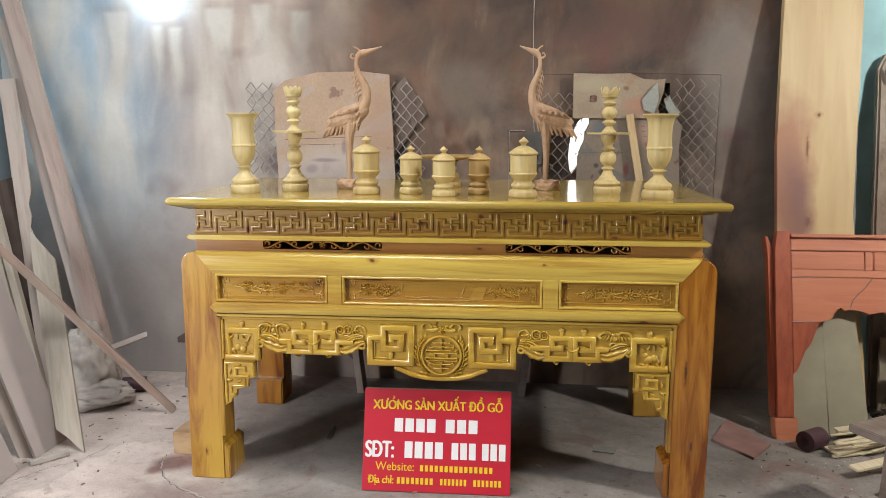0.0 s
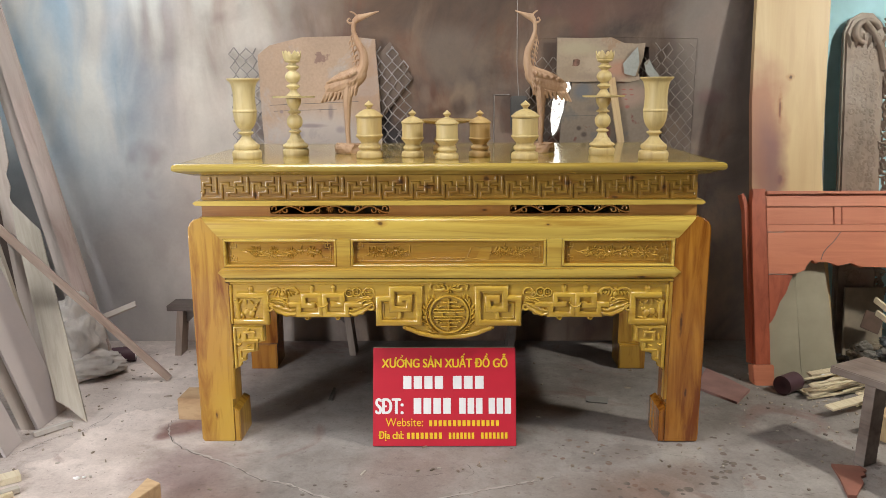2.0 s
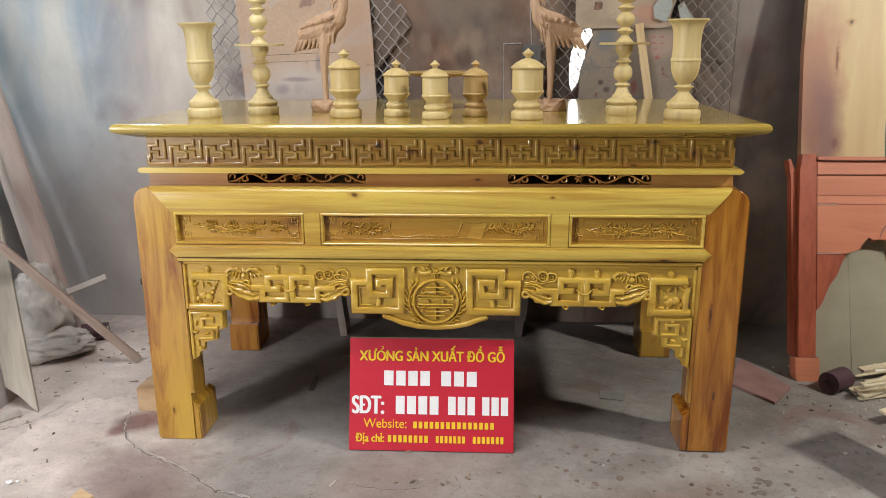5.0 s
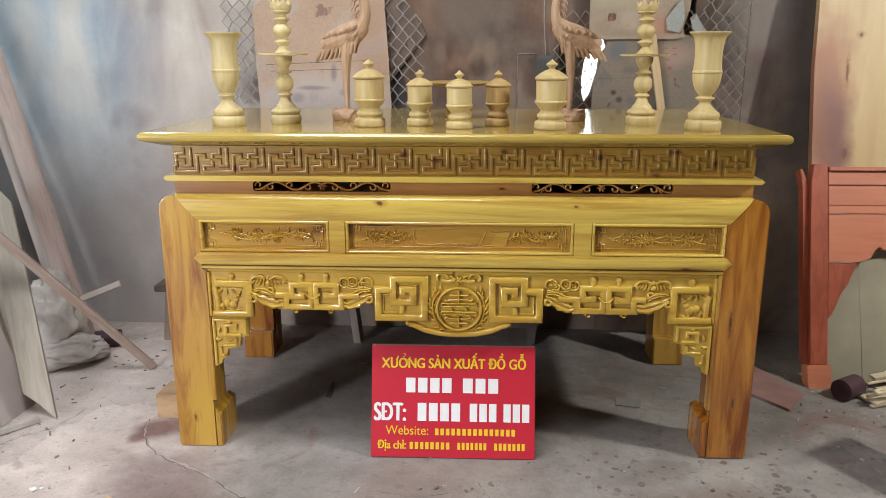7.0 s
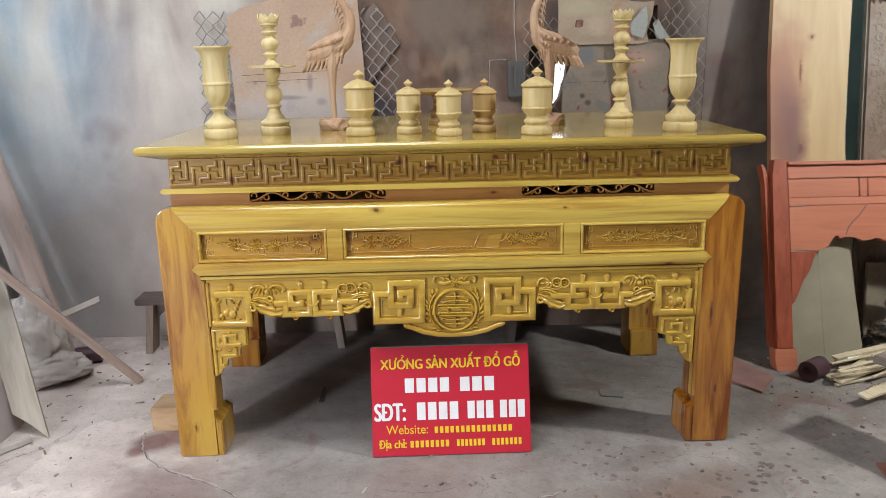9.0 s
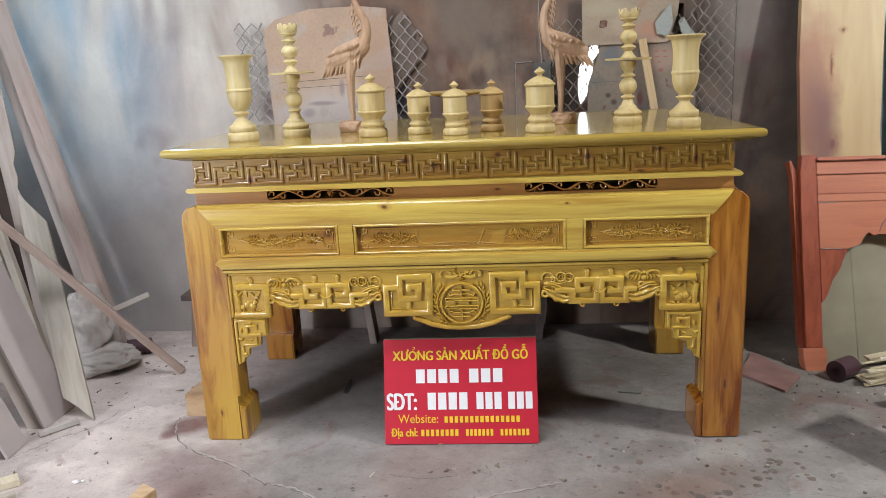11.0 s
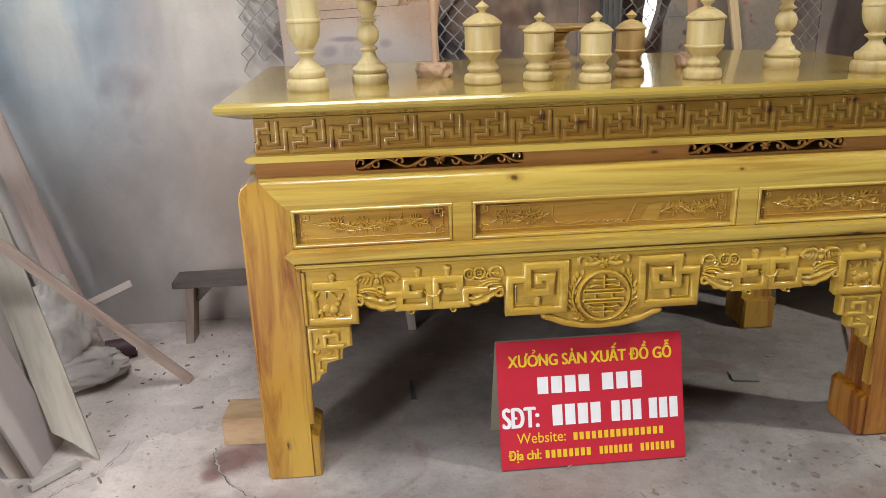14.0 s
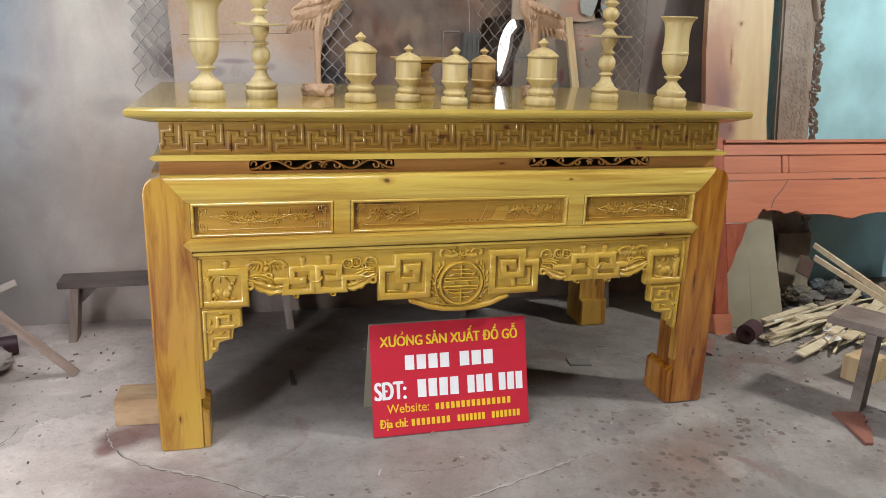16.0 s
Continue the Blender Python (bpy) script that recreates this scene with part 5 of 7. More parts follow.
def spandrel(s):
    """The stepped bracket in the angle of leg and apron."""
    pts = [(0.8975, 0.5185), (0.764, 0.5185), (0.764, 0.447), (0.795, 0.443), (0.797, 0.404), (0.822, 0.400), (0.846, 0.396), (0.848, 0.362), (0.868, 0.358), (0.870, 0.338), (0.8975, 0.322)]
    ob = part("bracket", prism([(s * x, z) for x, z in pts][::s], 0.004, 0.030, 0.003), apron_wood, table, "stepped carved corner bracket")
    bm = bmesh.new()
    y = 0.004

    def b(path, w=0.011, rise=0.009):
        band(bm, [(s * x, z) for x, z in path], w, rise, y)

    b([(0.888, 0.338), (0.888, 0.508), (0.774, 0.508), (0.774, 0.455)], 0.012, 0.008)
    b([(0.845, 0.452), (0.845, 0.487), (0.809, 0.487), (0.809, 0.470)], 0.013, 0.011)
    b([(0.790, 0.452), (0.852, 0.452)], 0.012, 0.010)
    b([(0.868, 0.405), (0.868, 0.372), (0.856, 0.372)], 0.010, 0.009)
    b([(0.81, 0.44), (0.81, 0.412), (0.86, 0.41)], 0.010, 0.009)
    bead(bm, s * 0.830, 0.501, 0.009, 0.010, y)
    for x, z, a in ((0.865, 0.43, 20), (0.86, 0.44, -40), (0.845, 0.425, 160), (0.87, 0.455, 100)):
        leaf(bm, s * x, z, 0.028, 0.014, a if s > 0 else 180 - a, 0.010, y)
    part("bracket_carving", bm, apron_wood, ob, smooth=True)


for s in (-1, 1):
    spandrel(s)

# plain sides and back of the frame
for s in (-1, 1):
    xa, xb = sorted((s * 1.006, s * 1.036))
    part("side_panel", boxes((xa, xb, 0.142, 0.905, 0.700, 0.966), bevel=0.002), frieze_wood, table, "plain lacquered side of the frame")
    xa, xb = sorted((s * 1.000, s * 1.022))
    part("side_apron", boxes((xa, xb, 0.142, 0.905, 0.555, 0.6995), bevel=0.002), apron_wood, table)
part("back_panel", boxes((-0.9125, 0.9125, 1.0, 1.03, 0.60, 0.966), bevel=0.002), frieze_wood, table)
part("under_board", boxes((-0.985, 0.985, 0.06, 0.985, 0.9485, 0.9655)), frieze_wood, table)

# ---- things on the table ----
JAR = [(0, 0), (0.047, 0), (0.047, 0), (0.050, 0.004), (0.0505, 0.012), (0.0495, 0.021), (0.046, 0.027), (0.0375, 0.031), (0.0365, 0.034), (0.041, 0.039), (0.0425, 0.045), (0.040, 0.051), (0.0345, 0.056), (0.0325, 0.061), (0.0345, 0.066), (0.040, 0.073), (0.0455, 0.080), (0.0475, 0.083), (0.0500, 0.086), (0.0507, 0.089), (0.0500, 0.092), (0.0470, 0.094), (0.0470, 0.094), (0.0470, 0.157), (0.0470, 0.157), (0.0505, 0.160), (0.0520, 0.1635), (0.0520, 0.165), (0.0520, 0.165), (0.047, 0.169), (0.041, 0.175), (0.031, 0.182), (0.024, 0.1855), (0.0225, 0.1875), (0.0125, 0.1905), (0.0080, 0.1935), (0.010, 0.198), (0.0172, 0.2055), (0.0165, 0.209), (0.006, 0.218), (0, 0.2245)]
VASE = [(0, 0), (0.056, 0), (0.056, 0), (0.0590, 0.006), (0.0602, 0.016), (0.0590, 0.027), (0.055, 0.033), (0.0480, 0.037), (0.0480, 0.037), (0.0510, 0.042), (0.0525, 0.051), (0.050, 0.058), (0.0425, 0.063), (0.0425, 0.063), (0.0390, 0.066), (0.0390, 0.066), (0.033, 0.072), (0.023, 0.083), (0.0185, 0.090), (0.0195, 0.096), (0.0285, 0.103), (0.0320, 0.107), (0.0285, 0.110), (0.0215, 0.113), (0.0225, 0.118), (0.029, 0.125), (0.037, 0.138), (0.0425, 0.153), (0.0458, 0.170), (0.0468, 0.188), (0.0468, 0.188), (0.0490, 0.190), (0.0490, 0.196), (0.0468, 0.199), (0.0468, 0.199), (0.0445, 0.228), (0.0443, 0.256), (0.0470, 0.285), (0.053, 0.306), (0.0645, 0.318), (0.0660, 0.322), (0.065, 0.324), (0.057, 0.318), (0.047, 0.298), (0.038, 0.25), (0.036, 0.20), (0, 0.18)]
STICK_LOW = [(0.0, 0.0), (0.0509, 0.0), (0.0509, 0.0), (0.0535, 0.0073), (0.0546, 0.0166), (0.053, 0.027), (0.0446, 0.0321), (0.0446, 0.0321), (0.0500, 0.0373), (0.0530, 0.0425), (0.0500, 0.0477), (0.0425, 0.0529), (0.0425, 0.0529), (0.0370, 0.056), (0.0370, 0.056), (0.0330, 0.0660), (0.0330, 0.0660), (0.0285, 0.0695), (0.0245, 0.0747), (0.0196, 0.0871), (0.0175, 0.0933), (0.0249, 0.0985), (0.0265, 0.1016), (0.0238, 0.1047), (0.0154, 0.1099), (0.0159, 0.113), (0.0233, 0.1182), (0.0307, 0.1296), (0.0326, 0.1421), (0.0307, 0.1545), (0.0233, 0.1659), (0.0159, 0.1711), (0.0159, 0.1742), (0.0254, 0.1784), (0.0281, 0.1815), (0.0244, 0.1846), (0.017, 0.1908), (0.0175, 0.197), (0.0254, 0.2095), (0.0302, 0.2219), (0.0307, 0.2359), (0.0307, 0.2359), (0.0, 0.237)]
PLATE = [(0, 0.2375), (0.030, 0.2375), (0.060, 0.2385), (0.0835, 0.2385), (0.0865, 0.2410), (0.0865, 0.2440), (0.0830, 0.2460), (0.03, 0.2436), (0, 0.2436)]
STICK_HIGH = [(0.0, 0.244), (0.0302, 0.244), (0.0302, 0.244), (0.0291, 0.249), (0.0208, 0.258), (0.014, 0.268), (0.014, 0.272), (0.026, 0.282), (0.0283, 0.286), (0.0255, 0.289), (0.0151, 0.295), (0.0151, 0.299), (0.0229, 0.305), (0.0296, 0.315), (0.0315, 0.323), (0.0296, 0.332), (0.0229, 0.341), (0.0146, 0.347), (0.0151, 0.351), (0.026, 0.359), (0.0283, 0.363), (0.025, 0.366), (0.0156, 0.373), (0.0161, 0.378), (0.0291, 0.384), (0.0328, 0.388), (0.0312, 0.391), (0.0312, 0.391), (0.0343, 0.396), (0.038, 0.404), (0.0354, 0.405), (0.0291, 0.396), (0.0, 0.394)]


def turned(name, x, y, profile, label, category, material, group, scale=1.0, squat=1.0, turn=0.0):
    ob = thing(name, (x, y, TOP_Z), label, category, turn, group)
    body = [(r * scale, z * scale * squat) for r, z in rounded(profile, 5)]
    return ob, body


def jar(x, y, size, wide, material, label):
    ob, body = turned("altar_jar", x, y, JAR, label, "jar", material, "lidded jars on the altar table", size)
    split = next(i for i, (r, z) in enumerate(body) if z >= 0.1569 * size)
    part("jar_body", lathe([(r * wide, z) for r, z in body[:split + 1]] + [(0.04 * size, 0.157 * size), (0, 0.157 * size)]), material, ob, smooth=True)
    part("lid", lathe([(0, 0.1573 * size)] + [(r * wide, z + 0.0006) for r, z in body[split + 1:]]), material, ob, "domed lid with a pointed knob", smooth=True)
    return ob


jar(-0.330, 0.212, 1.065, 1.05, turned_tan, "large tan turned wooden jar with domed lid")
jar(0.314, 0.130, 1.06, 1.05, turned_tan, "large tan turned wooden jar with domed lid")
jar(-0.151, 0.255, 0.89, 1.07, turned_tan, "small tan turned wooden jar with domed lid")
jar(-0.004, 0.150, 0.89, 1.06, turned_tan, "small tan turned wooden jar with domed lid")
# darker honey tone here holds the shadow of the jar beside it
jar(0.134, 0.258, 0.88, 1.05, turned_warm, "small turned wooden jar with domed lid, in a shaded tone")


def vase(x, y, size, material):
    ob, body = turned("altar_vase", x, y, VASE, "pale turned wooden flower vase with flared rim", "vase", material, "pair of altar vases", size)
    part("vase_body", lathe(body, 48), material, ob, smooth=True)


vase(-0.850, 0.215, 1.02, turned_wood)
vase(0.838, 0.125, 1.01, turned_tan)


def candlestick(x, y, size, material):
    ob, low = turned("candlestick", x, y, STICK_LOW, "tall pale turned wooden candlestick with drip plate", "candlestick", material, "pair of candlesticks", size)
    part("stem", lathe(low), material, ob, smooth=True)
    part("drip_plate", lathe([(r * size, z * size) for r, z in rounded(PLATE, 4)], 48), material, ob, smooth=True)
    high = [(r * size, z * size) for r, z in rounded(STICK_HIGH, 5)]
    bm = lathe(high, 48)
    # the cup's scalloped rim
    for v in bm.verts:
        if v.co.z > 0.396 * size:
            a = math.atan2(v.co.y, v.co.x)
            v.co.z += 0.018 * size * max(0.0, (v.co.z / size - 0.396) / 0.008) * (0.5 + 0.5 * math.cos(6 * a))
    part("cup", bm, material, ob, "cup with a scalloped rim", smooth=True)


candlestick(-0.667, 0.335, 1.045, turned_wood)
candlestick(0.668, 0.340, 1.03, turned_tan)


def offering_tray():
    ob = thing("offering_stand", (-0.02, 0.60, TOP_Z), "turned wooden offering stand with a wide round dish", "stand")
    foot = rounded([(0, 0), (0.052, 0), (0.052, 0), (0.055, 0.006), (0.053, 0.022), (0.040, 0.030), (0.046, 0.040), (0.050, 0.050), (0.042, 0.062), (0.030, 0.072), (0.034, 0.080), (0.036, 0.088), (0.028, 0.100), (0.036, 0.112), (0.045, 0.122), (0, 0.123)], 5)
    part("foot", lathe(foot), turned_warm, ob, smooth=True)
    part("dish", lathe(rounded([(0, 0.1235), (0.05, 0.1235), (0.10, 0.129), (0.128, 0.137), (0.132, 0.142), (0.128, 0.145), (0.10, 0.141), (0, 0.139)], 4), 48), turned_warm, ob, smooth=True)


offering_tray()


def tube(bm, path, radii, sides=10, flat=1.0):
    """A round body of changing radius along a 3D path; flat squeezes it sideways."""
    pts = [Vector(p) for p in path]
    rings = []
    side0 = Vector((0, 1, 0))
    for i, p in enumerate(pts):
        d = (pts[min(i + 1, len(pts) - 1)] - pts[max(i - 1, 0)]).normalized()
        side = (side0 - d * side0.dot(d))
        side = side.normalized() if side.length > 0.05 else d.orthogonal().normalized()
        up = d.cross(side)
        r = radii[i] if isinstance(radii, (list, tuple)) else radii
        rings.append([bm.verts.new(p + (side * math.cos(a) * flat + up * math.sin(a)) * r) for a in (2 * math.pi * k / sides for k in range(sides))])
    for a, b in zip(rings, rings[1:]):
        for k in range(sides):
            bm.faces.new((a[k], a[(k + 1) % sides], b[(k + 1) % sides], b[k]))
    bm.faces.new(rings[0][::-1])
    bm.faces.new(rings[-1])
    return bm


def smooth_path(points, steps=5):
    return rounded(points, steps)


def crane_statue(x, y, s, fore, aft, name="crane_statue"):
    """A carved standing bird of raw wood on a stump foot, as one mesh; s is the way that it faces."""
    bm = bmesh.new()
    # neck and head
    neck = smooth_path([(0.055, 0, 0.345), (0.073, 0, 0.38), (0.072, 0, 0.43), (0.045, 0, 0.475), (0.028, 0, 0.52), (0.035, 0, 0.556), (0.055, 0, 0.568)])
    n = len(neck)
    tube(bm, [(s * a, b, c) for a, b, c in neck], [0.030 - 0.0185 * min(1, 1.6 * i / n) for i in range(n)], 12)
    head = smooth_path([(0.03, 0, 0.556), (0.05, 0, 0.571), (0.075, 0, 0.578), (0.11, 0, 0.588), (0.155, 0, 0.600)])
    n = len(head)
    tube(bm, [(s * a, b, c) for a, b, c in head], [max(0.0015, 0.0155 * math.sin(math.pi * (0.28 + 0.6 * i / n)) * (1 - 0.72 * max(0, i / n - 0.35) / 0.65)) for i in range(n)], 10, 0.8)
    # crest and curl behind the head
    for pts in ([(0.045, 0, 0.582), (0.03, 0, 0.594), (0.012, 0, 0.600)], [(0.025, 0, 0.552), (0.008, 0, 0.552), (0.0, 0, 0.562), (0.008, 0, 0.572), (0.016, 0, 0.566)]):
        q = smooth_path([(s * a, b, c) for a, b, c in pts], 4)
        tube(bm, q, [0.006 * (1 - 0.6 * i / len(q)) for i in range(len(q))], 6)
    # body
    spine = smooth_path([(0.082, 0, 0.352), (0.06, 0, 0.342), (0.02, 0, 0.322), (-0.02, 0, 0.303), (-0.06, 0, 0.283), (-0.09, 0, 0.266)])
    n = len(spine)
    tube(bm, [(s * a, b, c) for a, b, c in spine], [0.006 + 0.041 * math.sin(math.pi * min(1, 0.06 + 0.86 * i / n)) ** 0.8 for i in range(n)], 14, 0.8)
    # wing and tail feathers in rows
    rng = random.Random(4)
    for row, (count, length, x0, z0, x1, z1) in enumerate(((5, 0.050, 0.040, 0.350, -0.040, 0.318), (7, 0.052, 0.045, 0.332, -0.055, 0.296), (10, 0.066, 0.045, 0.312, -0.080, 0.276))):
        for k in range(count):
            t = k / (count - 1)
            fx, fz = x0 + (x1 - x0) * t, z0 + (z1 - z0) * t
            a = radians(200 + 20 * row + 16 * (1 - t) + rng.uniform(-3, 3))
            for yy in (-0.036 + 0.006 * row, 0.036 - 0.006 * row):
                yy *= 1 - 0.4 * t
                tip = (fx + length * math.cos(a), yy * 0.9, fz + length * math.sin(a))
                mid = ((fx + tip[0]) / 2, yy * 1.30, (fz + tip[2]) / 2 + 0.003)
                tube(bm, [(s * fx, yy * 0.9, fz), (s * mid[0], mid[1], mid[2]), (s * tip[0], tip[1], tip[2])], [0.0085 - 0.0012 * row, 0.0100 - 0.0018 * row, 0.0040], 6, 0.8)
    # thin ragged plumes behind the neck
    for k in range(6):
        zz = 0.380 + 0.021 * k
        xx = 0.050 - 0.004 * k
        curl = smooth_path([(s * xx, 0, zz + 0.022), (s * (xx - 0.014), 0.003 * (k % 3 - 1), zz + 0.012), (s * (xx - 0.016), 0, zz - 0.004), (s * (xx - 0.026), 0, zz - 0.016), (s * (xx - 0.024), 0, zz - 0.026)], 3)
        tube(bm, curl, [0.0058 * (1 - 0.7 * i / len(curl)) for i in range(len(curl))], 6)
    # thighs, legs and foot rock
    for yy in (-0.012, 0.014):
        leg = [(0.0, yy, 0.30), (-0.006, yy, 0.255), (-0.010, yy, 0.21), (-0.012, yy, 0.12), (-0.010, yy, 0.045), (-0.008, yy, 0.03)]
        tube(bm, [(s * a, b, c) for a, b, c in leg], [0.024, 0.021, 0.0150, 0.0095, 0.0078, 0.011], 8)
        for k in range(5):
            tube(bm, [(s * (-0.004 + 0.004 * (k - 2)), yy, 0.262), (s * (-0.008 + 0.006 * (k - 2)), yy * 1.2, 0.215 - 0.008 * abs(k - 2))], [0.006, 0.0015], 5)
    rock = bmesh.ops.create_icosphere(bm, subdivisions=3, radius=1.0)["verts"]
    for v in rock:
        p = v.co.copy()
        k = 1 + 0.20 * noise.noise(p * 2.3 + Vector((x * 9, 0, 0))) + 0.10 * noise.noise(p * 7)
        flat = (p.x * p.x + p.y * p.y) ** -0.22 if abs(p.z) < 0.95 else 1.0
        v.co = Vector((s * (-0.008 + p.x * 0.058 * k * flat), p.y * 0.054 * k * flat, min(max(0.0, 0.022 + p.z * 0.042 * k), 0.042 + 0.010 * noise.noise(p * 4 + Vector((x * 5, 0, 3))))))
    for v in bm.verts:
        v.co.x *= fore if v.co.x * s > 0 else aft
        v.co.z *= 1.03
    ob = part(name, bm, crane_wood, smooth=True)
    skin = ob.modifiers.new("skin", "REMESH")
    skin.mode, skin.voxel_size, skin.use_smooth_shade = "VOXEL", 0.0016, True
    ob.matrix_world = pose(x, y, TOP_Z)
    return tagged(ob, "raw brown carved wooden crane statue on a rough stump base", "statue", group="pair of crane statues")


crane_statue(-0.442, 0.465, 1, 0.9, 1.12)
crane_statue(0.402, 0.475, -1, 0.70, 1.3)

# ---- the folded sign on the floor ----
SIGN_W, SIGN_H = 0.602, 0.410
sign = thing("folding_sign", pose(-0.018, -0.0475, 0.0, 0, 0, 0.4), "red folded workshop sign with yellow and white lettering", "sign")
LEAN = -math.degrees(math.atan2(0.115, 0.394))
front_m = pose(0, 0, 0.002, LEAN, 0, 0)
front = part("front_panel", boxes((-SIGN_W / 2, SIGN_W / 2, 0.0, 0.005, 0.0, SIGN_H), bevel=0.001), sign_red, sign)
front.matrix_local = front_m
back = part("back_panel", boxes((-SIGN_W / 2, SIGN_W / 2, -0.005, 0.0, 0.0, SIGN_H), bevel=0.001), grey_board, sign, "plain grey back of the sign")
back.matrix_local = pose(0, 0.245, 0.002, -LEAN, 0, 0)


def lettering(text, x, z, size, material, bold=0.0, width=None, name="lettering"):
    """Raised letters on the sign's front, centred at x; width stretches the line to its length."""
    data = bpy.data.curves.new(name, "FONT")
    data.body, data.size, data.extrude = text, size, 0.0006
    data.align_x = "CENTER"
    ob = bpy.data.objects.new(name, data)
    scene.collection.objects.link(ob)
    bpy.context.view_layer.update()
    me = bpy.data.meshes.new_from_object(ob.evaluated_get(bpy.context.evaluated_depsgraph_get()))
    bpy.data.objects.remove(ob)
    xs = [v.co.x for v in me.vertices]
    k = width / (max(xs) - min(xs)) if width and xs else 1.0
    bm = bmesh.new()
    shifts = [(0, 0)] if not bold else [(-bold, 0), (0, 0), (bold, 0), (0, bold * 0.7)]
    for n, (du, dv) in enumerate(shifts):
        start = len(bm.verts)
        bm.from_mesh(me)
        bm.verts.ensure_lookup_table()
        for v in bm.verts[start:]:
            v.co = Vector((v.co.x * k + x + du, -v.co.z - 0.0010 - 0.0001 * n, v.co.y + z + dv))
    bpy.data.meshes.remove(me)
    return part(name, bm, material, front)


def glyphs(x0, x1, z0, z1, count, gap=0.22):
    """Upright bars in place of characters."""
    w = (x1 - x0) / count
    return [(x0 + k * w, x0 + (k + 1 - gap) * w, z0, z1) for k in range(count)]


def bars(rows, material, name="print_bar"):
    shared = {}
    for x0, x1, z0, z1 in rows:
        key = (round(x1 - x0, 4), round(z1 - z0, 4))
        if key not in shared:
            ob = part(name, boxes((0, x1 - x0, -0.0016, -0.0002, 0, z1 - z0)), material, front)
            shared[key] = ob.data
        else:
            ob = new(name, shared[key])
            ob.parent = front
        ob.location = (x0, 0, z0)


lettering("XƯONG SẢN XUẤT ĐỒ GỖ", 0.002, 0.328, 0.052, sign_yellow, 0.0016, 0.53)
hook = bmesh.new()
band(hook, [(-0.1855, 0.369), (-0.1800, 0.3715), (-0.1765, 0.3755), (-0.1785, 0.3795), (-0.1845, 0.380)], 0.0034, 0.0018, 0.0)
part("letter_hook", hook, sign_yellow, front)
horn = bmesh.new()
band(horn, [(-0.1695, 0.357), (-0.1630, 0.3595), (-0.1605, 0.3640), (-0.1620, 0.3680)], 0.0046, 0.0018, 0.0)
part("letter_horn", horn, sign_yellow, front)
bars(glyphs(-0.174, 0.004, 0.238, 0.292, 4) + glyphs(0.036, 0.176, 0.238, 0.292, 3), sign_white)
lettering("SDT:", -0.232, 0.134, 0.093, sign_white, 0.0030, 0.114)
bars([(-0.2625, -0.2435, 0.1625, 0.1695)], sign_white, "letter_bar")
bars(glyphs(-0.130, 0.036, 0.134, 0.200, 4) + glyphs(0.062, 0.168, 0.134, 0.200, 3) + glyphs(0.186, 0.288, 0.134, 0.200, 3), sign_white)
lettering("Website:", -0.168, 0.083, 0.048, sign_yellow, 0.0, 0.158)
bars(glyphs(-0.065, 0.236, 0.083, 0.107, 15, 0.35), sign_yellow)
lettering("Địa chỉ:", -0.224, 0.031, 0.042, sign_yellow, 0.0012, 0.104)
bars(glyphs(-0.158, -0.005, 0.031, 0.056, 8, 0.35) + glyphs(0.018, 0.130, 0.031, 0.056, 7, 0.35) + glyphs(0.153, 0.270, 0.031, 0.056, 7, 0.35), sign_yellow)

# ---- on the back wall ----


def chain_link(x0, x1, z0, z1, y, seed, pitch=0.031, tall=0.036, lean=0.0):
    """Woven wire: zigzag strands that hook each other, with ragged ends."""
    rng = random.Random(seed)
    bm = bmesh.new()
    cols = int((x1 - x0) / pitch)
    rows = int((z1 - z0) / (2 * tall))
    for c in range(cols + 1):
        lo, hi = rng.randint(0, 1), rows - rng.randint(0, 1)
        pts = []
        for r in range(lo * 2, hi * 2 + 1):
            side = (1.03 if r % 2 else -1.03) * (1 if c % 2 else -1)
            pts.append((x0 + (c + 0.5 + side * 0.5) * pitch + lean * r * pitch * 0.5 + rng.uniform(-0.008, 0.008), y + 0.003 * (1 if (r + c) % 2 else -1), z0 + r * tall + rng.uniform(-0.003, 0.003)))
        if len(pts) > 1:
            tube(bm, pts, 0.0042 if y < 1.31 and x0 < 0 else 0.0030, 5)
    return bm


for x0, x1, z0, z1, seed in ((-1.21, -0.24, 1.12, 1.72, 3), (0.42, 1.32, 1.06, 1.71, 5)):
    ob = part("wire_mesh", chain_link(x0, x1, z0, z1, 1.300 if x0 < 0 else 1.318, seed), wire_metal if x0 < 0 else rusty_wire)
    tagged(ob, "dusty grey chain-link mesh fixed to the wall" if x0 < 0 else "dark rusty chain-link mesh over the broken recess", "wire mesh", group="wire mesh on the wall")


def wall_panel(name, outline, y, label, material, thick=0.012):
    ob = part(name, prism(outline, y, y + thick, 0.002), material)
    return tagged(ob, label, "board")


wall_panel("wall_board", [(-1.03, 1.10), (-0.37, 1.10), (-0.385, 1.45), (-0.402, 1.735), (-0.55, 1.752), (-0.80, 1.748), (-0.98, 1.705), (-1.045, 1.655), (-1.04, 1.40)], 1.272, "pinkish stained board with a scraped lower corner", wall_board)
torn = [(0.588, 1.503), (0.995, 1.503), (1.045, 1.515), (1.03, 1.555), (1.045, 1.60), (1.058, 1.640), (1.065, 1.709), (1.016, 1.702), (0.95, 1.706), (0.882, 1.738), (0.74, 1.735), (0.586, 1.739)]
lower = [(0.612, 1.00), (1.165, 1.00), (1.16, 1.24), (1.15, 1.33), (1.165, 1.46), (1.12, 1.525), (0.680, 1.525), (0.672, 1.47), (0.655, 1.40), (0.632, 1.35), (0.618, 1.30)]
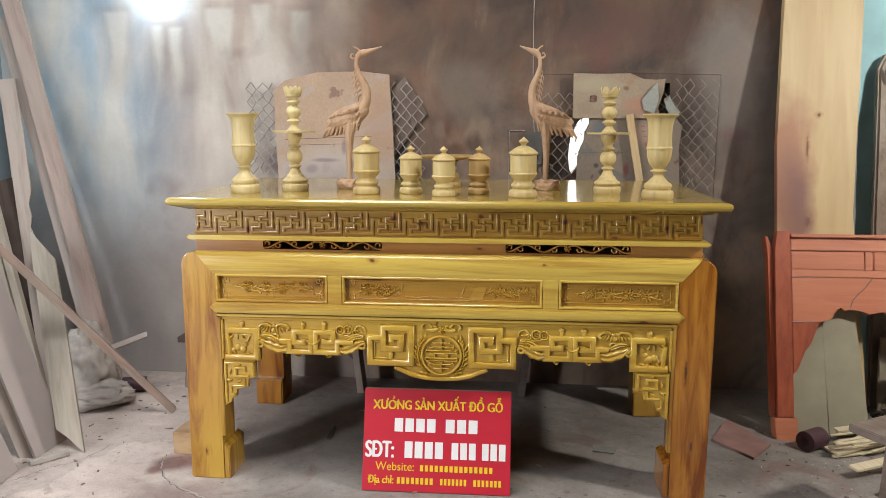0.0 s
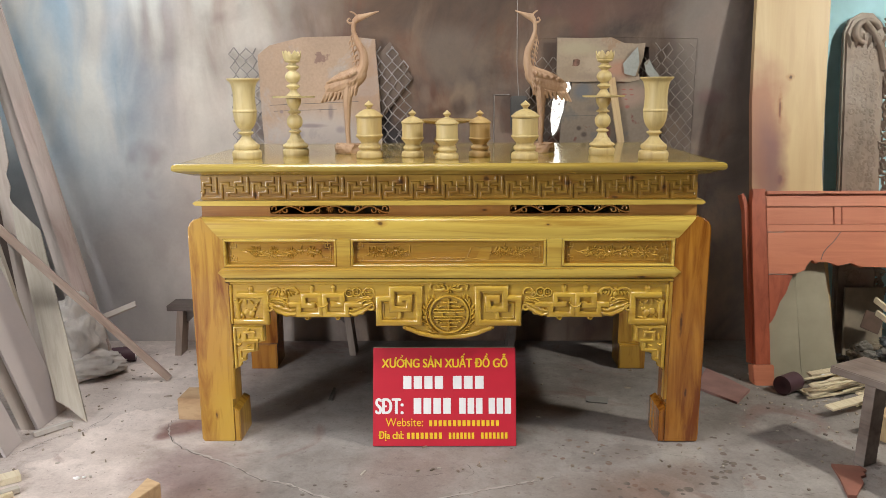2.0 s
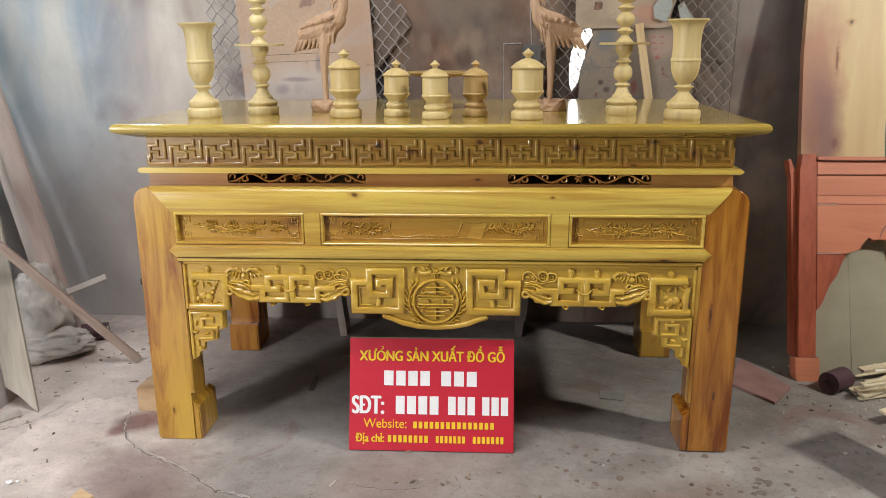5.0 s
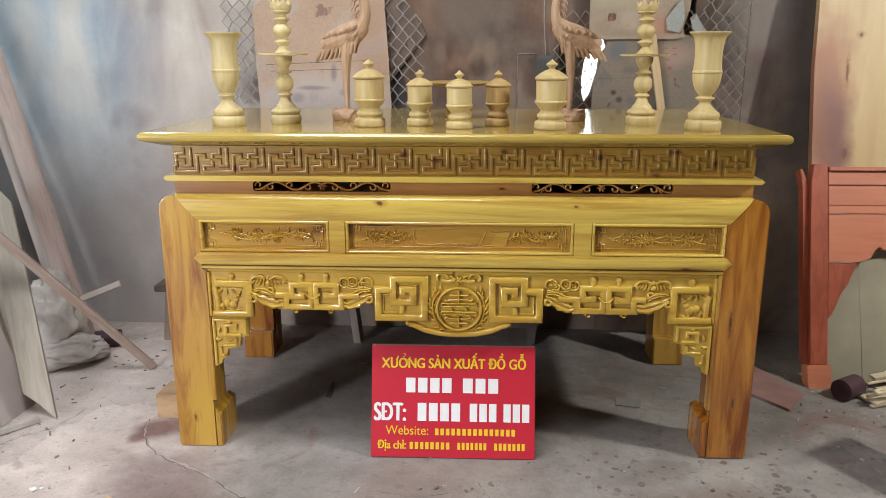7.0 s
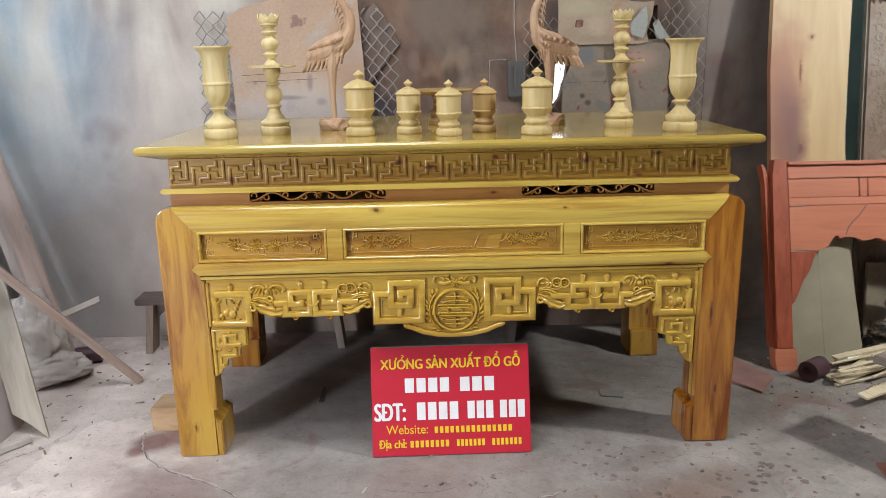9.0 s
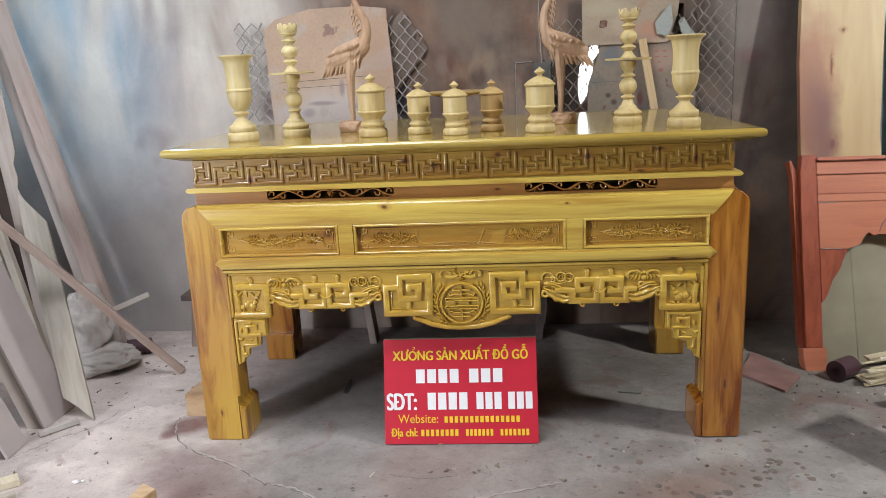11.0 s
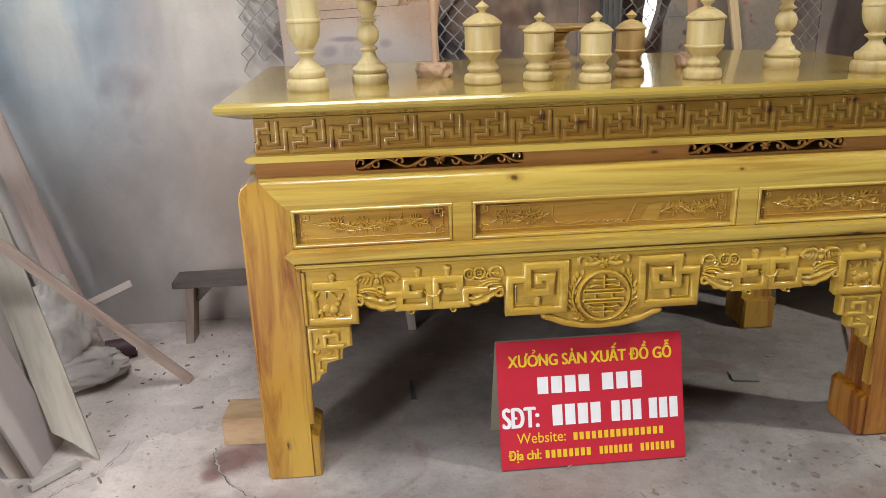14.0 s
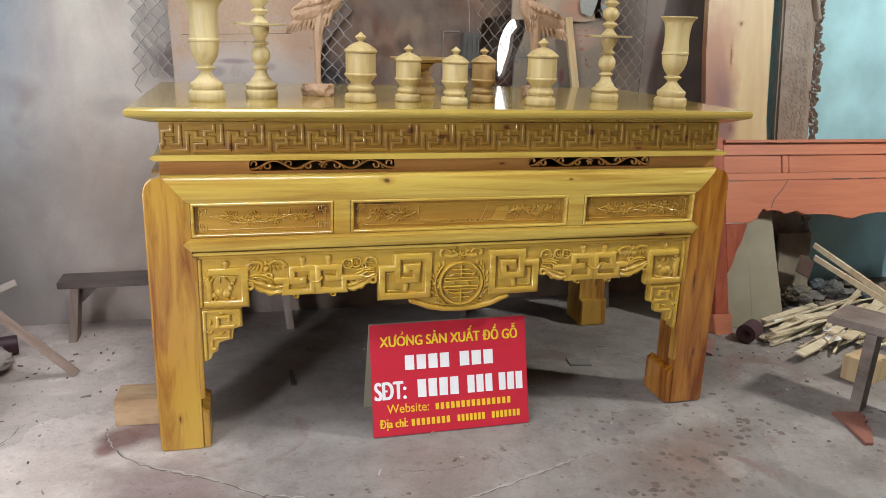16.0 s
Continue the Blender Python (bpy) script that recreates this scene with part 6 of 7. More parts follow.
for z0, z1, x0, x1 in ((1.384, 1.403, -0.99, -0.50), (1.352, 1.362, -0.97, -0.62)):
    wall_panel("board_seam", [(x0, z0), (x1, z1), (x1, z1 + 0.0022), (x0, z0 + 0.003)], 1.2705, "thin split line across the pinkish board", dark_edge, 0.0012)
wall_panel("diamond_board", [(-0.381, 1.30), (-0.201, 1.525), (-0.325, 1.725), (-0.52, 1.52)], 1.318, "square brown board hung cornerwise behind the wire mesh", plain("dull_brown_board", (0.17, 0.125, 0.10), 0.8, vary=0.2), 0.014)
wall_panel("torn_board", torn, 1.282, "torn tan board with a peeled upper corner", torn_mat)
wall_panel("stained_board", lower, 1.296, "grey-brown stained board below the torn one", lower_torn)
for outline, tip in (([(0.945, 1.60), (0.99, 1.655), (1.02, 1.690), (1.032, 1.60), (1.012, 1.53), (0.955, 1.545)], 14), ([(1.058, 1.60), (1.085, 1.625), (1.108, 1.575), (1.146, 1.530), (1.10, 1.522), (1.075, 1.55)], 8)):
    ob = wall_panel("paper_flap", [(x - outline[0][0], z - outline[0][1]) for x, z in outline], 0.0, "pale grey flap of peeling board", flap_mat, 0.004)
    ob.matrix_world = pose(outline[0][0], 1.272, outline[0][1], 0, 0, -tip)
wall_panel("bark_scrap", [(0.56, 1.13), (0.66, 1.13), (0.664, 1.272), (0.634, 1.232), (0.603, 1.192), (0.575, 1.200)], 1.460, "dark reddish-brown scrap wedged under the broken hole", plain("dark_red_brown_scrap", (0.14, 0.07, 0.05), 0.85, vary=0.5, scale=20), 0.008)
wall_panel("board_seam", [(0.64, 1.3185), (0.86, 1.3215), (0.858, 1.3235), (0.64, 1.3205)], 1.2945, "thin split line across the stained board", dark_edge, 0.0012)
# thin brown plate for a soft dark knot in the torn board
wall_panel("brown_knot", [(0.672, 1.590), (0.690, 1.586), (0.710, 1.592), (0.713, 1.618), (0.700, 1.626), (0.676, 1.622)], 1.2795, "small brown knot mark on the torn board", plain("brown_knot_mark", (0.16, 0.085, 0.06), 0.8, vary=0.5, scale=40), 0.002)


def rod(name, a, b, width, thick, material, label, category, wide=(1, 0, 0), group="", taper=1.0, end=0.0):
    """A plank or stick from a to b; wide is roughly the direction of its broad side."""
    a, b = Vector(a), Vector(b)
    d = (b - a).normalized()
    w = Vector(wide)
    w = (w - d * w.dot(d)).normalized()
    n = d.cross(w)
    L = (b - a).length
    bm = bmesh.new()
    steps = 6
    rng = random.Random(int(1000 * (a.x + 2 * a.y + 3 * b.z)))
    rings = []
    for i in range(steps + 1):
        t = i / steps
        k = 1 + (taper - 1) * t
        wob = rng.uniform(-0.02, 0.02) * width
        ring = []
        for u, v in ((-1, -1), (1, -1), (1, 1), (-1, 1)):
            skew = end * u * width * 0.5 * (1 if i == 0 else 0)
            ring.append(bm.verts.new((u * width * 0.5 * k + wob, v * thick * 0.5, t * L + skew)))
        rings.append(ring)
    for p, q in zip(rings, rings[1:]):
        for k in range(4):
            bm.faces.new((p[k], p[(k + 1) % 4], q[(k + 1) % 4], q[k]))
    bm.faces.new(rings[0][::-1])
    bm.faces.new(rings[-1])
    ob = part(name, bm, material)
    ob.matrix_world = Matrix.Translation(a) @ Matrix((w, n, d)).transposed().to_4x4()
    return tagged(ob, label, category, group)


rod("leaning_stick", (0.962, 1.262, 1.10), (0.882, 1.266, 1.523), 0.037, 0.024, raw_wood, "pale raw wooden stick leaning on the torn board", "stick")
bm = bmesh.new()
tube(bm, [(0.371, 1.33, 2.9), (0.371, 1.332, 2.0), (0.374, 1.33, 1.60), (0.385, 1.325, 1.43)], 0.0022, 6)
tagged(part("hanging_cable", bm, wire_metal), "thin grey cable hanging down the wall", "cable")
box_ob = thing("socket_box", (0.385, 1.315, 1.34), "dark grey ribbed electrical box on the wall", "socket")
part("housing", boxes((-0.045, 0.045, -0.02, 0.02, -0.09, 0.09), bevel=0.006), dark_edge, box_ob)
for k in range(4):
    part("rib", boxes((-0.042 + 0.024 * k, -0.030 + 0.024 * k, -0.026, -0.019, -0.06, 0.07), bevel=0.002), dark_edge, box_ob)
bm = bmesh.new()
band(bm, [(0.25, 1.12), (0.25, 1.435), (0.335, 1.437)], 0.006, 0.005, 1.338)
tagged(part("conduit", bm, wire_metal), "thin grey conduit bent round a corner", "conduit")

bm = bmesh.new()
band(bm, [(0.43, 1.738), (0.95, 1.742), (1.362, 1.735), (1.360, 1.40), (1.358, 1.02)], 0.007, 0.0025, 1.339)
tagged(part("plaster_edge", bm, plaster), "thin raised plaster edge on the wall", "plaster", kind="structure")

# bulb high on the wall
bulb = thing("wall_lamp", (-1.70, 1.27, 2.17), "bright round white bulb in a wall socket", "lamp")
glow = Nodes("bulb_glow")
glow.bsdf.inputs["Emission Color"].default_value = (0.66, 0.84, 1.0, 1)
glow.bsdf.inputs["Emission Strength"].default_value = 34.0
glow.finish((0.9, 0.9, 0.9), 0.4)
part("globe", lathe(rounded([(0, -0.06), (0.03, -0.052), (0.055, -0.02), (0.056, 0.012), (0.035, 0.045), (0.02, 0.06), (0.02, 0.075), (0, 0.076)], 5), 24), glow.mat, bulb, "glowing globe", smooth=True)
part("socket", lathe([(0, 0.0765), (0.024, 0.0765), (0.026, 0.12), (0, 0.121)], 20), dark_edge, bulb, smooth=True)
part("bracket", boxes((-0.012, 0.012, 0.0, 0.07, 0.121, 0.139)), dark_edge, bulb)

# ---- left side: planks, sack and scraps ----
PLANKS = "leaning planks"
rod("leaning_plank", (-1.905, 0.985, 0.0), (-2.575, 1.291, 2.35), 0.092, 0.028, pinkish_plank, "long dusty pinkish plank leaning on the wall", "plank", (1, 0.2, 0.2), PLANKS)
rod("leaning_plank", (-2.010, 1.045, 0.0), (-2.605, 1.312, 2.05), 0.07, 0.022, plank_wood, "grey dusty plank behind the brown one", "plank", (1, 0.2, 0.2), PLANKS)


def leaning_board(outline, base, along, top, thick, material, label, category):
    """A flat board with an outline across and up its face; along is its lower edge, top a point that its face leans towards."""
    base, u = Vector(base), Vector(along).normalized()
    v = Vector(top) - base
    v = (v - u * v.dot(u)).normalized()
    ob = part("leaning_board", prism(outline, 0.0, thick, 0.002), material)
    ob.matrix_world = Matrix.Translation(base) @ Matrix((u, v.cross(u), v)).transposed().to_4x4()
    return tagged(ob, label, category, PLANKS)


# cream plank sawn off at a slant at both ends
leaning_board([(0.0, 0.0), (-0.055, 0.095), (-0.105, 0.16), (-0.110, 0.60), (-0.112, 1.12), (-0.105, 1.32), (-0.06, 1.22), (-0.004, 1.10), (0.0, 0.5)], (-1.637, 0.183, 0.0), (0.92, 0.36, 0.25), (-2.085, 0.81, 0.78), 0.022, cream_plank, "narrow cream dusty plank sawn off at a slant", "plank")
# wide pale board and the brown timbers it leans with, side by side against the west wall
leaning_board([(0.0, 0.0), (0.227, 0.0), (0.232, 1.2), (0.228, 2.38), (0.0, 2.38), (-0.004, 1.1)], (-1.818, 0.108, 0.0), (0.05, 1, 0), (-2.146, 0.12, 0.95), 0.012, white_board, "wide pale dusty board leaning sideways", "board")
leaning_board([(0.003, 0.0), (0.20, 0.0), (0.20, 2.2), (0.003, 2.2)], (-1.8325, 0.108, 0.0), (0.05, 1, 0), (-2.1605, 0.12, 0.95), 0.066, brown_plank, "thick brown timber behind the wide pale board", "timber")
leaning_board([(0.0, 0.0), (0.148, 0.0), (0.150, 2.3), (0.0, 2.3)], (-1.815, -0.15, 0.0), (-0.09, 1, 0), (-2.143, -0.17, 0.92), 0.012, white_board, "pale dusty board propped near the floor stain", "board")
leaning_board([(0.002, 0.0), (0.140, 0.0), (0.140, 2.1), (0.002, 2.1)], (-1.8295, -0.15, 0.0), (-0.09, 1, 0), (-2.1575, -0.17, 0.92), 0.040, dark_plank, "dark brown timber behind a pale board", "timber")
# grey plank with a ragged, split edge
leaning_board([(-0.04, 0.0), (0.035, 0.0), (0.04, 0.45), (0.035, 0.66), (0.042, 0.78), (0.022, 0.83), (0.030, 0.90), (0.010, 0.97), (0.026, 1.03), (0.016, 1.10), (0.040, 1.16), (0.044, 1.5), (0.04, 1.82), (-0.045, 1.82)], (-2.14, 0.76, 0.0), (0.9, 0.43, 0.1), (-2.49, 1.05, 1.21), 0.02, plank_wood, "grey dusty plank with a ragged split edge", "plank")
rod("leaning_plank", (-1.458, 0.718, 0.008), (-2.27, 0.293, 1.145), 0.036, 0.030, wood("red_brown_batten_wood", (0.38, 0.28, 0.225), (0.30, 0.21, 0.165), (0.24, 0.15, 0.115), (16, 16, 1.6), 0.75, own=True, dust=0.3), "slim dusty brown batten propped across the planks", "batten", (0, 0, 1), PLANKS)
rod("leaning_plank", (-2.17, 0.66, 0.0), (-2.63, 0.98, 1.36), 0.05, 0.03, cream_plank, "slim cream batten in the corner stack", "batten", (1, 0, 0.3), PLANKS)
rod("leaning_plank", (-2.03, 0.56, 0.0), (-2.62, 1.02, 1.40), 0.04, 0.03, cream_plank, "slim cream batten in the corner stack", "batten", (1, 0, 0.4), PLANKS)
rod("leaning_plank", (-2.30, 0.95, 0.0), (-2.62, 1.22, 1.15), 0.16, 0.022, dark_plank, "dark brown plank at the back of the corner stack", "plank", (1, 0, 0.3), PLANKS)
rod("leaning_plank", (-2.30, 0.62, 0.0), (-2.63, 0.86, 0.95), 0.13, 0.022, plank_wood, "grey dusty plank in the corner stack", "plank", (1, 0, 0.3), PLANKS)
rod("wood_scrap", (-2.04, 0.925, 0.205), (-1.723, 1.012, 0.322), 0.036, 0.012, plank_wood, "short grey wooden scrap propped on the sack", "scrap", (0.1, 0.7, 0.6))
rod("wood_scrap", (-1.80, 0.035, 0.014), (-1.695, 0.16, 0.014), 0.024, 0.020, sack_mat, "short dusty rolled scrap lying below the boards", "scrap", (0, 1, 0))


def sack():
    bm = bmesh.new()
    bmesh.ops.create_icosphere(bm, subdivisions=5, radius=1.0)
    for v in bm.verts:
        p = v.co.copy()
        k = 0.86 + 0.22 * noise.noise(p * 1.6 + Vector((3, 1, 0))) + 0.26 * (1 - 2.2 * abs(noise.noise(Vector((p.x * 2.0, p.y * 2.0, p.z * 4.5))))) * 0.5 + 0.05 * noise.noise(p * 11) + 0.10 * (0.4 - abs(noise.noise(Vector((p.x * 5, p.y * 5, p.z * 9)))))
        sag = 1.25 - 0.35 * p.z
        v.co = Vector((p.x * 0.15 * k * sag, p.y * 0.17 * k * sag, max(0.0, 0.15 + p.z * 0.17 * k)))
    return bm


ob = part("sack", sack(), sack_mat, smooth=True)
ob.data.set_sharp_from_angle(angle=math.pi)
ob.matrix_world = pose(-1.985, 0.86, 0, 0, 0, 25) @ Matrix.Diagonal((0.74, 0.74, 1.36, 1))
tagged(ob, "crumpled pale dusty sack slumped on the floor", "sack")
ob = part("empty_sack", sack(), sack_mat, smooth=True)
ob.data.set_sharp_from_angle(angle=math.pi)
ob.matrix_world = pose(-1.90, 0.765, 0, 0, 0, 24) @ Matrix.Diagonal((1.02, 0.62, 0.44, 1))
tagged(ob, "flattened dusty sack cloth on the floor", "sack")
can = thing("paint_roll", pose(-1.80, 0.985, 0.042, 0, 90, 15), "dark purple abrasive roll lying on the floor", "roll")
part("sleeve", lathe([(0.026, -0.06), (0.042, -0.06), (0.042, 0.06), (0.026, 0.06), (0.026, -0.06)], 28), dark_plastic, can, smooth=True)
part("core", lathe([(0.020, -0.0595), (0.0255, -0.0595), (0.0255, 0.0595), (0.020, 0.0595), (0.020, -0.0595)], 24), sign_white, can, "pale card core", smooth=True)
can2 = thing("paint_roll", pose(1.665, 0.545, 0.047, 0, 90, 35), "dark purple abrasive roll lying by the red table", "roll")
part("sleeve", lathe([(0.022, -0.055), (0.047, -0.055), (0.047, 0.055), (0.022, 0.055), (0.022, -0.055)], 28), dark_plastic, can2, smooth=True)
part("core", lathe([(0, -0.052), (0.0215, -0.0545), (0.0215, 0.0545), (0, 0.052)], 24), tile_red, can2, smooth=True)


def block(name, m, sx, sy, sz, label, slope=0.0, material=raw_wood):
    bm = bmesh.new()
    box(bm, -sx / 2, sx / 2, -sy / 2, sy / 2, 0, sz)
    for v in bm.verts:
        if v.co.z > sz / 2 and v.co.x > 0:
            v.co.z -= slope
    bmesh.ops.bevel(bm, geom=list(bm.edges), offset=0.003, segments=2, affect="EDGES")
    ob = part(name, bm, material)
    ob.matrix_world = m
    return tagged(ob, label, "wood block")


block("wood_block", pose(-1.145, 0.285, 0.0, 0, 0, -3), 0.17, 0.14, 0.102, "raw orange-brown timber offcut beside the table leg", material=block_wood)
block("wood_block", pose(1.90, 0.05, 0.0, 0, 0, 20), 0.16, 0.12, 0.11, "pale raw timber offcut under the work bench")
bm = bmesh.new()
low = [bm.verts.new((x, y, 0)) for x, y in ((-1.109, -0.716), (-1.036, -0.515), (-1.10, -0.475), (-1.122, -0.690))]
high = [bm.verts.new((v.co.x, v.co.y, 0.088)) for v in low]
bm.faces.new(low[::-1])
bm.faces.new(high)
for k in range(4):
    bm.faces.new((low[k], low[(k + 1) % 4], high[(k + 1) % 4], high[k]))
bmesh.ops.bevel(bm, geom=list(bm.edges), offset=0.0025, segments=2, affect="EDGES")
tagged(part("wood_wedge", bm, block_wood), "pale raw timber wedge standing on the floor", "wood block")


def bench(name, m, length, width, height, label, group="", brace=True, inset=0.02, near=0.05, material=grey_wood, span=None, thick=0.036, splay=0.03, leg_material=None):
    """A low plank bench with splayed board legs and corner braces."""
    ob = thing(name, m, label, "bench", group=group)
    part("seat", boxes((0, length, 0, width, height - 0.032, height), bevel=0.004), material, ob)
    for x, s in ((near, 1), (length - near - 0.04, -1)):
        bm = bmesh.new()
        lo, hi = span or (inset, width - inset)
        prism([(x, height - 0.0325), (x + thick, height - 0.0325), (x + thick - splay * s, 0), (x - splay * s, 0)], lo, hi, 0.0, bm)
        part("leg", bm, leg_material or material, ob)
        if brace:
            xa = x + (0.0365 if s > 0 else -0.0005)
            part("brace", prism([(xa, height - 0.033), (xa + s * 0.09, height - 0.033), (xa, height - 0.12)][::s], width * 0.42, width * 0.58), material, ob)
    return ob


bench("bench", pose(-1.575, 1.06, 0), 1.07, 0.145, 0.298, "low dark weathered wooden bench with paler legs against the wall", leg_material=brown_plank)
bench("bench", pose(0.30, 1.08, 0), 0.90, 0.2, 0.30, "low dark wooden bench behind the table")
bench("bench", pose(1.545, -0.07, 0, 0, 0, -60), 0.85, 0.22, 0.368, "low dusty wooden work bench with splayed legs", brace=False, near=0.15, material=dusty_bench, span=(0.003, 0.085), thick=0.042, splay=0.012)

# ---- right side: red table front, slab, carved panel, offcuts ----
red = thing("red_table", pose(1.49, 0.592, 0.0, -15.5, 0, 0), "unfinished red-stained altar table front leaning back, with scalloped apron", "table")
part("leg", prism([(0.056, 0.1145), (0.1325, 0.1145), (0.1325, 1.010), (0.071, 1.010), (0.060, 0.93), (0.056, 0.5)], 0.046, 0.10, 0.003), red_wood_z, red)
part("foot", prism([(0.058, 0.0), (0.147, 0.0), (0.147, 0.105), (0.143, 0.114), (0.040, 0.114), (0.041, 0.045), (0.047, 0.018)], 0.040, 0.10, 0.003), red_wood, red, "orange-red foot block")
part("leg", prism([(1.62, 0.0), (1.73, 0.0), (1.73, 1.0), (1.62, 1.0)], 0.046, 0.10, 0.004), red_wood_z, red)
part("side_board", prism([(0.018, 0.985), (0.030, 0.990), (0.055, 0.93), (0.0555, 0.52), (0.0545, 0.12), (0.040, 0.12), (0.036, 0.50), (0.034, 0.90)], 0.07, 0.125, 0.003), red_wood_z, red, "dark red board behind the leg")
part("top_board", boxes((0.133, 1.6195, 0.032, 0.125, 0.979, 0.996), bevel=0.003), red_wood, red)
part("top_rail", boxes((0.133, 1.6195, 0.048, 0.095, 0.917, 0.9785), bevel=0.003), red_wood, red)
for x, wide in ((0.133, 0.345), (0.519, 0.71), (1.27, 0.3475)):
    part("drawer_panel", boxes((x + 0.002, x + wide, 0.055, 0.088, 0.826, 0.9155), bevel=0.003), red_wood, red)
    if x < 1.2:
        part("drawer_stile", boxes((x + wide + 0.003, x + wide + 0.0385, 0.053, 0.092, 0.826, 0.9155), bevel=0.002), red_wood, red)
# unseen board added behind the top to keep roof light off the wall
part("unseen_light_stop", boxes((0.57, 1.6195, 0.1255, 0.285, 0.979, 0.996), bevel=0.003), red_wood, red)
part("middle_rail", boxes((0.133, 1.6195, 0.049, 0.092, 0.788, 0.8245), bevel=0.003), red_wood, red)
lobes = [(1.6195, 0.787), (0.133, 0.787), (0.133, 0.572), (0.262, 0.570), (0.290, 0.580), (0.323, 0.592), (0.330, 0.612), (0.345, 0.640), (0.364, 0.648), (0.372, 0.630), (0.384, 0.626), (0.402, 0.640), (0.416, 0.632), (0.449, 0.634), (0.470, 0.626), (0.482, 0.614), (0.497, 0.612), (0.512, 0.622), (0.545, 0.630), (0.566, 0.629), (0.580, 0.615), (0.61, 0.604), (0.642, 0.611), (0.703, 0.606), (0.764, 0.602), (0.81, 0.598), (0.85, 0.583), (0.894, 0.576), (0.935, 0.583), (0.981, 0.600), (1.06, 0.605), (1.114, 0.606), (1.25, 0.60), (1.40, 0.60), (1.50, 0.56), (1.6195, 0.56)]
part("apron", prism(lobes, 0.050, 0.086, 0.004), red_wood, red, "scalloped red apron with a crack")
part("spandrel", prism([(0.133, 0.5705), (0.133, 0.318), (0.150, 0.336), (0.167, 0.367), (0.172, 0.392), (0.185, 0.414), (0.190, 0.436), (0.205, 0.449), (0.222, 0.474), (0.232, 0.497), (0.236, 0.520), (0.246, 0.533), (0.250, 0.550), (0.262, 0.5685)], 0.050, 0.086, 0.003), red_wood_z, red, "dark red corner piece glued under the apron")
crack = bmesh.new()
band(crack, [(0.508, 0.784), (0.47, 0.735), (0.44, 0.708), (0.418, 0.682), (0.404, 0.645)], 0.0042, 0.0006, 0.0496)
part("apron_crack", crack, dark_edge, red, "thin dark crack in the apron")
for pts in ([(0.137, 0.571), (0.16, 0.5725), (0.20, 0.570), (0.236, 0.5715)], [(0.137, 0.7872), (0.17, 0.7865), (0.222, 0.7868)]):
    glue = bmesh.new()
    band(glue, pts, 0.0035, 0.0018, 0.0500)
    part("glue_line", glue, crack_pale, red, "crusted white glue along a joint")
for pts in ([(0.78, 0.789), (0.90, 0.790)], [(0.95, 0.789), (1.06, 0.7895)]):
    gap = bmesh.new()
    band(gap, pts, 0.005, 0.0006, 0.0490)
    part("open_joint", gap, dark_edge, red, "dark open joint")
slab = prism([(0.055, 0.0), (0.48, 0.0), (0.455, 0.35), (0.415, 0.75), (0.395, 1.05), (0.41, 1.5), (0.43, 2.0), (0.44, 2.45), (0.06, 2.45), (0.04, 1.9), (0.022, 1.4), (0.03, 0.9), (0.05, 0.4)], 0.0, 0.04, 0.006)
ob = part("timber_slab", slab, slab_wood)
ob.matrix_world = pose(1.575, 0.88, 0.0, -9.5, 0, 0)
tagged(ob, "tall pale live-edge timber slab with red spray marks", "slab")

ob = part("slate_board", prism([(0.0, 0.0), (0.165, 0.0), (0.18, 2.3), (0.0, 2.3)], 0.0, 0.02, 0.003), plain("slate_grey_board", (0.17, 0.18, 0.18), 0.7, vary=0.25))
ob.matrix_world = pose(1.835, 0.945, 0.0, -9, 0, 0)
tagged(ob, "slate-grey board standing behind the timber slab", "board")
for outline, dy, label in (([(1.62, 0.0), (1.803, 0.0), (1.797, 0.16), (1.790, 0.40), (1.78, 0.72), (1.62, 0.72)], 0.0, "grey-green fibreboard offcut standing behind the red table"), ([(1.8045, 0.0), (1.998, 0.0), (1.985, 0.10), (1.962, 0.34), (1.942, 0.56), (1.928, 0.70), (1.7815, 0.70), (1.7915, 0.40)], 0.002, "grey-green fibreboard offcut with a slanting edge")):
    ob = part("fibreboard", prism(outline, 0.0, 0.014, 0.002), grey_board)
    ob.matrix_world = pose(0, 0.705 + dy, 0.0, -15.5, 0, 0)
    tagged(ob, label, "board", group="fibreboard offcuts")


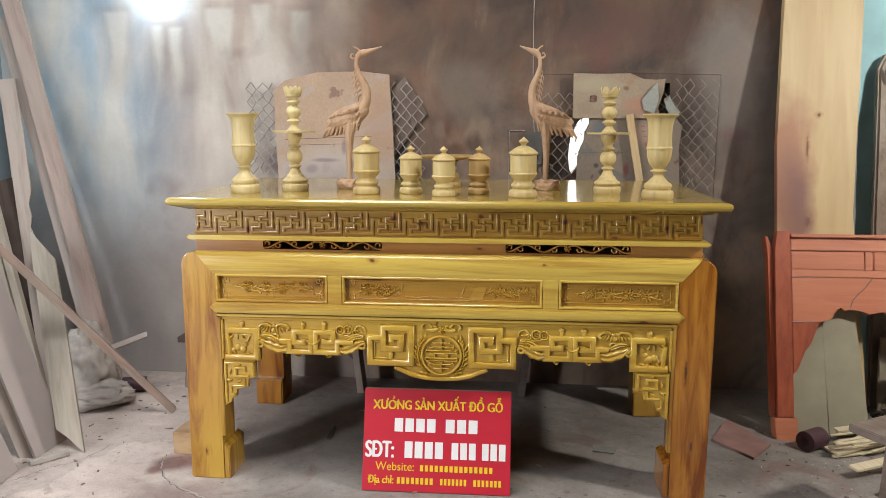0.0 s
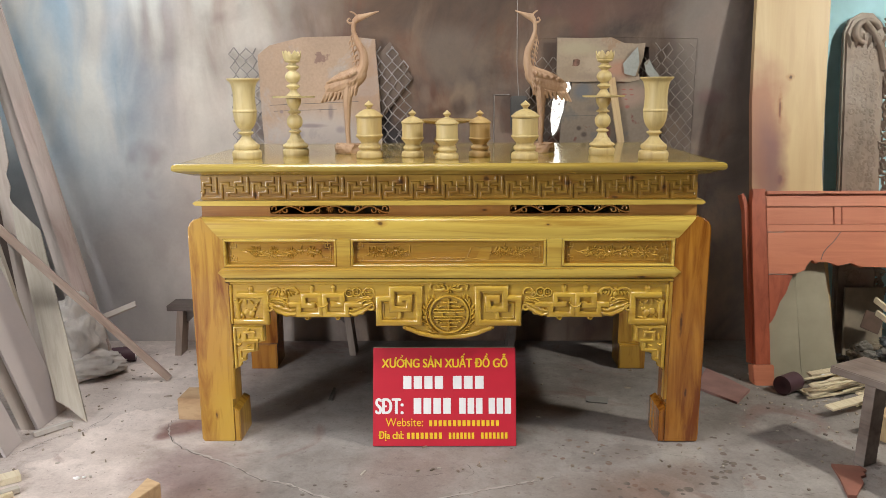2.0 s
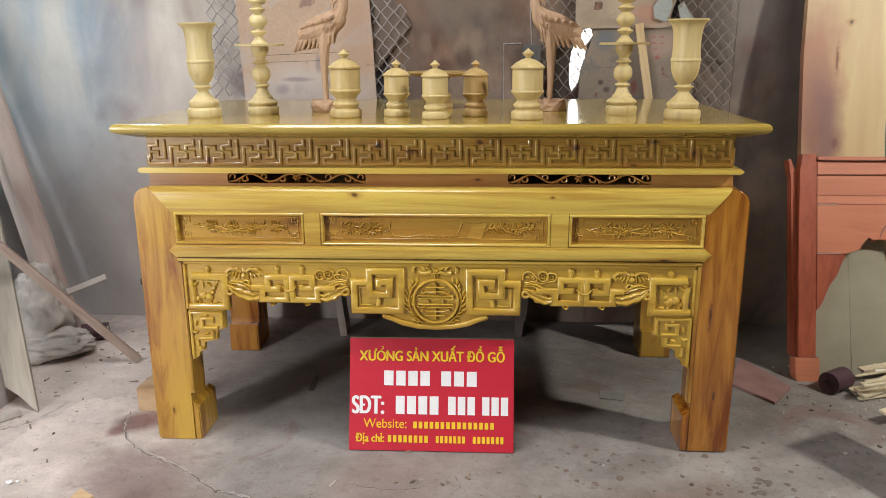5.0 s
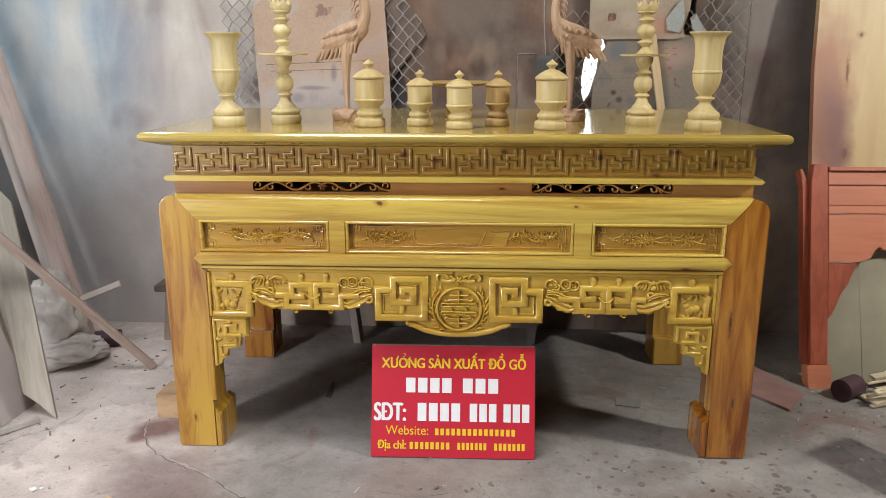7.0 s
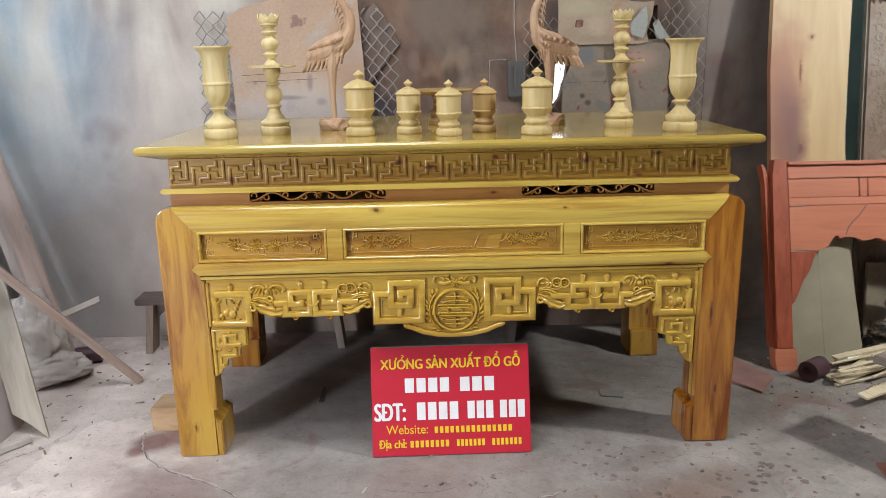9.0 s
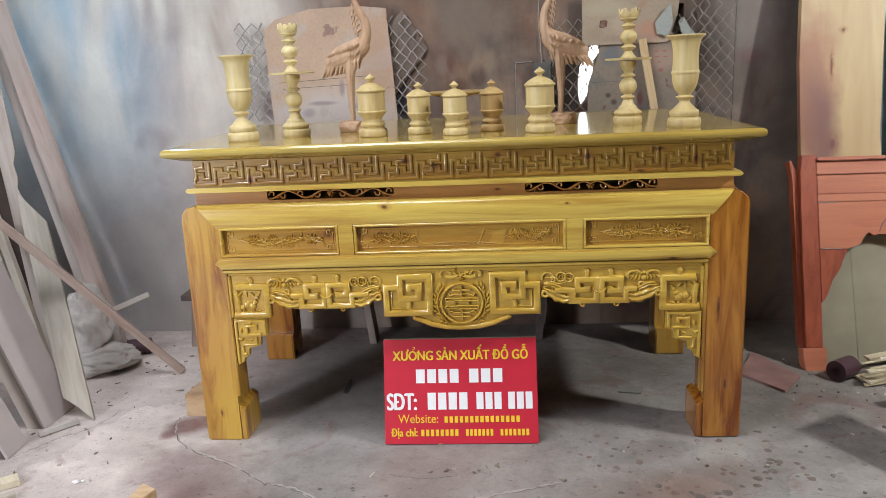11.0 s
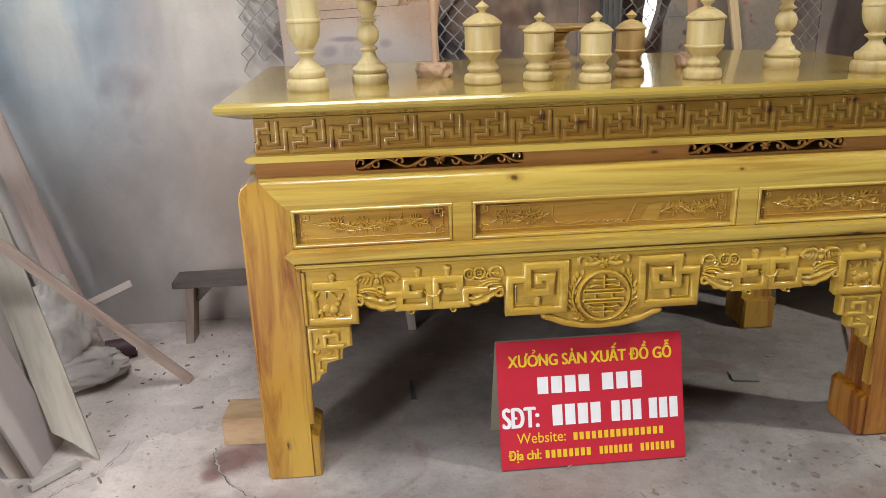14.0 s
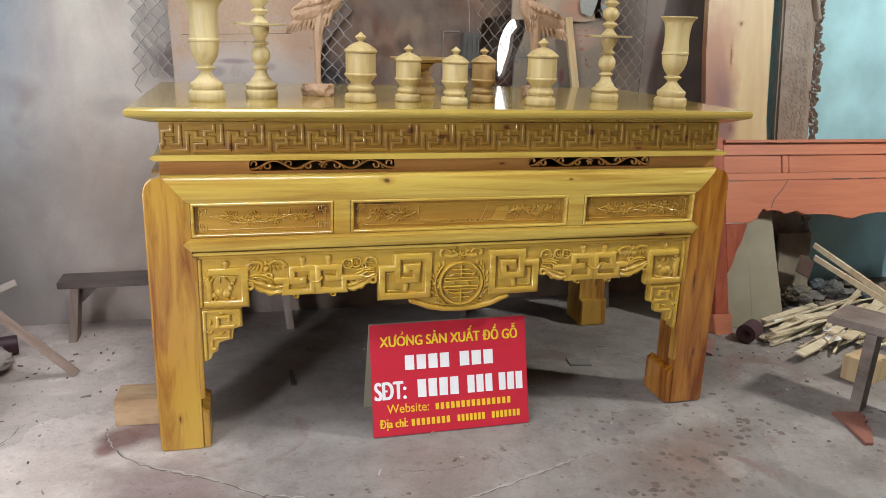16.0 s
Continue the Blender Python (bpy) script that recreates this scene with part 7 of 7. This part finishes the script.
def carved_panel():
    """A tall board with an arched head, dense low scrolls and a ragged pierced edge."""
    ob = thing("carved_panel", pose(2.125, 1.05, 0.02, -7, 0, 0), "tall brown carved panel with a ragged pierced edge", "carving")
    part("board", prism([(0, 0), (0.22, 0), (0.22, 1.74), (0.20, 1.80), (0.15, 1.85), (0.09, 1.855), (0.03, 1.82), (0.0, 1.75)], 0.0, 0.04, 0.012), carved_wood, ob, smooth=True)
    rng = random.Random(8)
    bm = bmesh.new()
    for k in range(84):
        z = 0.04 + 0.0215 * k
        x = 0.222 + rng.uniform(0.0, 0.036)
        band(bm, arc(x, z, rng.uniform(0.012, 0.026), rng.uniform(0, 180), rng.uniform(240, 400), 8, shrink=0.4), rng.uniform(0.008, 0.014), rng.uniform(0.012, 0.028), 0.02)
        leaf(bm, x, z, rng.uniform(0.03, 0.06), 0.024, rng.uniform(50, 130), 0.03, 0.012)
    part("pierced_edge", bm, carved_wood, ob, smooth=True)
    bm = bmesh.new()
    for row in range(60):
        z = 0.05 + 0.0285 * row
        for col in range(3):
            x = 0.060 + 0.052 * col + rng.uniform(-0.010, 0.010)
            if rng.random() < 0.6:
                band(bm, arc(x, z, rng.uniform(0.012, 0.024), rng.uniform(0, 360), rng.uniform(400, 620), 9, shrink=0.6), 0.012, 0.0022, 0.0)
            for q in range(2):
                leaf(bm, x + rng.uniform(-0.02, 0.02), z + rng.uniform(-0.015, 0.015), rng.uniform(0.025, 0.05), 0.022, rng.uniform(0, 360), 0.0024, 0.0)
    band(bm, arc(0.11, 1.74, 0.075, 20, 250, 14, shrink=0.3), 0.03, 0.03, 0.0)
    band(bm, [(0.10, 1.80), (0.15, 1.74), (0.19, 1.66), (0.215, 1.55)], 0.03, 0.03, 0.0)
    for k in range(6):
        leaf(bm, 0.03 + 0.03 * k, 1.66, 0.09, 0.02, 100 - 8 * k, 0.02, 0.0)
    part("scroll_carving", bm, carved_wood, ob, smooth=True)["kind"] = "stuff"


carved_panel()

rng = random.Random(21)
for k in range(58):
    x, y = 1.98 + rng.uniform(0, 0.80), 0.40 + rng.uniform(0, 0.36)
    a = radians(rng.choice((24, 32, 38, 28, 14, 20)) + rng.uniform(-6, 6))
    ln = rng.uniform(0.40, 0.95)
    z = 0.010 + 0.0045 * (k // 3)
    dx, dy = math.cos(a) * ln / 2, math.sin(a) * ln / 2
    if x - dx < 1.72:
        x = 1.72 + dx
    slim = rng.random() < 0.55
    rod("wood_offcut", (x - dx, y - dy, z), (x + dx, y + dy, z + rng.uniform(0, 0.03)), rng.uniform(0.010, 0.022) if slim else rng.uniform(0.026, 0.048), 0.006 if slim else 0.010, pale_stick if k % 3 else stick_wood, "pale thin sawn wooden offcut in a heap" if slim else "pale flat sawn slat lying in a heap", "offcut", (0, 1, 0.1), "heap of offcuts")
for a, b in (((2.185, 0.80, 0.40), (2.475, -0.25, 0.02)), ((2.20, 0.80, 0.33), (2.50, -0.25, 0.02))):
    rod("wood_offcut", a, b, 0.028, 0.014, stick_wood, "pale thin sawn wooden offcut poking up", "offcut", (0, 0, 1), "heap of offcuts")


def mound():
    """Crumpled rags and lumps of waste piled together."""
    bm = bmesh.new()
    rr = random.Random(5)
    for k in range(40):
        r = rr.uniform(0.022, 0.062)
        x, y = rr.uniform(2.08, 2.90), rr.uniform(0.80, 1.02)
        made = bmesh.ops.create_icosphere(bm, subdivisions=4, radius=1.0)["verts"]
        z = rr.uniform(0, 0.15) * (1 - abs(x - 2.45))
        off = Vector((k * 3.1, k * 1.7, 0))
        tall, flat = rr.uniform(0.55, 1.0), rr.uniform(0.8, 1.5)
        for v in made:
            p = v.co
            fold = abs(noise.noise(Vector((p.x * 2.0, p.y * 2.0, p.z * 5.0)) + off * 2))
            q = 0.78 + 0.45 * noise.noise(p * 1.4 + off) + 0.5 * (0.32 - fold) + 0.10 * noise.noise(p * 8 + off)
            v.co = Vector((x + p.x * r * q * flat, y + p.y * r * q, max(0.0, z + p.z * r * tall * q)))
    return bm


def rag_material():
    n = Nodes("mixed_rags")
    g = n.add("ShaderNodeNewGeometry")
    c = n.ramp(g.outputs["Random Per Island"], [(0.0, (0.05, 0.042, 0.038)), (0.3, (0.19, 0.15, 0.105)), (0.55, (0.08, 0.105, 0.12)), (0.75, (0.12, 0.085, 0.062)), (1.0, (0.24, 0.195, 0.145))])
    f = n.noise(n.coords((1, 1, 1), 6), 38, 6, 0.65)
    c = n.mix(0.6, c, n.ramp(f, [(0.3, (0.45, 0.43, 0.42)), (0.6, (1.1, 1.1, 1.1))]), "MULTIPLY")
    n.bump(f, 0.5, 0.006)
    return n.finish(c, 0.9)


heap = part("rubbish_heap", mound(), rag_material(), smooth=True)
heap.data.set_sharp_from_angle(angle=math.pi)
tagged(heap, "heap of grey, tan and blue rags and wood waste", "rubbish", kind="stuff")
# tan board: the carved panel's lit foot, its top edge the shade line
for m, sx, sy, sz, material, label in ((pose(2.225, 0.90, 0.20, -10, 24, 8), 0.12, 0.008, 0.10, plain("dark_brown_offcut", (0.10, 0.062, 0.045), 0.8, vary=0.3), "dark brown board scrap sticking out of the heap"), (pose(2.255, 1.0, 0.0, -6, 0, 2), 0.215, 0.018, 0.405, plain("lit_panel_foot", (0.25, 0.205, 0.15), 0.8, vary=0.3, scale=6.0), "tan board standing for the lit foot of the carved panel")):
    ob = part("board_scrap", boxes((-sx / 2, sx / 2, -sy / 2, sy / 2, 0, sz), bevel=0.003), material)
    ob.matrix_world = m
    tagged(ob, label, "scrap")
for x, y, turn in ((1.86, 0.60, 20), (2.02, 0.46, -35), (2.22, 0.56, 50), (1.95, 0.32, 10)):
    ob = part("paper_scrap", prism([(0, 0), (0.09, 0.012), (0.11, 0.05), (0.05, 0.07), (0.01, 0.045)], 0.0, 0.003), sign_white)
    ob.matrix_world = pose(x, y, 0.062, -82, 4, turn)
    tagged(ob, "torn white paper scrap lying on the offcuts", "paper", group="paper scraps")
bm = prism([(0.163, 0.004), (0.282, 0.16), (0.165, 0.468), (0.028, 0.199)], 0.0, 0.012)
ob = part("floor_board", bm, tile_red)
ob.matrix_world = pose(1.20, 0.39, 0.0125, -90, 0, 0)
tagged(ob, "dusty reddish thin board lying on the floor", "board")
bm = prism([(0.0, 0.0), (0.103, -0.021), (0.112, -0.052), (0.088, -0.066), (0.092, -0.088), (0.062, -0.105), (0.050, -0.150), (-0.025, -0.245), (-0.055, -0.240), (-0.020, -0.110)], 0.0, 0.011)
ob = part("red_chip", bm, chip_red)
ob.matrix_world = pose(1.515, -0.215, 0.012, -90, 0, 0)
tagged(ob, "broken chip of red-stained wood on the floor", "scrap")

ob = part("floor_patch", prism([(0.0, 0.0), (0.095, -0.02), (0.115, 0.045), (0.01, 0.07)], 0.0, 0.004), plain("dusty_board_scrap", (0.25, 0.235, 0.22), 0.9))
ob.matrix_world = pose(0.655, 0.42, 0.0045, -90, 0, 0)
tagged(ob, "flat pale scrap of board on the concrete", "scrap")


def floor_debris():
    """Loose chips, sawdust crumbs and splinters strewn over the floor."""
    rr = random.Random(77)
    bm = bmesh.new()
    spots = [(-1.75, 0.35, 0.35, 0.6, 38), (-1.55, 0.95, 0.35, 0.25, 26), (-1.40, -0.1, 0.45, 0.5, 18), (0.3, -0.2, 1.2, 0.2, 30), (1.80, 0.45, 0.4, 0.3, 120), (1.5, -0.3, 0.4, 0.35, 22), (0.2, 0.7, 0.9, 0.35, 20)]
    for cx, cy, rx, ry, count in spots:
        for k in range(count):
            x, y = rr.gauss(cx, rx * 0.6), rr.gauss(cy, ry * 0.6)
            if y > 1.3 or x < -2.7:
                continue
            ln, w, h = rr.uniform(0.004, 0.022) * (2.0 if rr.random() < 0.1 else 1), rr.uniform(0.003, 0.009), rr.uniform(0.002, 0.006)
            m = pose(x, y, -0.006, rr.uniform(-8, 8), rr.uniform(-8, 8), rr.uniform(0, 180))
            box(bm, -ln / 2, ln / 2, -w / 2, w / 2, 0, h + 0.005, m=m)
    return bm


def debris_material():
    n = Nodes("mixed_wood_chips")
    g = n.add("ShaderNodeNewGeometry")
    c = n.ramp(g.outputs["Random Per Island"], [(0.0, (0.09, 0.07, 0.06)), (0.25, (0.22, 0.17, 0.13)), (0.6, (0.33, 0.27, 0.21)), (1.0, (0.46, 0.41, 0.35))])
    return n.finish(c, 0.85)


tagged(part("floor_debris", floor_debris(), debris_material()), "small chips and sawdust crumbs on the floor", "debris", kind="stuff")


for k, (a, b, w) in enumerate((((-1.665, -0.318, 0.012), (-2.10, -0.66, 0.012), 0.060), ((-1.612, -0.420, 0.010), (-2.05, -0.80, 0.010), 0.030), ((-1.618, -0.452, 0.008), (-2.02, -0.86, 0.008), 0.020))):
    rod("floor_slat", a, b, w, 2 * a[2], pale_stick if k != 1 else cream_plank, "pale sawn slat lying flat on the dusty floor", "slat", (0.6, -0.75, 0), "slats on the floor")
for x, y, r in ((-1.437, -0.327, 0.010), (-1.416, -0.318, 0.007), (-1.452, -0.322, 0.006)):
    bm = bmesh.new()
    for v in bmesh.ops.create_icosphere(bm, subdivisions=2, radius=r)["verts"]:
        v.co *= 1 + 0.35 * noise.noise(v.co * 150 + Vector((x * 50, 0, 0)))
        v.co.z *= 0.6
    ob = part("plaster_crumb", bm, sign_white)
    ob.matrix_world = pose(x, y, r * 0.45)
    tagged(ob, "small white plaster crumb on the floor", "crumb", group="plaster crumbs")
ob = part("dark_sliver", prism([(0.0, 0.0), (0.022, -0.004), (0.030, 0.150), (0.018, 0.155)], 0.0, 0.004), dark_edge)
ob.matrix_world = pose(-0.585, 0.44, 0.0045, -90, 0, 6)
tagged(ob, "thin dark sliver lying on the concrete under the table", "scrap")
